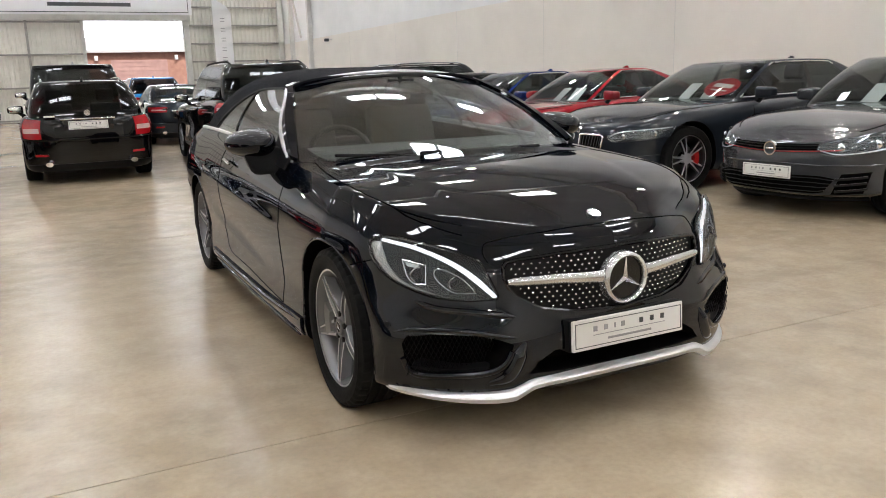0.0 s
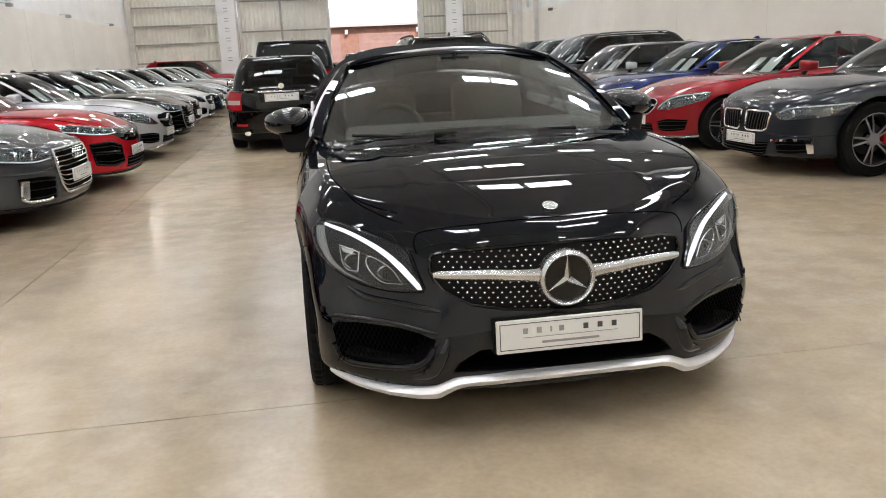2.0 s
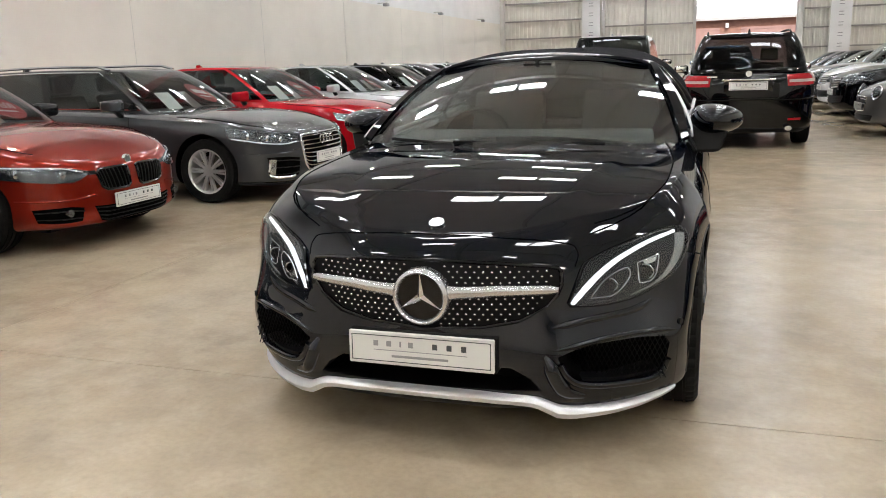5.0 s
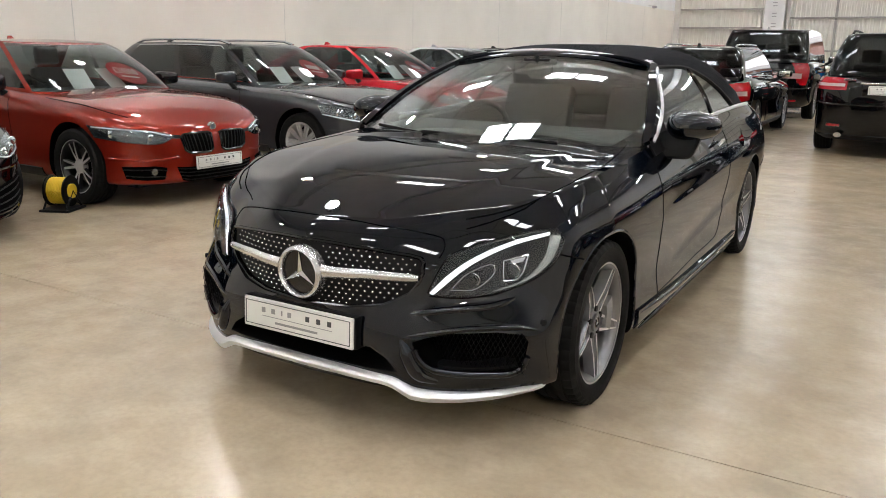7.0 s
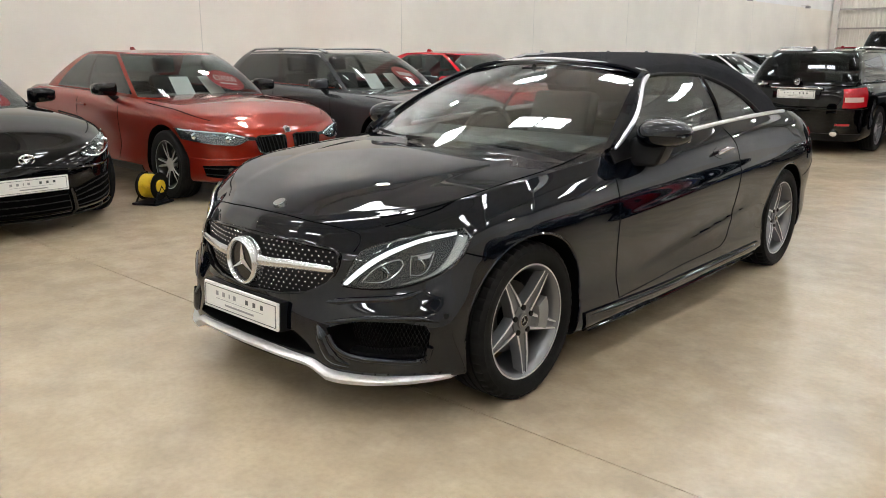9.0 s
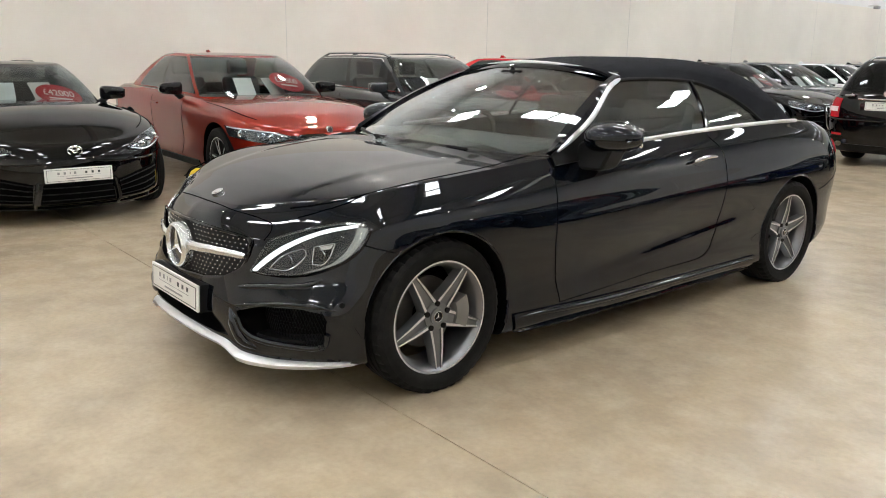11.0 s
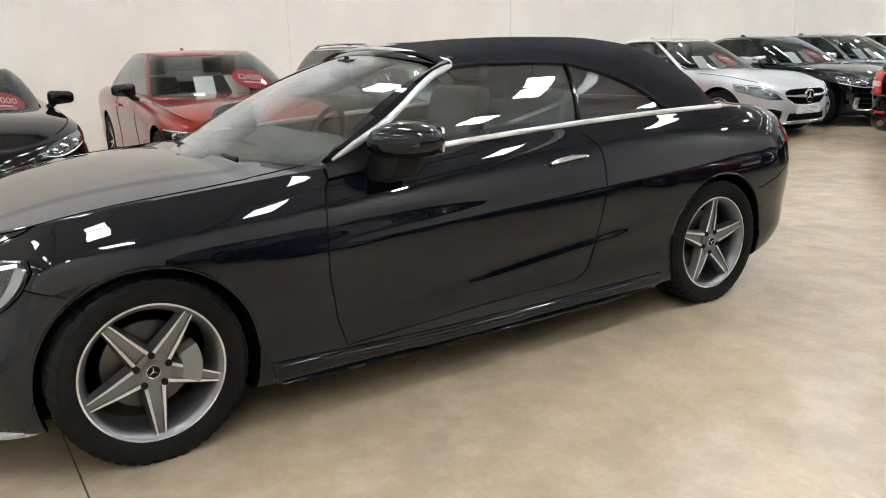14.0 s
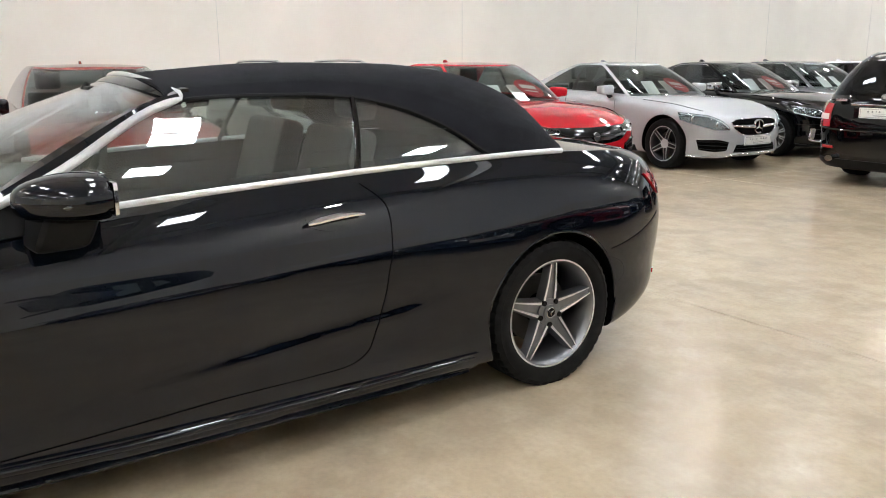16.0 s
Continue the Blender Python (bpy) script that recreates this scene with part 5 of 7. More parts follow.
def profiled(x0, x1, z0, z1, y, pitch=0.2, d=0.035):
    n = int((x1 - x0) / pitch)
    xs, ys = [], []
    for i in range(n + 1):
        for f, k in ((0, 0), (0.25, 0), (0.35, 1), (0.65, 1), (0.75, 0)):
            x = x0 + (i + f) * pitch
            if x <= x1:
                xs.append(x)
                ys.append(y - d * k)
    m = len(xs)
    V = [(a, b, z) for z in (z0, z1) for a, b in zip(xs, ys)] + [(a, b + 0.12, z) for z in (z0, z1) for a, b in zip(xs, ys)]
    F = [(i, i + 1, m + i + 1, m + i) for i in range(m - 1)] + [(2 * m + i + 1, 2 * m + i, 3 * m + i, 3 * m + i + 1) for i in range(m - 1)]
    F += [(i + 1, i, 2 * m + i, 2 * m + i + 1) for i in range(m - 1)] + [(m + i, m + i + 1, 3 * m + i + 1, 3 * m + i) for i in range(m - 1)]
    F += [(0, m, 3 * m, 2 * m), (m - 1, 3 * m - 1, 4 * m - 1, 2 * m - 1)]
    bm = bmesh.new()
    join_into(bm, mesh_of(V, F))
    return bm


OX0, OX1, OZ = 0.35, 4.65, 4.28
ew = struct("wall_north", profiled(XL, -3.95, 0, ZR + 0.9, YE), CLAD, "cream profiled steel end wall")
part("wall_sheet", profiled(OX1 + 0.25, XR, 0, ZR + 0.9, YE), CLAD, ew, smooth=0)
part("wall_sheet", profiled(-3.95, OX1 + 0.25, OZ + 0.45, ZR + 0.9, YE), CLAD, ew, smooth=0)
for z in (1.6, 2.45, 3.28, 4.12, 4.95, 5.8):
    part("wall_rail", boxes([(XL, -4.2, YE - 0.16, YE - 0.05, z, z + 0.07)]), RAILM, ew, smooth=0)
    part("wall_rail", boxes([(OX1 + 0.3, XR, YE - 0.16, YE - 0.05, z, z + 0.07)]), RAILM, ew, smooth=0)
sd = struct("door_1", profiled(-3.95, OX0, 0.02, OZ + 0.1, YE - 0.14), CLAD, "closed half of a sliding steel door")
for a in ((-3.95, -3.83, 0.02, OZ + 0.1), (OX0 - 0.14, OX0, 0.02, OZ + 0.1), (-2.0, -1.9, 0.02, OZ + 0.1)):
    part("door_stile", boxes([(a[0], a[1], YE - 0.26, YE - 0.15, a[2], a[3])]), STEEL if a[0] != -2.0 else RAILM, sd, smooth=0)
for z in (0.05, 1.45, 2.87, OZ - 0.02):
    part("door_rail", boxes([(-3.83, OX0 - 0.14, YE - 0.25, YE - 0.16, z, z + 0.07)]), RAILM, sd, smooth=0)
struct("trim_door_post", boxes([(OX1, OX1 + 0.25, YE - 0.2, YE + 0.1, 0, OZ + 0.45)]), STEEL, "grey steel door post")
struct("trim_door_track", boxes([(-4.2, OX1 + 0.3, YE - 0.34, YE - 0.05, OZ + 0.08, OZ + 0.42)]), STEEL, "steel track box over the sliding door")
struct("wall_south", boxes([(XL - 0.3, XR + 0.3, YB - 0.3, YB, -0.3, ZR + 0.9)]), WALL, "plain cream wall")
for x in (XL + 0.14, XR - 0.14, -4.2):
    struct("trim_column", boxes([(x - 0.12, x + 0.12, YE - 0.35, YE - 0.17, 0, ZR)]), STEEL, "grey steel column")

# roof: two slopes with rooflight sheets, purlins and rafters
RIDGE = 0.2
roof_bm = bmesh.new()
pit = 0.7 / (XR - RIDGE)
zroof = lambda x: ZR + 0.7 - abs(x - RIDGE) * pit
LIGHTS = []
SHEETS = ((1.62, 2.52), (2.66, 3.58), (5.9, 6.95))
bay, ly = 4.55, 0.56
ys0 = np.arange(YB + 0.8, YE - 1.2, bay)
for s in (-1, 1):
    for y in ys0:
        for a, b in SHEETS:
            LIGHTS.append((s, y, a, b))
xsplit = [0, 1.62, 2.52, 2.66, 3.58, 5.9, 6.95, 9.6]
for s in (-1, 1):
    for a, b in zip(xsplit, xsplit[1:]):
        lit = (a, b) in SHEETS
        edges = [YB - 0.3]
        if lit:
            for y in ys0:
                edges += [y, y + ly]
        edges.append(YE + 0.3)
        for y0, y1 in zip(edges[::2] if lit else edges, edges[1::2] if lit else edges[1:]):
            c = []
            for z in (0, 0.08):
                for xx, yy in ((a, y0), (b, y0), (b, y1), (a, y1)):
                    x = RIDGE + s * xx
                    c.append((x, yy, zroof(x) + z))
            join_into(roof_bm, mesh_of(c, [(0, 1, 2, 3), (7, 6, 5, 4), (0, 4, 5, 1), (1, 5, 6, 2), (2, 6, 7, 3), (3, 7, 4, 0)]))
bmesh.ops.recalc_face_normals(roof_bm, faces=roof_bm.faces)
struct("ceiling", roof_bm, ROOFM, "pale profiled roof sheeting with rooflight openings")
for s, y, a, b in LIGHTS:
    x0, x1 = RIDGE + s * a, RIDGE + s * b
    V = [(x, yy, zroof(x) + z) for z in (0.02, 0.04) for x, yy in ((x0, y), (x1, y), (x1, y + ly), (x0, y + ly))]
    me = mesh_of(V, [(0, 1, 2, 3), (7, 6, 5, 4), (0, 4, 5, 1), (1, 5, 6, 2), (2, 6, 7, 3), (3, 7, 4, 0)])
    tagged(part("rooflight", me, DAYLIGHT, None, "translucent rooflight sheet bright with daylight", 0), "", "rooflight", "rooflights", "structure")
for y in np.arange(YB + 0.3, YE, 6.1):
    for s in (-1, 1):
        x1 = XR if s > 0 else XL
        V = [(x, y + dy, zroof(x) - d) for x in (RIDGE, x1) for dy, d in ((-0.1, 0.5), (0.1, 0.5), (0.1, 0.2), (-0.1, 0.2))]
        tagged(part("rafter", mesh_of(V, [(0, 1, 2, 3), (7, 6, 5, 4), (0, 4, 5, 1), (1, 5, 6, 2), (2, 6, 7, 3), (3, 7, 4, 0)]), STEEL, None, "grey steel roof rafter", 0), "", "rafter", "rafters", "structure")
for x in (-8.2, -5.2, -1.1, 1.5, 5.6, 8.6):
    struct("trim_purlin", boxes([(x - 0.04, x + 0.04, YB, YE, zroof(x) - 0.2, zroof(x) - 0.004)]), STEEL, "thin steel purlin")

# high-bay lamps
def bay_lamp(x, y):
    z = zroof(x) - 1.1
    l = tagged(new("ceiling_lamp"), "round high-bay lamp hanging on a rod", "lamp", "high-bay lamps")
    l.location = (x, y, z)
    a = np.linspace(0, math.tau, 28, endpoint=False)
    prof = [(0.16, 0.0), (0.15, 0.06), (0.09, 0.10), (0.07, 0.22)]
    V = [(r * math.cos(t), r * math.sin(t), h) for r, h in prof for t in a]
    F = [(i * 28 + j, i * 28 + (j + 1) % 28, (i + 1) * 28 + (j + 1) % 28, (i + 1) * 28 + j) for i in range(3) for j in range(28)] + [tuple(range(84, 112))]
    part("lamp_body", mesh_of(V, F), STEEL, l)
    part("diffuser", mesh_of([(0.15 * math.cos(t), 0.15 * math.sin(t), z) for z in (0.002, 0.02) for t in a], [tuple(range(28))[::-1], tuple(range(28, 56))] + [(i, (i + 1) % 28, 28 + (i + 1) % 28, 28 + i) for i in range(28)]), LAMPGLOW, l, "glowing round diffuser")
    part("rod", tube([(0, 0, 0.22), (0, 0, 1.1)], 0.01, 6), STEEL, l)
    return l


for x in (-7.9, 8.3):
    for y in (-12, -3.0, 6.0, 15.0, 24.0, 33.0):
        bay_lamp(x, y)

# outside yard
gr = struct("ground", boxes([(-600, 600, YE + 0.3, 900, -0.4, -0.02)]), ASPHALT, "grey asphalt yard")
ob = tagged(new("brick_workshop"), "red brick workshop with roller shutters and pale roof", "building")
ob.location = (0, 60, 0)
part("wall", boxes([(-30, 40, 0, 0.4, -0.02, 3.95)]), BRICKM, ob, smooth=0)
V = [(-30, -0.4, 3.9), (40, -0.4, 3.9), (40, 5, 5.1), (-30, 5, 5.1), (-30, -0.4, 4.05), (40, -0.4, 4.05), (40, 5, 5.25), (-30, 5, 5.25)]
part("roof", mesh_of(V, [(0, 1, 2, 3), (7, 6, 5, 4), (0, 4, 5, 1), (1, 5, 6, 2), (2, 6, 7, 3), (3, 7, 4, 0)]), ROOFOUT, ob, "pale sheet roof", 0)
for x in (-2.2, 3.15, 9.2, 15.2):
    rs = part("roller_shutter", bevel_box(x, x + 3.9, -0.05, 0.0, 0.0, 3.38, 0), SHUTTER, ob, "dull red roller shutter", 0)
    for k in range(22):
        part("slat", bevel_box(x, x + 3.9, -0.06 - 0.02 * (k % 2), -0.045, 0.02 + k * 0.152, 0.02 + k * 0.152 + 0.148, 0), SHUTTER, rs, smooth=0)
for x in (2.2, 7.7):
    part("wall_lamp", bevel_box(x - 0.12, x + 0.12, -0.25, 0, 3.35, 3.7, 0.04, 2), BANNERM, ob)

struct("backdrop", boxes([(-260, 260, 320, 321, -0.4, 90)]), glow("pale_sky_glow", (0.90, 0.95, 1.0), 1.3), "pale bright overcast sky beyond the yard")

# banners and sign
sg = tagged(new("sign_board"), "wide white sign with a dark line border over the doors", "sign")
sg.location = (0.8, YE - 0.38, 5.55)
part("board", boxes([(-4.2, 4.25, -0.05, 0, -0.95, 0.95)]), BANNERM, sg, smooth=0)
part("border_line", boxes([(-4.1, 4.1, -0.06, -0.045, -0.86, -0.83), (-4.1, 4.1, -0.06, -0.045, 0.83, 0.86), (-4.1, -4.07, -0.06, -0.045, -0.83, 0.83), (4.07, 4.1, -0.06, -0.045, -0.83, 0.83)]), PLATEINK, sg, smooth=0)
part("lettering_bar", boxes([(-1.8, 1.6, -0.06, -0.045, -0.60, -0.44)]), PLATEINK, sg, smooth=0)
for x, y in ((-4.45, YE - 0.55), (6.4, YE - 0.5)):
    bn = tagged(new("feather_banner"), "tall white feather banner with pale vertical lettering", "banner", "feather banners")
    bn.location = (x, y, 0)
    hz = np.linspace(0.9, 5.3, 16)
    wd = np.where(hz < 4.8, 0.42, 0.42 * np.sqrt(np.clip((5.32 - hz) / 0.52, 0, 1)))
    P = np.stack([np.stack([-0.42 + 0 * hz, 0.03 * np.sin(hz * 2), hz], 1), np.stack([-0.42 + 0.84 * np.maximum(wd / 0.42, 0.05), 0.03 * np.sin(hz * 2 + 1), hz], 1)], 1)
    part("cloth", slab(P, 0.006), BANNERM, bn)
    part("pole", tube([(-0.44, 0, 0.05), (-0.44, 0, 5.3)], 0.018, 8), STEEL, bn)
    part("base", bevel_box(-0.75, 0.0, -0.3, 0.3, 0.0, 0.05, 0.01, 1), STEEL, bn)
    for k in range(7):
        for z in (1.6, 1.73):
            part("lettering_bar", boxes([(-0.10, 0.10, -0.045, -0.035, z + 0.45 * k, z + 0.03 + 0.45 * k)]), PLATEPALE, bn, smooth=0)

# brackets and columns on the side walls
for y in (20.9, 26.4, 32.5):
    b = tagged(new("wall_sensor"), "small grey box on a short wall bracket", "sensor", "wall sensors")
    b.location = (XL, y, 3.27)
    part("bracket", bevel_box(0.0, 0.32, -0.03, 0.03, 0.0, 0.03, 0.004, 1), STEEL, b)
    part("housing", bevel_box(0.2, 0.36, -0.09, 0.09, -0.09, 0.0, 0.02, 2), PLATEPALE, b)
b = tagged(new("wall_lamp"), "small dark lamp on the side wall", "lamp")
b.location = (XR, 29.5, 3.05)
part("arm", bevel_box(-0.2, 0.0, -0.02, 0.02, 0.0, 0.03, 0.004, 1), STEEL, b)
part("head", bevel_box(-0.34, -0.16, -0.08, 0.08, -0.06, 0.06, 0.02, 2), PLATEINK, b)
for y in (32.2, 35.0):
    struct("trim_wall_post", boxes([(XR - 0.18, XR - 0.002, y - 0.1, y + 0.1, 0, ZR)]), STEEL, "white steel wall post")
struct("trim_pipe", tube([(XR - 0.08, 33.6, 3.4), (XR - 0.08, 34.6, 5.2), (XR - 0.08, 34.8, 7.4)], 0.05, 8), STEEL, "diagonal steel brace pipe", 40)

# ---- the black convertible ----
BLACKPAINT = paint("obsidian_black_paint", (0.0012, 0.0024, 0.0055), 0.0, 0.5)
BLACKPAINT.node_tree.nodes["Principled BSDF"].inputs["Coat IOR"].default_value = 1.50
LIPSILVER = base_mat("lip_silver", (0.74, 0.75, 0.77), 0.32, 0.7)
MESHM = base_mat("intake_plastic", (0.002, 0.0021, 0.0024), 0.6, spec=0.12)
LAMPPALE = base_mat("pale_lamp_surround", (0.42, 0.43, 0.42), 0.25, 0.6)
BOWLDARK = base_mat("dark_lamp_bowl", (0.010, 0.011, 0.013), 0.35, spec=0.15)
BRIGHTTRIM = base_mat("brushed_trim", (0.66, 0.67, 0.69), 0.30, 0.75)
HERO_KEYS = [
    (0.195, 0.188, 0.188, 0.25, 0.82, -0.70, 3.66),
    (0.222, 0.205, 0.205, 0.28, 0.885, -0.745, 3.74),
    (0.30, 0.285, 0.285, 0.36, 0.897, -0.762, 3.84),
    (0.42, 0.42, 0.42, 0.49, 0.893, -0.765, 3.87),
    (0.54, 0.56, 0.57, 0.63, 0.907, -0.752, 3.88),
    (0.64, 0.68, 0.70, 0.75, 0.912, -0.738, 3.87),
    (0.71, 0.775, 0.82, 0.86, 0.898, -0.712, 3.84),
    (0.757, 0.848, 0.945, 0.955, 0.852, -0.672, 3.79),
    (0.780, 0.905, 1.04, 0.990, 0.797, -0.625, 3.69),
]
NOSE_PLAN = [
    (-0.70, -0.685, -0.64, -0.59, -0.50, -0.38, -0.26, 0.02),
    (-0.745, -0.735, -0.70, -0.655, -0.575, -0.46, -0.34, 0.0),
    (-0.762, -0.75, -0.715, -0.662, -0.583, -0.492, -0.39, -0.04),
    (-0.765, -0.75, -0.708, -0.656, -0.590, -0.517, -0.44, -0.08),
    (-0.752, -0.722, -0.660, -0.596, -0.520, -0.440, -0.350, -0.03),
    (-0.738, -0.706, -0.635, -0.562, -0.478, -0.393, -0.302, -0.02),
    (-0.712, -0.68, -0.588, -0.517, -0.453, -0.363, -0.272, 0.0),
    (-0.672, -0.64, -0.543, -0.477, -0.417, -0.327, -0.237, 0.03),
    (-0.625, -0.598, -0.507, -0.445, -0.387, -0.292, -0.202, 0.05),
]


class HeroShell(Shell):
    """The convertible's body: the nose of each ring follows its own plan line instead of a super-ellipse."""
    U = (0.0, 0.28, 0.5, 0.62, 0.75, 0.87, 0.95, 1.0)

    def plan(self, i):
        if ("plan", i) not in self.memo:
            w = self.k[i][4]
            u = np.linspace(0, 1, 160)
            s = np.sin(u * np.pi / 2)
            x, y = w * s, cr(self.U, NOSE_PLAN[i], s)
            d = np.concatenate([[0], np.cumsum(np.hypot(np.diff(x), np.diff(y)))])
            self.memo[("plan", i)] = (d / d[-1], x, y)
        return self.memo[("plan", i)]

    def ring(self, i, q):
        zf, z0, z1, zr, w, yf, yr = self.k[i]
        q = np.asarray(q, float)
        d, px, py = self.plan(i)
        b = np.clip(3 - q, 0, 1) * np.pi / 2
        g = 2 / self.nr
        sb, cb = np.maximum(np.sin(b), 0), np.maximum(np.cos(b), 0)
        y1 = NOSE_PLAN[i][-1]
        x = np.where(q <= 1, np.interp(q, d, px), np.where(q >= 2, w * sb**g, w))
        y = np.where(q <= 1, np.interp(q, d, py), np.where(q >= 2, yr - self.cr * (1 - cb**g), y1 + (q - 1) * (yr - self.cr - y1)))
        t = (y - self.wb * 0.48) / (self.wb * 0.5 + 0.85)
        x = x * (1 - self.waist * np.abs(t) ** 3)
        z = cr([yf, 0, self.wb, yr], [zf, z0, z1, zr], y)
        return np.stack([x, y, z], -1)

    def lid(self, y, a, x):
        """Height of the top skin over its edge; a runs from the edge (0) to the middle (1). The bonnet is raised inside two soft creases."""
        top = 0.957 - 0.177 * np.clip((0.42 - y) / 1.045, 0, 1) ** 2.1
        rise = np.where(y < 0.42, np.maximum(top - belt(y), 0), np.interp(y, [0.42, 0.9, 2.866, 3.55, 3.69], [0.037, 0.033, 0.030, 0.022, 0.0]))
        k = np.clip((np.interp(y, [-0.62, 0.35], [0.40, 0.56]) - np.abs(x)) / 0.06 + 0.5, 0, 1)
        bonnet = np.clip((y + 0.56) / 0.25, 0, 1) * np.clip((0.75 - y) / 0.3, 0, 1) * (1 - (1 - a) ** 6)
        return rise * (1 - (1 - a) ** 2.2) + 0.004 * k * k * (3 - 2 * k) * bonnet


def belt(y):
    return cr([-0.625, 0, 2.866, 3.69], [0.780, 0.905, 1.04, 0.990], y)


def top_z(y):
    return np.maximum(cr([0.66, 0.95, 1.40, 1.6, 1.85, 2.05, 2.2, 2.33, 2.46, 2.56, 2.61], [0.955, 1.085, 1.292, 1.302, 1.300, 1.287, 1.255, 1.207, 1.135, 1.06, 1.034], y), belt(y) + 0.004)


def glass_x(z):
    return 0.795 - 0.70 * (z - 0.99) + 0.035 * np.sin(np.pi * np.clip((z - 0.97) / 0.36, 0, 1))


def hero():
    WB, RT, HUB = 2.866, 0.331, 0.343
    car = tagged(new("convertible_car"), "glossy black convertible with black cloth roof and star wheels", "car")
    sh = HeroShell(HERO_KEYS, WB, 2.5, 2.6, 0.76, 0.70, 0.055, 0.03, 0.03)
    car.location.z = -0.022
    def dent(y, z):
        shoulder = np.clip((y - 0.35) / 0.5, 0, 1) * np.clip((2.95 - y) / 0.4, 0, 1)
        t = np.clip((z - 0.675 - 0.052 * (y - 0.65)) / 0.06, 0, 20)
        flank = np.clip((y - 0.85) / 0.7, 0, 1) * np.clip((2.42 - y) / 0.3, 0, 1)
        u = np.clip((z - 0.372 - 0.095 * (y - 0.8)) / 0.05, 0, 20)
        return 0.007 * t * np.exp(1 - t) * shoulder + 0.011 * u * np.exp(1 - u) * flank
    sh.dent = dent
    me = sh.mesh((60, 90, 30), 76, 30)
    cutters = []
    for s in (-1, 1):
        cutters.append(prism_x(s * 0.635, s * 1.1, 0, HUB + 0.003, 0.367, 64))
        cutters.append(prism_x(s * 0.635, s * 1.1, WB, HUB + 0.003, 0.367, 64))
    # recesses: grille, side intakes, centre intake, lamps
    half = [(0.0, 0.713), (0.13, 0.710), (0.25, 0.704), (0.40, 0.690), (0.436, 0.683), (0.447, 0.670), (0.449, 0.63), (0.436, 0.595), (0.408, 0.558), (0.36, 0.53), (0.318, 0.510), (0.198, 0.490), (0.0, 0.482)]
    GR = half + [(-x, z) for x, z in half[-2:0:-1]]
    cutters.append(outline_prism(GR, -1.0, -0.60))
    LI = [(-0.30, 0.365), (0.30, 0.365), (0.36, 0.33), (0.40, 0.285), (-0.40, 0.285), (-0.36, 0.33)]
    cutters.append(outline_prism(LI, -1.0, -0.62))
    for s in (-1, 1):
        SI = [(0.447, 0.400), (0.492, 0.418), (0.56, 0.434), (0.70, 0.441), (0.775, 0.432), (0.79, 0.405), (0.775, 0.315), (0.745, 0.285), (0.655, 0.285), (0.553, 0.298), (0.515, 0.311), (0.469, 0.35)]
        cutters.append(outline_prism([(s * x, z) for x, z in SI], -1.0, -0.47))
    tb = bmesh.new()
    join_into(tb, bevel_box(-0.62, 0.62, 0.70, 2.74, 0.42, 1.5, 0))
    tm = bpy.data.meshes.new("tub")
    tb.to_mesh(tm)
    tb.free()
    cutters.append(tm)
    # cut faces take the near-black that stands for shade in the hollows
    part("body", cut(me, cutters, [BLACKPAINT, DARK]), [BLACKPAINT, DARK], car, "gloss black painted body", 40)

    # seams
    def seam(places, n=24, both=True, r=0.0028):
        for s in ((-1, 1) if both else (1,)):
            part("panel_seam", tube(sh.line(places, n, -0.0005, s), r, 5), DARK, car)
    seam([("x", 0.0, 0.779), ("x", 0.15, 0.777), ("x", 0.31, 0.768), ("x", 0.43, 0.752), ("x", 0.475, 0.74), ("x", 0.49, 0.715), ("x", 0.485, 0.68)], 40)
    seam([("y", 0.71, 0.927), ("y", 0.675, 0.88), ("y", 0.655, 0.786), ("y", 0.645, 0.60), ("y", 0.67, 0.42), ("y", 0.706, 0.287)], 40)
    seam([("y", 1.96, 0.99), ("y", 2.05, 0.898), ("y", 2.045, 0.747), ("y", 2.026, 0.66), ("y", 1.993, 0.50), ("y", 1.95, 0.386), ("y", 1.835, 0.33), ("y", 1.39, 0.32)], 50)
    seam([("y", 0.706, 0.287), ("y", 0.973, 0.298), ("y", 1.39, 0.32)])
    seam([("y", -0.345, 0.69), ("y", -0.29, 0.672), ("y", -0.233, 0.655)])
    seam([("y", 3.18, 0.60), ("y", 3.4, 0.66), ("y", 3.55, 0.72)])
    # bonnet side seams on the top skin
    for s in (-1, 1):
        yy = np.linspace(-0.50, 0.70, 22)
        xx = cr([-0.50, -0.46, -0.31, -0.05, 0.2, 0.45, 0.70], [0.535, 0.585, 0.690, 0.752, 0.757, 0.738, 0.70], yy)
        q = np.array([sh.qy(a, float(belt(a)) - 0.001) for a in yy])
        e = sh.at(q, np.full(22, 1.0))
        t = 1 - np.clip(xx / e[:, 0], 0, 1)
        zz = e[:, 2] + sh.lid(yy, t, xx)
        part("bonnet_seam", tube(np.stack([s * xx, yy, zz - 0.0005], 1), 0.0032, 5), DARK, car)

    # grille: studs, bar, ring and star
    skin_y = lambda x, z: float(np.interp(abs(x), [0, 0.2, 0.3, 0.45], [-0.745, -0.722, -0.695, -0.640])) + 0.30 * max(0, z - 0.62) ** 1.2
    gp = part("grille", outline_prism([(x * 0.99, z) for x, z in GR], -0.594, -0.59), BLACK, car, "black grille panel with bright studs", 0)
    st = bmesh.new()
    ins = lambda x, z: abs(x) < np.interp(z, [0.482, 0.492, 0.512, 0.53, 0.558, 0.60, 0.67, 0.695, 0.71], [0.0, 0.18, 0.30, 0.345, 0.39, 0.42, 0.43, 0.37, 0.10])
    base = bmesh.new()
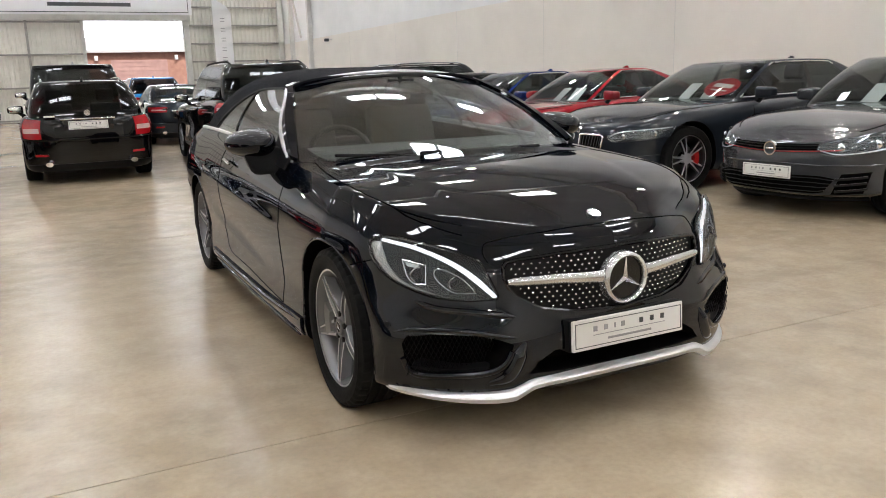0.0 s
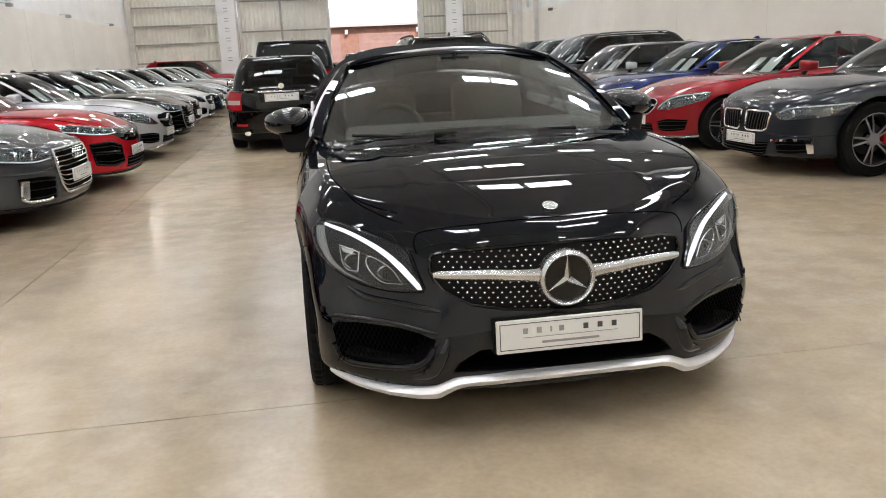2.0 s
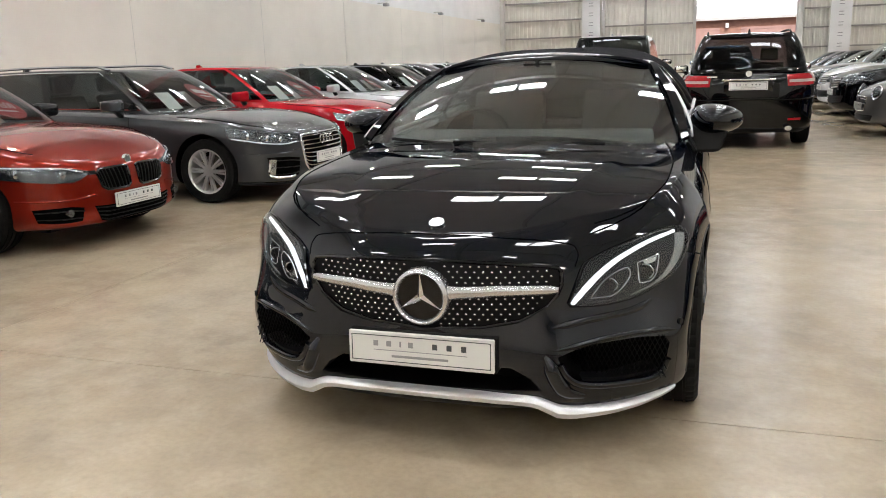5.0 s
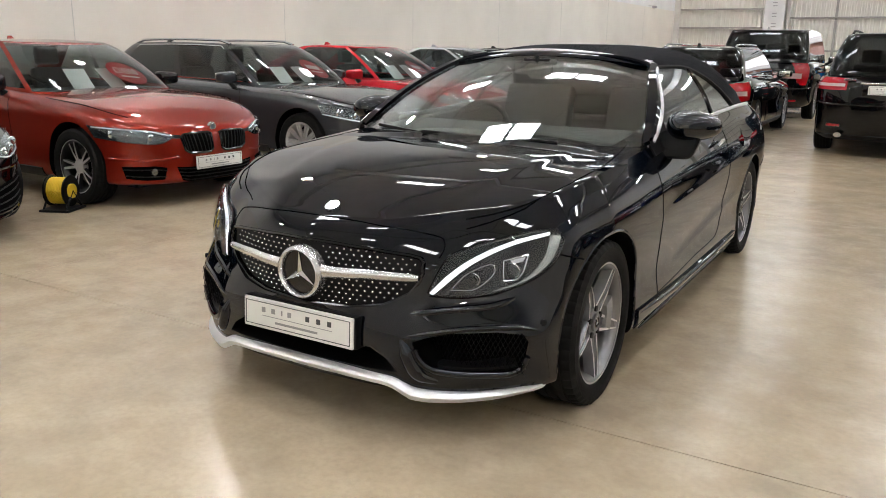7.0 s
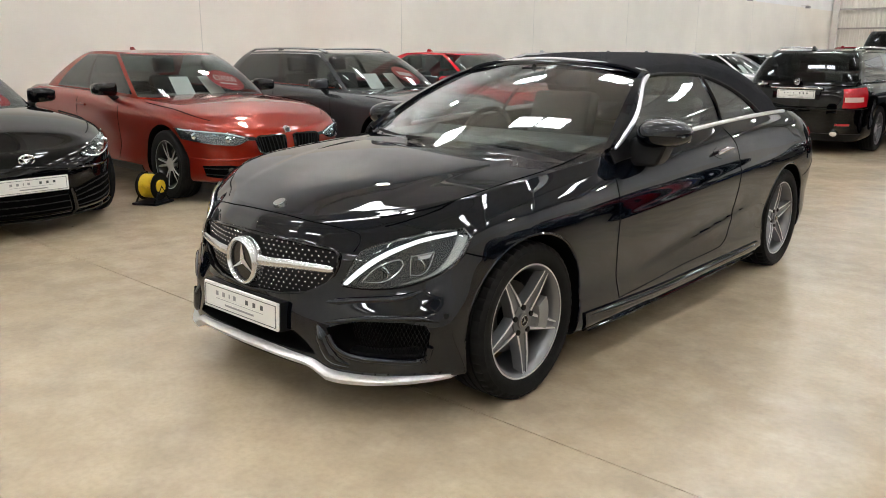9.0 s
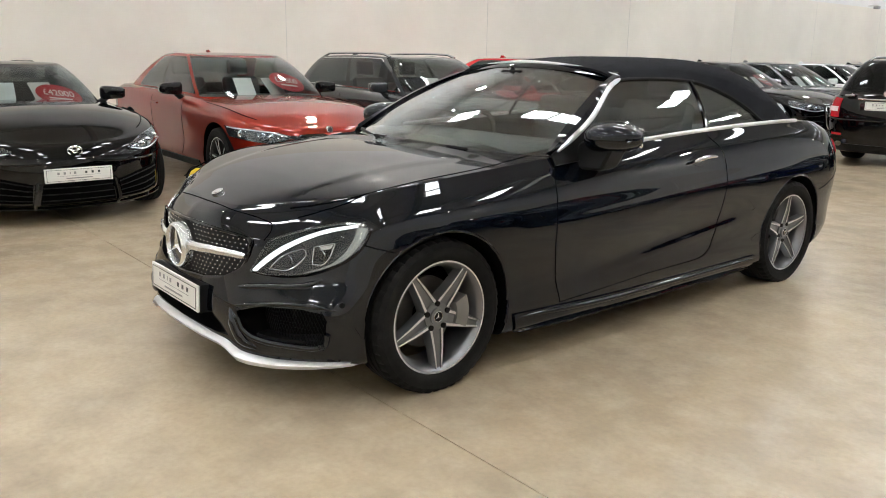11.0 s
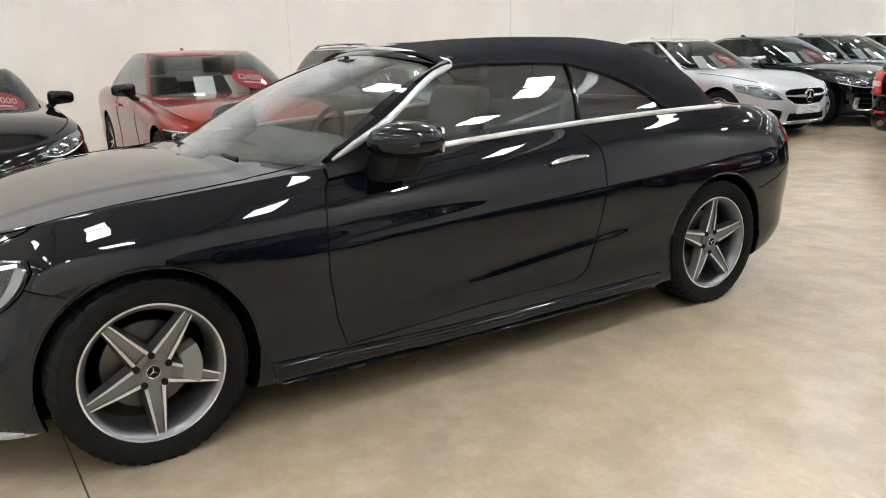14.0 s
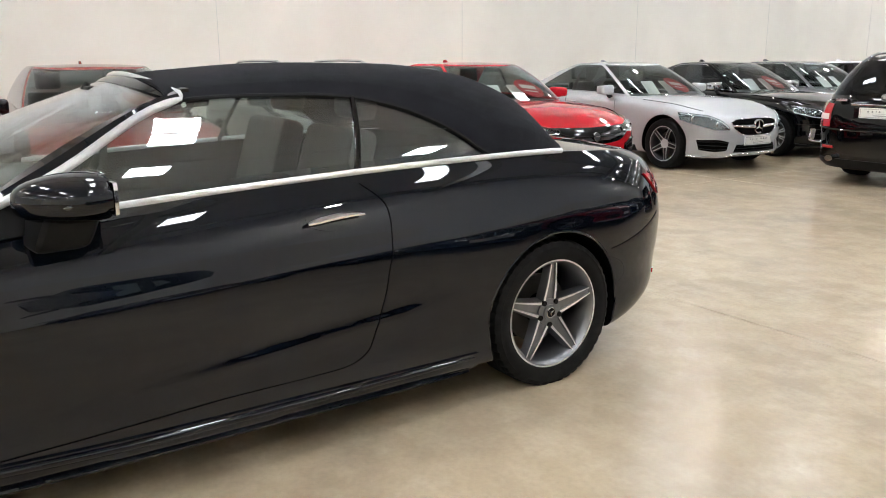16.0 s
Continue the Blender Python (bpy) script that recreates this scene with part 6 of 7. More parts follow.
    bmesh.ops.create_icosphere(base, subdivisions=2, radius=0.0042)
    for v in base.verts:
        v.co.y *= 0.7
        v.co.x *= 1.15
    bme = bpy.data.meshes.new("stud")
    base.to_mesh(bme)
    base.free()
    for row in range(13):
        z = 0.494 + row * 0.0178
        for c in range(-22, 23):
            x = (c + (0.5 if row % 2 else 0)) * 0.0285
            if not ins(x, z) or math.hypot(x, z - 0.594) < 0.106 or abs(z - 0.613) < 0.023:
                continue
            n0 = len(st.verts)
            st.from_mesh(bme)
            st.verts.ensure_lookup_table()
            for v in st.verts[n0:]:
                v.co += Vector((x, skin_y(x, z) + 0.012, z))
    bpy.data.meshes.remove(bme)
    tagged(part("grille_studs", st, CHROME, gp, "rows of small bright studs"), "rows of small bright studs on black grille", "", "", "stuff")
    mesh_back = np.empty((40, 12, 3))
    for i, x in enumerate(np.linspace(-0.445, 0.445, 40)):
        zl = np.interp(abs(x), [0.0, 0.2, 0.32, 0.36, 0.41, 0.436, 0.447], [0.483, 0.491, 0.512, 0.532, 0.56, 0.596, 0.63])
        zh = np.interp(abs(x), [0.0, 0.13, 0.25, 0.40, 0.436, 0.447], [0.712, 0.709, 0.703, 0.689, 0.682, 0.668])
        for j, z in enumerate(np.linspace(zl, zh, 12)):
            mesh_back[i, j] = (x, skin_y(x, z) + 0.018, z)
    part("grille_mesh", slab(mesh_back, 0.004, 0, -1), BLACK, gp)
    for s in (-1, 1):
        xs = np.linspace(0.085, 0.441, 16)
        zc = np.interp(xs, [0.085, 0.26, 0.441], [0.608, 0.618, 0.615])
        hw = np.interp(xs, [0.085, 0.12, 0.26, 0.43, 0.441], [0.024, 0.0185, 0.016, 0.0125, 0.007])
        G = np.array([[(s * x, skin_y(x, 0.62) - 0.012 - 0.016 * math.cos(a) * (h / 0.03) ** 0.5, z + h * math.sin(a)) for a in np.linspace(-1.45, 1.45, 9)] for x, z, h in zip(xs, zc, hw)])
        part("grille_blade", slab(G, 0.003, 0, 1 if s < 0 else -1), SATIN, gp, "satin silver cross blade")
    yb = -0.760
    em = part("emblem", disc_y(0, 0.594, 0.080, yb, yb + 0.05, 48), GLOSSBLACK, car, "ringed silver star on black disc", 40)
    ang = np.linspace(0, math.tau, 56, endpoint=False)
    prof = [(0.079, 0.004), (0.080, -0.012), (0.086, -0.018), (0.094, -0.014), (0.099, 0.002), (0.099, 0.03), (0.079, 0.03)]
    V = [(r * math.cos(a), yb + d, 0.594 + r * math.sin(a)) for a in ang for r, d in prof]
    m = len(prof)
    part("emblem_ring", mesh_of(V, [(i * m + j, i * m + (j + 1) % m, (i + 1) % 56 * m + (j + 1) % m, (i + 1) % 56 * m + j) for i in range(56) for j in range(m)]), SATIN, em, "satin silver ring", 50)
    so = part("emblem_star", star_mesh(0.081, 0.0135, 0.012), CHROME, em, "chrome three-pointed star", 0)
    so.matrix_basis = pose(0, yb - 0.002, 0.594, 90)
    bb = part("bonnet_badge", disc_y(0, 0, 0.027, -0.004, 0.01, 32), CHROME, car, "small round bonnet badge", 40)
    bb.matrix_basis = pose(0, -0.566, 0.8065, -66)
    part("badge_core", disc_y(0, 0, 0.019, -0.006, 0.0, 32), CHROME, bb, smooth=40)
    # grille rim
    gl = [(x, z) for x, z in GR] + [GR[0]]
    L = []
    for (x0, z0), (x1, z1) in zip(gl, gl[1:]):
        for t in np.linspace(0, 1, 5)[:-1]:
            x, z = x0 + (x1 - x0) * t, z0 + (z1 - z0) * t
            L.append((x, skin_y(x, z) - 0.004, z))
    part("grille_rim", tube(L, 0.007, 6, True), GLOSSBLACK, gp)
    # plate
    p = number_plate(car, -0.784, 0.414, -1, 0.512, -3)
    part("plate_holder", bevel_box(-0.262, 0.262, 0.006, 0.09, -0.06, 0.06, 0.006, 2), BLACK, p, "black plate holder")
    # side intakes: mesh, fins, frame
    for s in (-1, 1):
        im = bmesh.new()
        for k in range(-5, 26):
            for sg in (-1, 1):
                P = []
                for t in np.linspace(0, 1, 6):
                    x, z = 0.44 + k * 0.016 + sg * 0.075 * (t - 0.5), 0.285 + 0.155 * t
                    if 0.452 < x < 0.79:
                        P.append((s * x, -0.585 + 0.55 * max(0, x - 0.55) ** 1.3 + 0.006 * sg, z))
                if len(P) > 1:
                    join_into(im, tube(P, 0.0018, 4))
        part("intake_mesh", im, MESHM, car, "black honeycomb intake mesh")
        part("intake_fin", tube(sh.line([("x", 0.405, 0.412), ("x", 0.428, 0.365), ("x", 0.45, 0.315), ("x", 0.478, 0.278), ("x", 0.53, 0.258)], 24, -0.012, s), np.concatenate([np.linspace(0.010, 0.030, 8), np.full(8, 0.030), np.linspace(0.030, 0.014, 8)]), 16), BLACKPAINT, car, "gloss black curved intake fin")
        part("bumper_fold", tube(sh.line([("x", 0.39, 0.488), ("x", 0.53, 0.508), ("x", 0.662, 0.523), ("x", 0.753, 0.565)], 36, -0.010, s), np.concatenate([np.linspace(0.006, 0.016, 8), np.full(20, 0.016), np.linspace(0.016, 0.006, 8)]), 16), BLACKPAINT, car)
        part("intake_brow", tube(sh.line([("x", 0.43, 0.420), ("x", 0.50, 0.432), ("x", 0.612, 0.450), ("x", 0.746, 0.456), ("x", 0.81, 0.446)], 30, -0.004, s), np.concatenate([np.linspace(0.004, 0.011, 6), np.full(18, 0.011), np.linspace(0.011, 0.004, 6)]), 12), BLACKPAINT, car)
        part("intake_lip", tube(sh.line([("x", 0.455, 0.375), ("x", 0.475, 0.335), ("x", 0.52, 0.302), ("x", 0.60, 0.288), ("x", 0.72, 0.282), ("x", 0.765, 0.30), ("x", 0.785, 0.35)], 30, 0.0, s), 0.013, 12), BLACKPAINT, car)
        part("intake_blade", sh.plate([("x", 0.53, 0.318), ("x", 0.64, 0.305), ("x", 0.76, 0.312)], [("x", 0.53, 0.306), ("x", 0.64, 0.295), ("x", 0.76, 0.302)], 0.06, -0.01, 12, 3, s), BLACK, car)
        sn = part("parking_sensor", disc_y(0, 0, 0.011, -0.004, 0.01, 16), BLACK, car)
        pt = sh.line([("x", 0.82, 0.468), ("x", 0.825, 0.468)], 2, 0.001, s)[0]
        sn.matrix_basis = Matrix.Translation(pt) @ pose(0, 0, 0, 0, 0, s * 62)
        # silver front lip in three facets
        u = np.linspace(0, 1, 44)
        kx = [0.0, 0.2, 0.345, 0.385, 0.45, 0.50, 0.60, 0.70, 0.78, 0.805]
        px = 0.805 * u
        py = cr(kx, [-0.778, -0.768, -0.742, -0.735, -0.716, -0.695, -0.635, -0.548, -0.445, -0.40], px)
        pz = np.interp(px, kx, [0.266, 0.262, 0.253, 0.248, 0.214, 0.207, 0.204, 0.207, 0.212, 0.215])
        ht = np.interp(px, kx, [0.0075, 0.0075, 0.0085, 0.010, 0.0125, 0.011, 0.008, 0.006, 0.0035, 0.002])
        L = np.stack([s * px, py, pz], 1)
        G = np.stack([L + np.stack([0 * ht, 0.035 + 0 * ht, -ht], 1), L + np.stack([0 * ht, 0 * ht, -ht], 1), L + np.stack([0 * ht, -0.004 + 0 * ht, -ht * 0.2], 1), L + np.stack([0 * ht, 0.003 + 0 * ht, ht * 0.8], 1), L + np.stack([0 * ht, 0.03 + 0 * ht, ht], 1)], 1)
        part("front_lip", slab(G, 0.010, 0, 1 if s < 0 else -1), LIPSILVER, car, "bright silver front splitter lip", 50)
        part("splitter_floor", sh.plate([("x", 0.0, 0.255), ("x", 0.5, 0.232), ("y", -0.40, 0.24)], [("x", 0.0, 0.225), ("x", 0.5, 0.222), ("y", -0.40, 0.225)], 0.05, 0.0, 20, 3, s), BLACK, car)
    # headlamps
    for s in (-1, 1):
        top = [("x", 0.472, 0.566), ("x", 0.497, 0.640), ("x", 0.513, 0.684), ("x", 0.537, 0.698), ("x", 0.607, 0.727), ("x", 0.678, 0.750), ("x", 0.742, 0.766), ("x", 0.797, 0.770)]
        low = [("x", 0.476, 0.558), ("x", 0.560, 0.551), ("x", 0.650, 0.561), ("x", 0.735, 0.594), ("x", 0.798, 0.644), ("x", 0.820, 0.688), ("x", 0.824, 0.740)]
        h = part("headlamp", sh.plate(top, low, 0.02, 0.001, 36, 10, s), BOWLDARK, car, "headlamp with silvery light guide")
        part("light_guide", sh.plate([("x", 0.474, 0.566), ("x", 0.514, 0.617), ("x", 0.560, 0.662), ("x", 0.63, 0.708), ("x", 0.70, 0.740), ("x", 0.78, 0.761)], [("x", 0.484, 0.557), ("x", 0.526, 0.604), ("x", 0.571, 0.649), ("x", 0.639, 0.697), ("x", 0.704, 0.729), ("x", 0.785, 0.754)], 0.012, 0.009, 40, 4, s), DRLGLOW, h, "silvery light guide brightened by an added glow")
        part("lamp_surround", sh.plate([("x", 0.786, 0.752), ("x", 0.785, 0.694), ("x", 0.766, 0.641), ("x", 0.728, 0.603), ("x", 0.66, 0.574)], [("x", 0.815, 0.750), ("x", 0.811, 0.692), ("x", 0.786, 0.640), ("x", 0.734, 0.598), ("x", 0.66, 0.570)], 0.008, 0.006, 24, 4, s), LAMPPALE, h, "pale outer lamp surround")
        for edge in ([("x", 0.533, 0.575), ("x", 0.576, 0.630), ("x", 0.640, 0.660), ("x", 0.652, 0.645), ("x", 0.623, 0.592), ("x", 0.590, 0.574)], [("x", 0.672, 0.672), ("x", 0.738, 0.692), ("x", 0.734, 0.640), ("x", 0.708, 0.606), ("x", 0.682, 0.606)]):
            part("bowl_edge", tube(sh.line(edge + edge[:1], 30, 0.007, s)[:-1], 0.0028, 6, True), REFLECTOR, h, "bright bowl edge")
        part("reflector_facet", sh.plate([("x", 0.69, 0.674), ("x", 0.733, 0.686)], [("x", 0.70, 0.662), ("x", 0.728, 0.670)], 0.006, 0.006, 6, 3, s), REFLECTOR, h, "bright reflector facet")
        for xx, zz, r in ((0.600, 0.612, 0.024), (0.705, 0.642, 0.029)):
            b = bmesh.new()
            bmesh.ops.create_uvsphere(b, u_segments=20, v_segments=12, radius=r)
            o = part("projector", b, GLOSSBLACK, h, "dark projector lens")
            o.location = sh.line([("x", xx, zz), ("x", xx + 0.01, zz)], 2, -0.010, s)[0]
            o.scale = (1, 0.7, 0.9)
            part("projector_ring", tube(ring_line(0, -r * 0.5, 0, r * 1.0, 24), 0.0032, 6, True), REFLECTOR, o, "bright projector ring")
        part("lens", sh.plate(top, low, 0.003, 0.018, 36, 10, s), LENS, h, "clear lamp lens")
        part("lamp_rim", tube(np.concatenate([sh.line(top, 30, 0.005, s), sh.line(low, 30, 0.005, s)[::-1]]), 0.006, 6, True), GLOSSBLACK, h)
        # tail lamps
        tl = part("tail_lamp", sh.plate([("r", 0.52, 0.84), ("r", 0.66, 0.87), ("y", 3.45, 0.905)], [("r", 0.53, 0.76), ("r", 0.66, 0.765), ("y", 3.57, 0.80)], 0.02, 0.008, 20, 6, s), TAILRED, car, "red tail lamp")
        part("rear_reflector", sh.plate([("r", 0.60, 0.40), ("y", 3.62, 0.41)], [("r", 0.60, 0.38), ("y", 3.62, 0.39)], 0.01, 0.005, 10, 3, s), TAILRED, car)
        # sills
        part("side_skirt", sh.plate([("y", 0.40, 0.285), ("y", 1.2, 0.262), ("y", 2.44, 0.262)], [("y", 0.42, 0.198), ("y", 1.2, 0.193), ("y", 2.42, 0.196)], 0.05, 0.010, 40, 6, s), BLACKPAINT, car, "gloss black side skirt")
        part("skirt_edge", tube(sh.line([("y", 0.42, 0.268), ("y", 1.2, 0.240), ("y", 2.42, 0.245)], 30, 0.006, s), np.concatenate([np.linspace(0.004, 0.016, 5), np.full(20, 0.016), np.linspace(0.016, 0.006, 5)]), 12), BLACKPAINT, car)
        part("skirt_fold", tube(sh.line([("y", 0.44, 0.205), ("y", 1.2, 0.198), ("y", 2.40, 0.200)], 30, 0.016, s), np.concatenate([np.linspace(0.004, 0.012, 5), np.full(20, 0.012), np.linspace(0.012, 0.005, 5)]), 10), BLACKPAINT, car)
        # arch lips
        for yy in (0, WB):
            a = np.linspace(-0.25, math.pi + 0.25, 40)
            R2 = 0.369
            L = []
            for t in a:
                y, z = yy + R2 * math.cos(t), HUB + 0.003 + R2 * math.sin(t)
                q = sh.qy(y, max(z, 0.23))
                x = sh.at(q, sh.vz(q, max(z, 0.23)))[0]
                L.append((s * (x - 0.003), y, z))
            part("arch_lip", tube(L, 0.006, 6), BLACKPAINT, car)
        # handle
        hb = part("door_handle", tube(sh.line([("y", 1.72, 0.868), ("y", 1.77, 0.876), ("y", 1.89, 0.885), ("y", 1.94, 0.882)], 14, 0.026, s), [0.006, 0.010, 0.012, 0.0135, 0.014, 0.014, 0.014, 0.014, 0.014, 0.0135, 0.012, 0.011, 0.009, 0.006], 8, flat=0.8), CHROME, car, "chrome door handle")
        part("handle_cup", sh.plate([("y", 1.725, 0.890), ("y", 1.82, 0.912), ("y", 1.915, 0.900)], [("y", 1.725, 0.862), ("y", 1.82, 0.840), ("y", 1.915, 0.862)], 0.004, 0.002, 12, 5, s), GLOSSBLACK, hb)
    # windscreen
    U, Vv = np.meshgrid(np.linspace(-1, 1, 25), np.linspace(0, 1, 14), indexing="ij")
    B = np.stack([0.782 * U, 0.37 + 0.34 * U**2, 0.952 + 0.010 * U**2], 2)
    T = np.stack([0.578 * U, 1.28 + 0.115 * U**2, 1.352 - 0.045 * U**2], 2)
    Wp = B + (T - B) * Vv[..., None]
    Wp[..., 2] += 0.030 * np.sin(np.pi * Vv)
    Wp[..., 1] -= 0.016 * np.sin(np.pi * Vv)
    part("windscreen", slab(Wp, 0.005, 0, -1 if normals(Wp)[12, 7, 2] < 0 else 1), WINDSCREEN, car, "clear raked windscreen")
    hd = np.array([[(0.575 * u, 1.285 + 0.085 * u * u + dy, 1.355 - 0.045 * u * u + dz) for dy, dz in ((-0.012, -0.004), (0.01, 0.010), (0.04, 0.020), (0.07, 0.024))] for u in np.linspace(-1, 1, 25)])
    part("windscreen_header", slab(hd, 0.03, 0, -1 if normals(hd)[12, 1, 2] < 0 else 1), BLACKPAINT, car, "gloss black windscreen header")
    part("header_trim", tube([(0.580 * u, 1.335 + 0.07 * u * u, 1.381 - 0.060 * u * u) for u in np.linspace(-1, 1, 25)], 0.009, 8), BRIGHTTRIM, car, "chrome strip across the header")
    part("wiper_cowl", slab(np.array([[(0.71 * u, 0.30 + 0.33 * u * u + d, 0.948 + 0.012 * u * u + h) for d, h in ((0, -0.004), (0.05, -0.006), (0.12, 0.0))] for u in np.linspace(-1, 1, 21)]), 0.01, 0, 1), BLACK, car, "black wiper cowl")
    for a, b, c in (((0.45, 0.50), (0.10, 0.47), (-0.25, 0.455)), ((-0.15, 0.44), (-0.40, 0.52), (-0.62, 0.62))):
        part("wiper", tube([(x, y - 0.01, 0.975 + 0.006 * i) for i, (x, y) in enumerate((a, b, c))], 0.008, 6), BLACK, car, "black wiper arm")
    # side glass, pillars, trims
    yy = np.linspace(0.70, 2.605, 44)
    for s in (-1, 1):
        G = np.array([[(s * glass_x(z), y, z) for z in np.linspace(belt(y) - 0.03, float(top_z(y)), 8)] for y in yy])
        k = int(np.searchsorted(yy, 2.0))
        j0 = int(np.searchsorted(yy, 0.99))
        part("mirror_sail", slab(G[: j0 + 1] + np.array([s * 0.002, 0, 0]), 0.01, 0, 1), BLACK, car, "black sail panel behind the mirror")
        part("door_window", slab(G[j0: k + 1], 0.004, 0, 1), SIDEGLASS, car, "clear side window")
        part("quarter_window", slab(G[k:], 0.004, 0, 1), SIDEGLASS, car, "clear rear quarter window")
        part("window_divider", tube([(s * (glass_x(z) + 0.002), 1.965 + 0.31 * (z - 1.01), z) for z in np.linspace(float(belt(1.96)), 1.287, 6)], 0.011, 6), GLOSSBLACK, car)
        # A pillar
        W = Wp[-1 if s > 0 else 0]
        ya = np.linspace(0.72, 1.40, 14)
        A = np.array([(s * (glass_x(float(top_z(y))) + 0.004), y, float(top_z(y))) for y in ya])
        pil = np.stack([W, (W + A) / 2 + np.array([s * 0.016, -0.004, 0.004]), A], 1)
        part("windscreen_pillar", slab(pil, 0.02, 0, 1 if s > 0 else -1), BLACKPAINT, car, "gloss black windscreen pillar")
        part("pillar_trim", tube(np.concatenate([A[:-1] + np.array([s * 0.013, 0.004, 0.004]), [(s * 0.606, 1.397, 1.300), (s * 0.596, 1.403, 1.313), (s * 0.578, 1.405, 1.322)]]), np.concatenate([[0.005, 0.011], np.full(11, 0.0145), [0.013, 0.011, 0.009]]), 10), BRIGHTTRIM, car, "satin chrome pillar strip")
        yb2 = np.linspace(0.72, 2.95, 40)
        Lb = np.array([(s * (0.797 - 0.0 * y), y, float(belt(y)) + 0.006) for y in yb2])
        part("belt_trim", tube(Lb, np.concatenate([[0.005, 0.009], np.full(38, 0.0115)]), 8, flat=1.0), BRIGHTTRIM, car, "satin chrome belt strip")
        # mirror
        bm = bmesh.new()
        bmesh.ops.create_uvsphere(bm, u_segments=28, v_segments=18, radius=1)
        for v in bm.verts:
            x, y, z = v.co
            y = max(y, -1) if y < 0 else min(y, 0.4)
            v.co = Vector((x * 0.125, y * 0.172 * (1 - 0.25 * x * s), math.copysign(abs(z) ** 0.75, z) * (0.072 - 0.012 * x * s)))
        mo = part("door_mirror", bm, BLACKPAINT, car, "gloss black door mirror", 60)
        mo.matrix_basis = pose(s * 0.925, 1.01, 1.043, 0, 0, s * 8)
        part("mirror_glass", bevel_box(-0.10, 0.10, 0.060, 0.073, -0.048, 0.048, 0.012, 2), CHROME, mo, "mirror glass")
        part("indicator_strip", tube([(s * 0.112, 0.0, 0.0), (s * 0.105, -0.065, -0.008), (s * 0.04, -0.132, -0.016), (-s * 0.04, -0.148, -0.02)], 0.007, 6), LAMPIN, mo)
        ft = bevel_box(-0.15, 0.045, -0.13, 0.03, -0.15, -0.02, 0.035, 3)
        for v in ft.verts:
            v.co.y += 0.3 * (v.co.z + 0.1)
            v.co.x = s * (v.co.x - 0.35 * max(0, -0.05 - v.co.z))
        bmesh.ops.recalc_face_normals(ft, faces=ft.faces)
        part("mirror_foot", ft, BLACK, mo, "black mirror foot on the door")
    # cloth roof
    t = np.linspace(0, 1, 40)
    ey = 1.36 + (2.98 - 1.36) * t
    cy = 1.335 + (3.28 - 1.335) * t
    ez = np.where(ey < 2.60, top_z(ey), belt(ey)) + 0.006
    ez = np.maximum(ez, belt(ey) + 0.012)
    ex = np.minimum(glass_x(ez) + 0.010, 0.792)
    ex = np.where(ey > 2.78, 0.792 - 0.35 * np.clip(ey - 2.78, 0, 1) ** 1.5, ex)
    cz = cr([1.30, 1.6, 2.0, 2.4, 2.7, 3.0, 3.28], [1.366, 1.396, 1.420, 1.414, 1.382, 1.285, 1.06], cy)
    u = np.linspace(-1, 1, 33)
    R = np.empty((40, 33, 3))
    for i in range(40):
        a = np.abs(u)
        prof = (1 - a**3.8) ** 0.58
        R[i, :, 0] = ex[i] * u
        R[i, :, 1] = cy[i] + (ey[i] - cy[i]) * a**2
        R[i, :, 2] = ez[i] + (cz[i] - ez[i]) * prof
    part("cloth_roof", slab(R, 0.012, 0, 1 if normals(R)[10, 16, 2] > 0 else -1), FABRIC, car, "taut black cloth folding roof", 60)
    for s in (-1, 1):
        P = R[:, -1 if s > 0 else 0]
        part("roof_seal", tube(P[1:36] + np.array([0, 0, -0.004]), 0.008, 6), BLACK, car)
    # cabin
    cabin(car, 0.62, 0.98, 0.69)
    part("interior_mirror", bevel_box(-0.11, 0.11, 1.17, 1.20, 1.25, 1.315, 0.015, 3), BLACK, car)
    part("mirror_stem", tube([(0, 1.19, 1.30), (0, 1.22, 1.345)], 0.012, 6), BLACK, car)
    part("sensor_housing", bevel_box(-0.08, 0.08, 1.20, 1.32, 1.30, 1.335, 0.012, 2), BLACK, car)
    part("underbody", bevel_box(-0.6, 0.6, -0.4, 3.4, 0.15, 0.24, 0.02, 1), BLACK, car)
    for s in (-1, 1):
        wheel(car, s * 0.777, 0.0, RT, 0.2415, 0.225, "star", ALLOY, ALLOYGREY, True, 0, CALIPER, spin=-90, hub=HUB, ground=0.022)
        wheel(car, s * 0.770, WB, RT, 0.2415, 0.240, "star", ALLOY, ALLOYGREY, True, 0, None, spin=90, hub=HUB, ground=0.022)
    return car


hero()

# ---- parked cars ----
P_RED = paint("bright_red_paint", (0.40, 0.008, 0.016), 0.1)
P_ORANGE = paint("sunset_orange_paint", (0.21, 0.016, 0.008), 0.45, 0.3)
P_GREY = paint("graphite_grey_paint", (0.062, 0.066, 0.073), 0.5, 0.24)
P_GREY2 = paint("steel_grey_paint", (0.13, 0.135, 0.145), 0.45, 0.3)
P_BLACK = paint("black_paint", (0.0012, 0.0013, 0.0018), 0.0)
P_NAVY = paint("dark_navy_paint", (0.020, 0.025, 0.033), 0.4, 0.3)
P_SILVER = paint("silver_paint", (0.47, 0.48, 0.50), 0.4)
P_WHITE = paint("white_paint", (0.72, 0.73, 0.74), 0.0)
P_BLUE = paint("deep_blue_paint", (0.009, 0.022, 0.115), 0.5)
P_SKY = paint("bright_blue_paint", (0.02, 0.16, 0.42), 0.4)
P_DRED = paint("dark_red_paint", (0.26, 0.012, 0.02), 0.5)
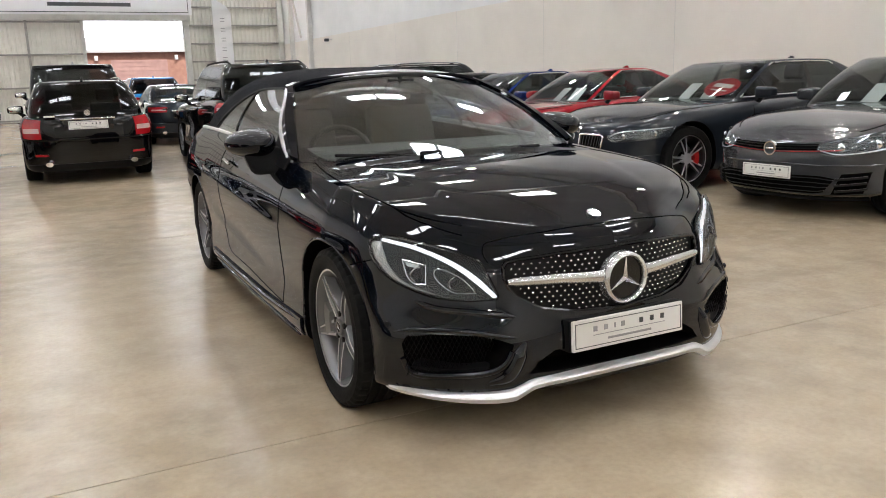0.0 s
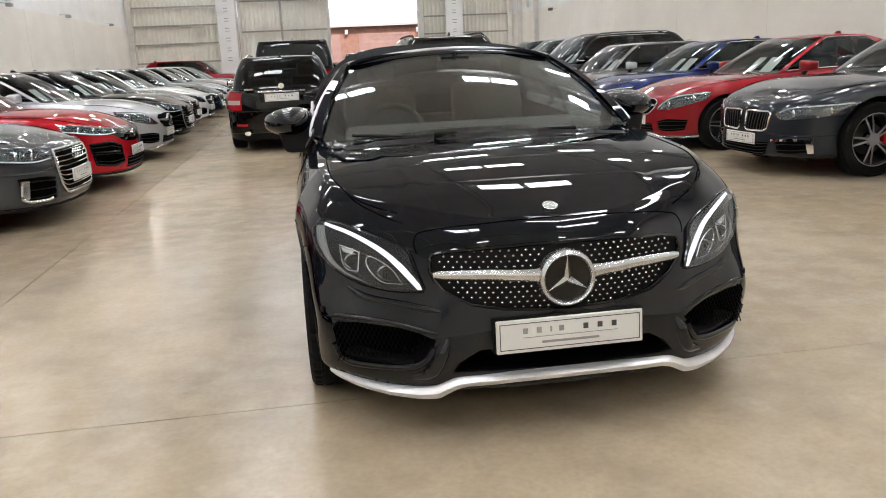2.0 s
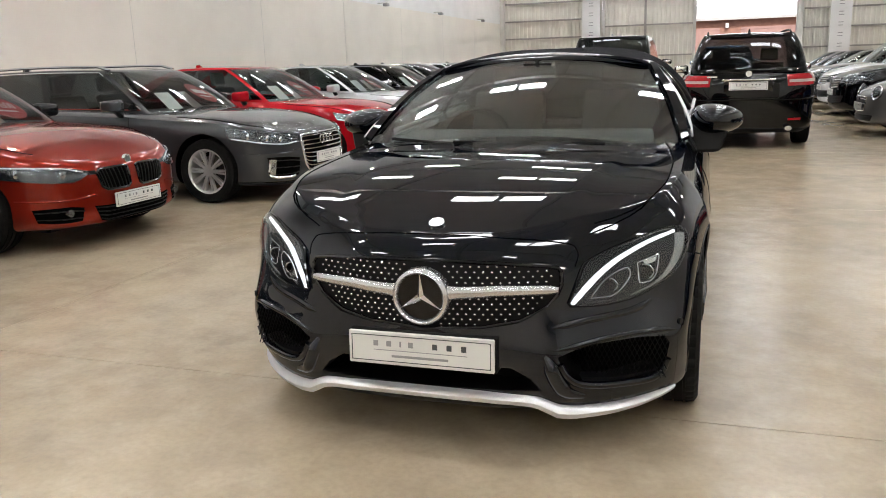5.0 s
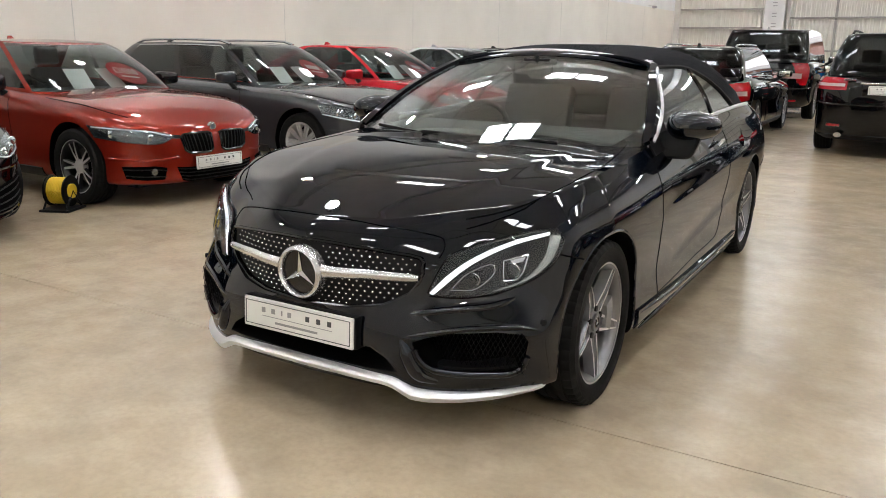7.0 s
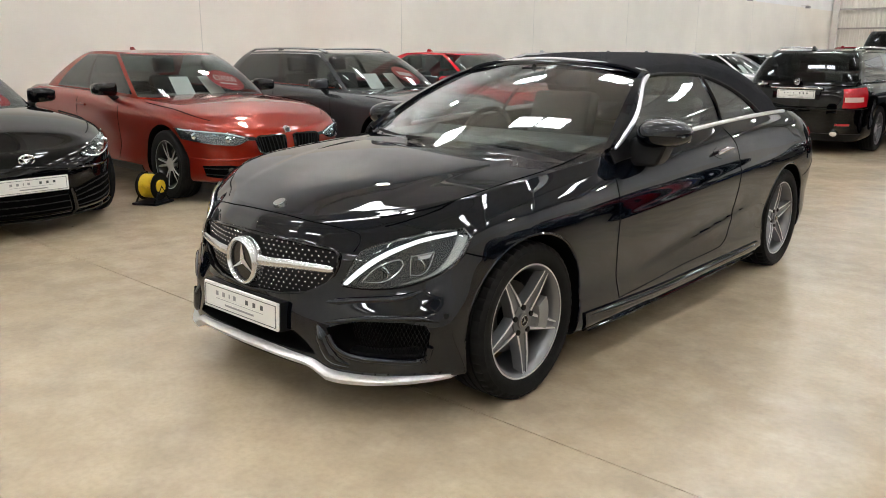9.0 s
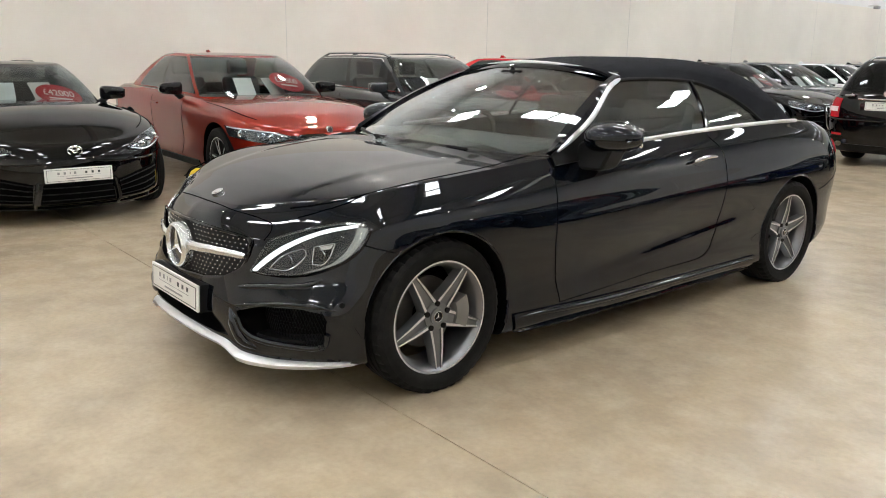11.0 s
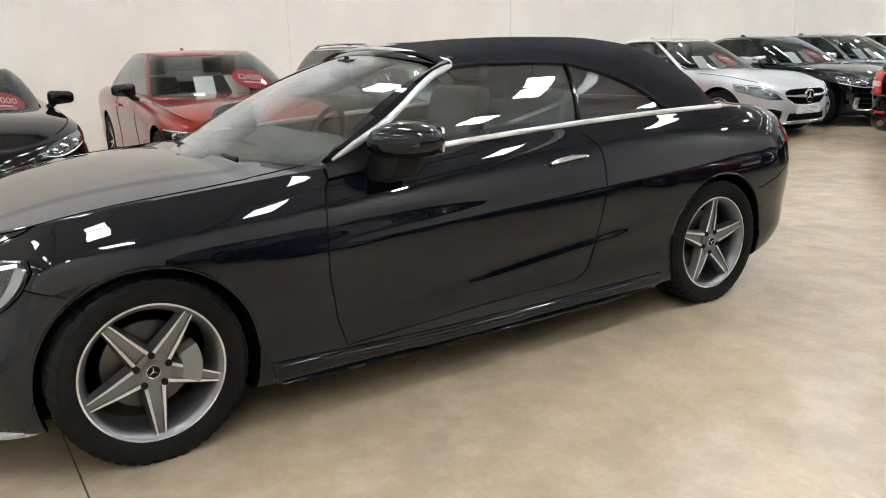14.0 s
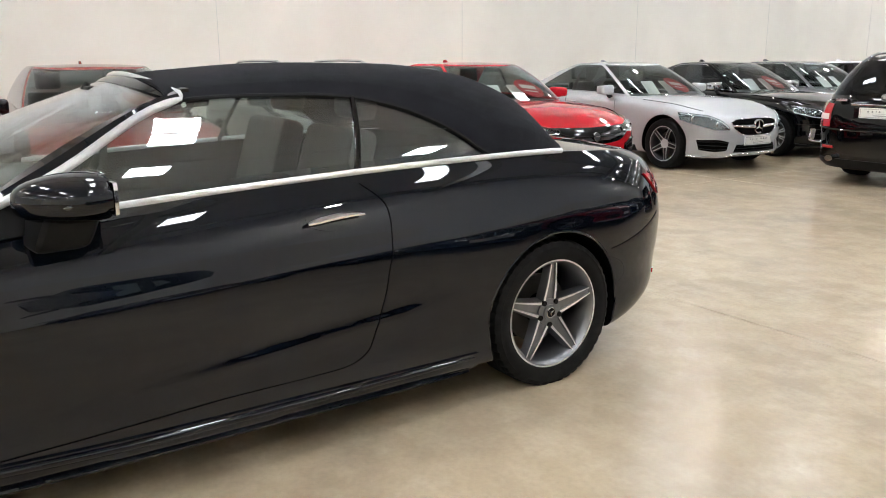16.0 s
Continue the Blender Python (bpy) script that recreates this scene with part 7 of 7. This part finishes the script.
P_BROWN = paint("grey_brown_paint", (0.16, 0.155, 0.15), 0.6)

SALOON = dict(zn=0.705, gh=(0.50, 1.30, 2.50, 3.35, 0.76, 0.56, 0.92, 0.98, 1.385))
COUPE = dict(gh=(0.50, 1.35, 2.30, 3.45, 0.76, 0.54, 0.92, 0.98, 1.38))
ESTATE = dict(gh=(0.48, 1.25, 3.30, 3.72, 0.76, 0.58, 0.92, 0.98, 1.395))
SUV = dict(gh=(0.45, 1.15, 3.25, 3.70, 0.80, 0.62, 1.06, 1.13, 1.65), zn=0.90, z0=1.02, z1=1.12, zt=1.14, low=0.26, R=0.37, rim=0.25, w=0.94, cladding=True)
HATCH = dict(zn=0.69, gh=(0.42, 1.15, 2.75, 3.25, 0.75, 0.57, 0.93, 0.99, 1.405), yr=3.35, wb=2.62)

WEST = "cars in the west row"
EAST = "cars in the east row"
MID = "cars in the middle aisle"


def west(car, nose_x, y, turn=0.0):
    return put(car, nose_x - 0.8, y, 90 + turn)


def east(car, nose_x, y, turn=0.0):
    return put(car, nose_x + 0.8, y, -90 + turn)


def sheet_of_paper(x, y, z, rz, tilt):
    p = tagged(part("price_sheet", bevel_box(-0.105, 0.105, -0.148, 0.148, -0.0008, 0.0008, 0), PAPER, None, "white printed sheet lying behind a windscreen", 0), "", "paper", "price sheets")
    part("print_bar", bevel_box(-0.08, 0.08, 0.05, 0.11, 0.0, 0.0014, 0), PLATEM, p, smooth=0)
    p.matrix_basis = pose(x, y, z, 0, 0, rz) @ pose(0, 0, 0, tilt)
    return p


def dash_sheets(car, n=2):
    m = car.matrix_basis
    for i in range(n):
        loc = m @ Vector((-0.12 + 0.36 * i, car["ya"] + 0.50, car["zb"] + 0.10))
        sheet_of_paper(*loc, math.degrees(m.to_euler().z) + 8 * (i * 2 - 1), 40)


w1 = west(make_car("sports_coupe", "black low sports coupe with red price sticker", WEST, P_BLACK, yf=-0.85, yr=3.35, w=0.92, wb=2.47, zn=0.66, z0=0.82, z1=0.95, zt=0.98, low=0.15, gh=(0.55, 1.30, 1.95, 3.0, 0.72, 0.52, 0.88, 0.96, 1.265), spokes=True, front=supra_front, style="twin", face=ALLOYDARK, price="£42000", mirrors=P_BLACK, crown=0.09, nf=2.3, cf=0.9), -3.56, -0.22)
w2 = west(make_car("saloon_car", "metallic orange saloon with black wheels and price sticker", WEST, P_ORANGE, **SALOON, spokes=True, front=bmw_front(black=True), style="vee", face=ALLOY, flank=ALLOYDARK, price="£24500", mirrors=GLOSSBLACK), -3.52, 2.22, -2)
w3 = west(make_car("estate_car", "dark grey estate car with bright wheels and roof rails", WEST, P_GREY, **ESTATE, yf=-0.93, spokes=True, front=audi_front, style="multi", face=ALLOY, flank=ALLOY, wtrim=CHROME, rails=SATIN, price="-"), -3.14, 4.70, -2)
w4 = west(make_car("hatchback_car", "bright red hatchback with black grille", WEST, P_RED, **SALOON, spokes=True, front=honda_front, style="twin", face=ALLOYDARK, price="-"), -2.93, 6.85, -2)
w5 = west(make_car("coupe_car", "silver white coupe with star grille", WEST, P_SILVER, **COUPE, spokes=True, front=merc_front, style="five", face=ALLOY, flank=ALLOYDARK, price="-"), -3.03, 9.8, -2)
w6 = west(make_car("coupe_car", "black coupe with silver mirrors", WEST, P_BLACK, **COUPE, front=audi_front, style="multi", wtrim=CHROME, mirrors=SATIN, price="-"), -3.05, 12.2, -2)
row = [(P_GREY2, SALOON, audi_front, "steel grey saloon with bright window trim"), (P_WHITE, SALOON, merc_front, "white saloon in the row"), (P_BLACK, SALOON, bmw_front(), "black saloon in the row"), (P_SILVER, ESTATE, merc_front, "silver estate car in the row"), (P_GREY, SALOON, audi_front, "grey saloon in the row"), (P_WHITE, HATCH, vw_front, "white hatchback in the row"), (P_GREY2, SALOON, merc_front, "grey saloon in the row"), (P_DRED, SUV, suv_front, "dark red car near the end wall")]
cars_w = [w1, w2, w3, w4, w5, w6]
for i, (pm, ty, fr, lb) in enumerate(row):
    cars_w.append(west(make_car("parked_car", lb, WEST, pm, **ty, front=fr, style="five", wtrim=CHROME if i % 2 == 0 else None), -3.2, 14.5 + 2.5 * i, -2))
for c in cars_w[:8]:
    dash_sheets(c)

e1 = east(make_car("hatchback_car", "grey hatchback with red grille line", EAST, P_GREY, **HATCH, spokes=True, front=vw_front, style="five", face=ALLOYGREY), 4.06, 2.2, 2)
e2 = east(make_car("luxury_saloon", "dark blue-grey luxury saloon with chrome kidneys", EAST, P_NAVY, yf=-0.85, yr=4.2, wb=3.2, w=0.95, gh=(0.55, 1.40, 2.9, 3.75, 0.79, 0.60, 0.96, 1.01, 1.42), zn=0.76, z0=0.90, z1=1.0, zt=1.0, R=0.36, rim=0.255, spokes=True, front=bmw_front(0.315, False, 0.547, 0.20, 0.47, 0.735, 0.365, chromeside=True), style="vee", face=ALLOY, flank=ALLOYDARK, wtrim=CHROME, caliper=CALIPERRED, price="-"), 3.68, 4.56, 2)
e3 = east(make_car("coupe_car", "dark red coupe with star grille", EAST, P_DRED, **COUPE, spokes=True, front=merc_front, style="five", face=ALLOY, flank=ALLOYDARK, wtrim=CHROME), 3.52, 7.05, 2)
e4 = east(make_car("saloon_car", "deep blue saloon with star grille", EAST, P_BLUE, **SALOON, spokes=True, front=merc_front, style="multi", wtrim=CHROME), 3.46, 9.35, 2)
e5 = east(make_car("small_hatchback", "grey-brown small hatchback with round lamps", EAST, P_BROWN, gh=(0.35, 0.95, 2.65, 3.0, 0.72, 0.60, 0.93, 0.98, 1.41), yf=-0.75, yr=3.05, wb=2.5, w=0.86, zn=0.74, z0=0.88, z1=0.96, zt=0.97, front=mini_front, style="five", mirrors=P_WHITE, roofm=P_SILVER), 3.25, 11.7, 2)
e6 = east(make_car("suv_car", "black off-road car with bright roof rails", EAST, P_BLACK, **SUV, front=suv_front, style="five", rails=SATIN, wtrim=CHROME), 3.2, 14.2, 2)
row = [(P_WHITE, SUV, suv_front, "white off-road car in the row"), (P_GREY, SUV, suv_front, "dark grey off-road car in the row"), (P_BLACK, SALOON, merc_front, "black saloon in the row"), (P_GREY, SALOON, bmw_front(), "grey saloon in the row"), (P_BLACK, ESTATE, audi_front, "black estate car in the row"), (P_GREY2, SALOON, merc_front, "steel grey saloon in the row"), (P_BLACK, SALOON, bmw_front(), "black saloon in the row")]
cars_e = [e1, e2, e3, e4, e5, e6]
for i, (pm, ty, fr, lb) in enumerate(row):
    cars_e.append(east(make_car("parked_car", lb, EAST, pm, **ty, front=fr, style="five", wtrim=CHROME if i % 2 else None), 3.3, 16.7 + 2.5 * i, 2))
for c in cars_e[:6]:
    dash_sheets(c)

# cars in the aisle show their tails: placed by the rear axle


def aisle(car, x, tail_y, yr, turn=0.0):
    """Turned round, so that the tail stands at tail_y."""
    return put(car, x, tail_y + yr, 180 + turn)


aisle(make_car("estate_car", "black estate car seen from its tailgate", MID, P_BLACK, gh=(0.48, 1.25, 3.40, 3.78, 0.76, 0.58, 0.93, 0.98, 1.45), rear=tail_of(0.79, 0.27, 0.60, 0.36, 0.83), privacy=True, rails=SATIN, style="five", wtrim=CHROME), -1.25, 9.40, 3.85)
aisle(make_car("large_suv", "black large off-road car with silver roof", MID, P_BLACK, gh=(0.45, 1.10, 3.75, 4.05, 0.86, 0.74, 1.15, 1.20, 1.84), zn=0.98, z0=1.10, z1=1.19, zt=1.2, low=0.28, R=0.39, rim=0.27, w=0.99, yr=4.1, wb=2.92, rear=tail_of(0.95, 0.42, 0.74, 0.12, 0.86), privacy=True, style="five", roofm=P_SILVER), -1.13, 14.75, 4.1)
aisle(make_car("suv_car", "black off-road car seen from its tailgate", MID, P_BLACK, gh=(0.45, 1.15, 3.40, 3.78, 0.80, 0.62, 1.03, 1.10, 1.65), zn=0.88, z0=1.0, z1=1.09, zt=1.1, low=0.24, R=0.37, rim=0.25, w=0.94, yr=3.85, wb=2.81, rear=tail_of(0.97, 0.16, 0.50, 0.42, 0.90), privacy=True, style="five", rails=BLACK), 1.45, 9.15, 3.85)
aisle(make_car("coupe_car", "dark coupe in the aisle", MID, P_NAVY, **COUPE, rear=tail_of(0.82, 0.12, 0.45, 0.3, 0.70), style="five"), 1.22, 16.2, 3.85)
aisle(make_car("suv_car", "bright blue off-road car in the aisle", MID, P_SKY, **SUV, rear=tail_of(0.97, 0.16, 0.5, 0.4, 0.9), privacy=True, style="five"), 1.45, 23.0, 3.85)
aisle(make_car("suv_car", "dark off-road car in the aisle", MID, P_NAVY, **SUV, rear=tail_of(0.97, 0.16, 0.5, 0.4, 0.9), privacy=True, style="five"), 1.4, 30.5, 3.85)


# cable reel beside the orange saloon
YELLOW = base_mat("yellow_cable", (0.75, 0.5, 0.02), 0.5)
rl = tagged(new("cable_reel"), "yellow cable wound on a black reel on the floor", "cable reel")
rl.matrix_basis = pose(-4.25, 1.12, 0.0, 0, 0, 25)
for s in (-1, 1):
    V, F = revolve([(s * 0.075, 0.0), (s * 0.075, 0.125), (s * 0.087, 0.13), (s * 0.087, 0.0)], 36)
    f = part("flange", mesh_of(V.reshape(-1, 3), F), BLACK, rl)
    f.location.z = 0.165
    part("stand_leg", tube([(s * 0.10, -0.12, 0.012), (s * 0.10, 0.0, 0.165), (s * 0.10, 0.12, 0.012)], 0.01, 6), BLACK, rl)
th = np.linspace(0, math.tau * 11, 260)
cb = part("cable", tube(np.stack([-0.07 + 0.14 * th / th[-1], 0.105 * np.cos(th), 0.165 + 0.105 * np.sin(th)], 1), 0.0075, 6), YELLOW, rl, "wound yellow cable")
dr = part("drum", prism_x(-0.075, 0.075, 0, 0.165, 0.1, 28), YELLOW, rl)
hb = part("hub_plate", prism_x(0.085, 0.105, 0, 0.165, 0.06, 24), YELLOW, rl)
part("base", bevel_box(-0.13, 0.13, -0.14, 0.14, 0.0, 0.022, 0.008, 2), BLACK, rl)
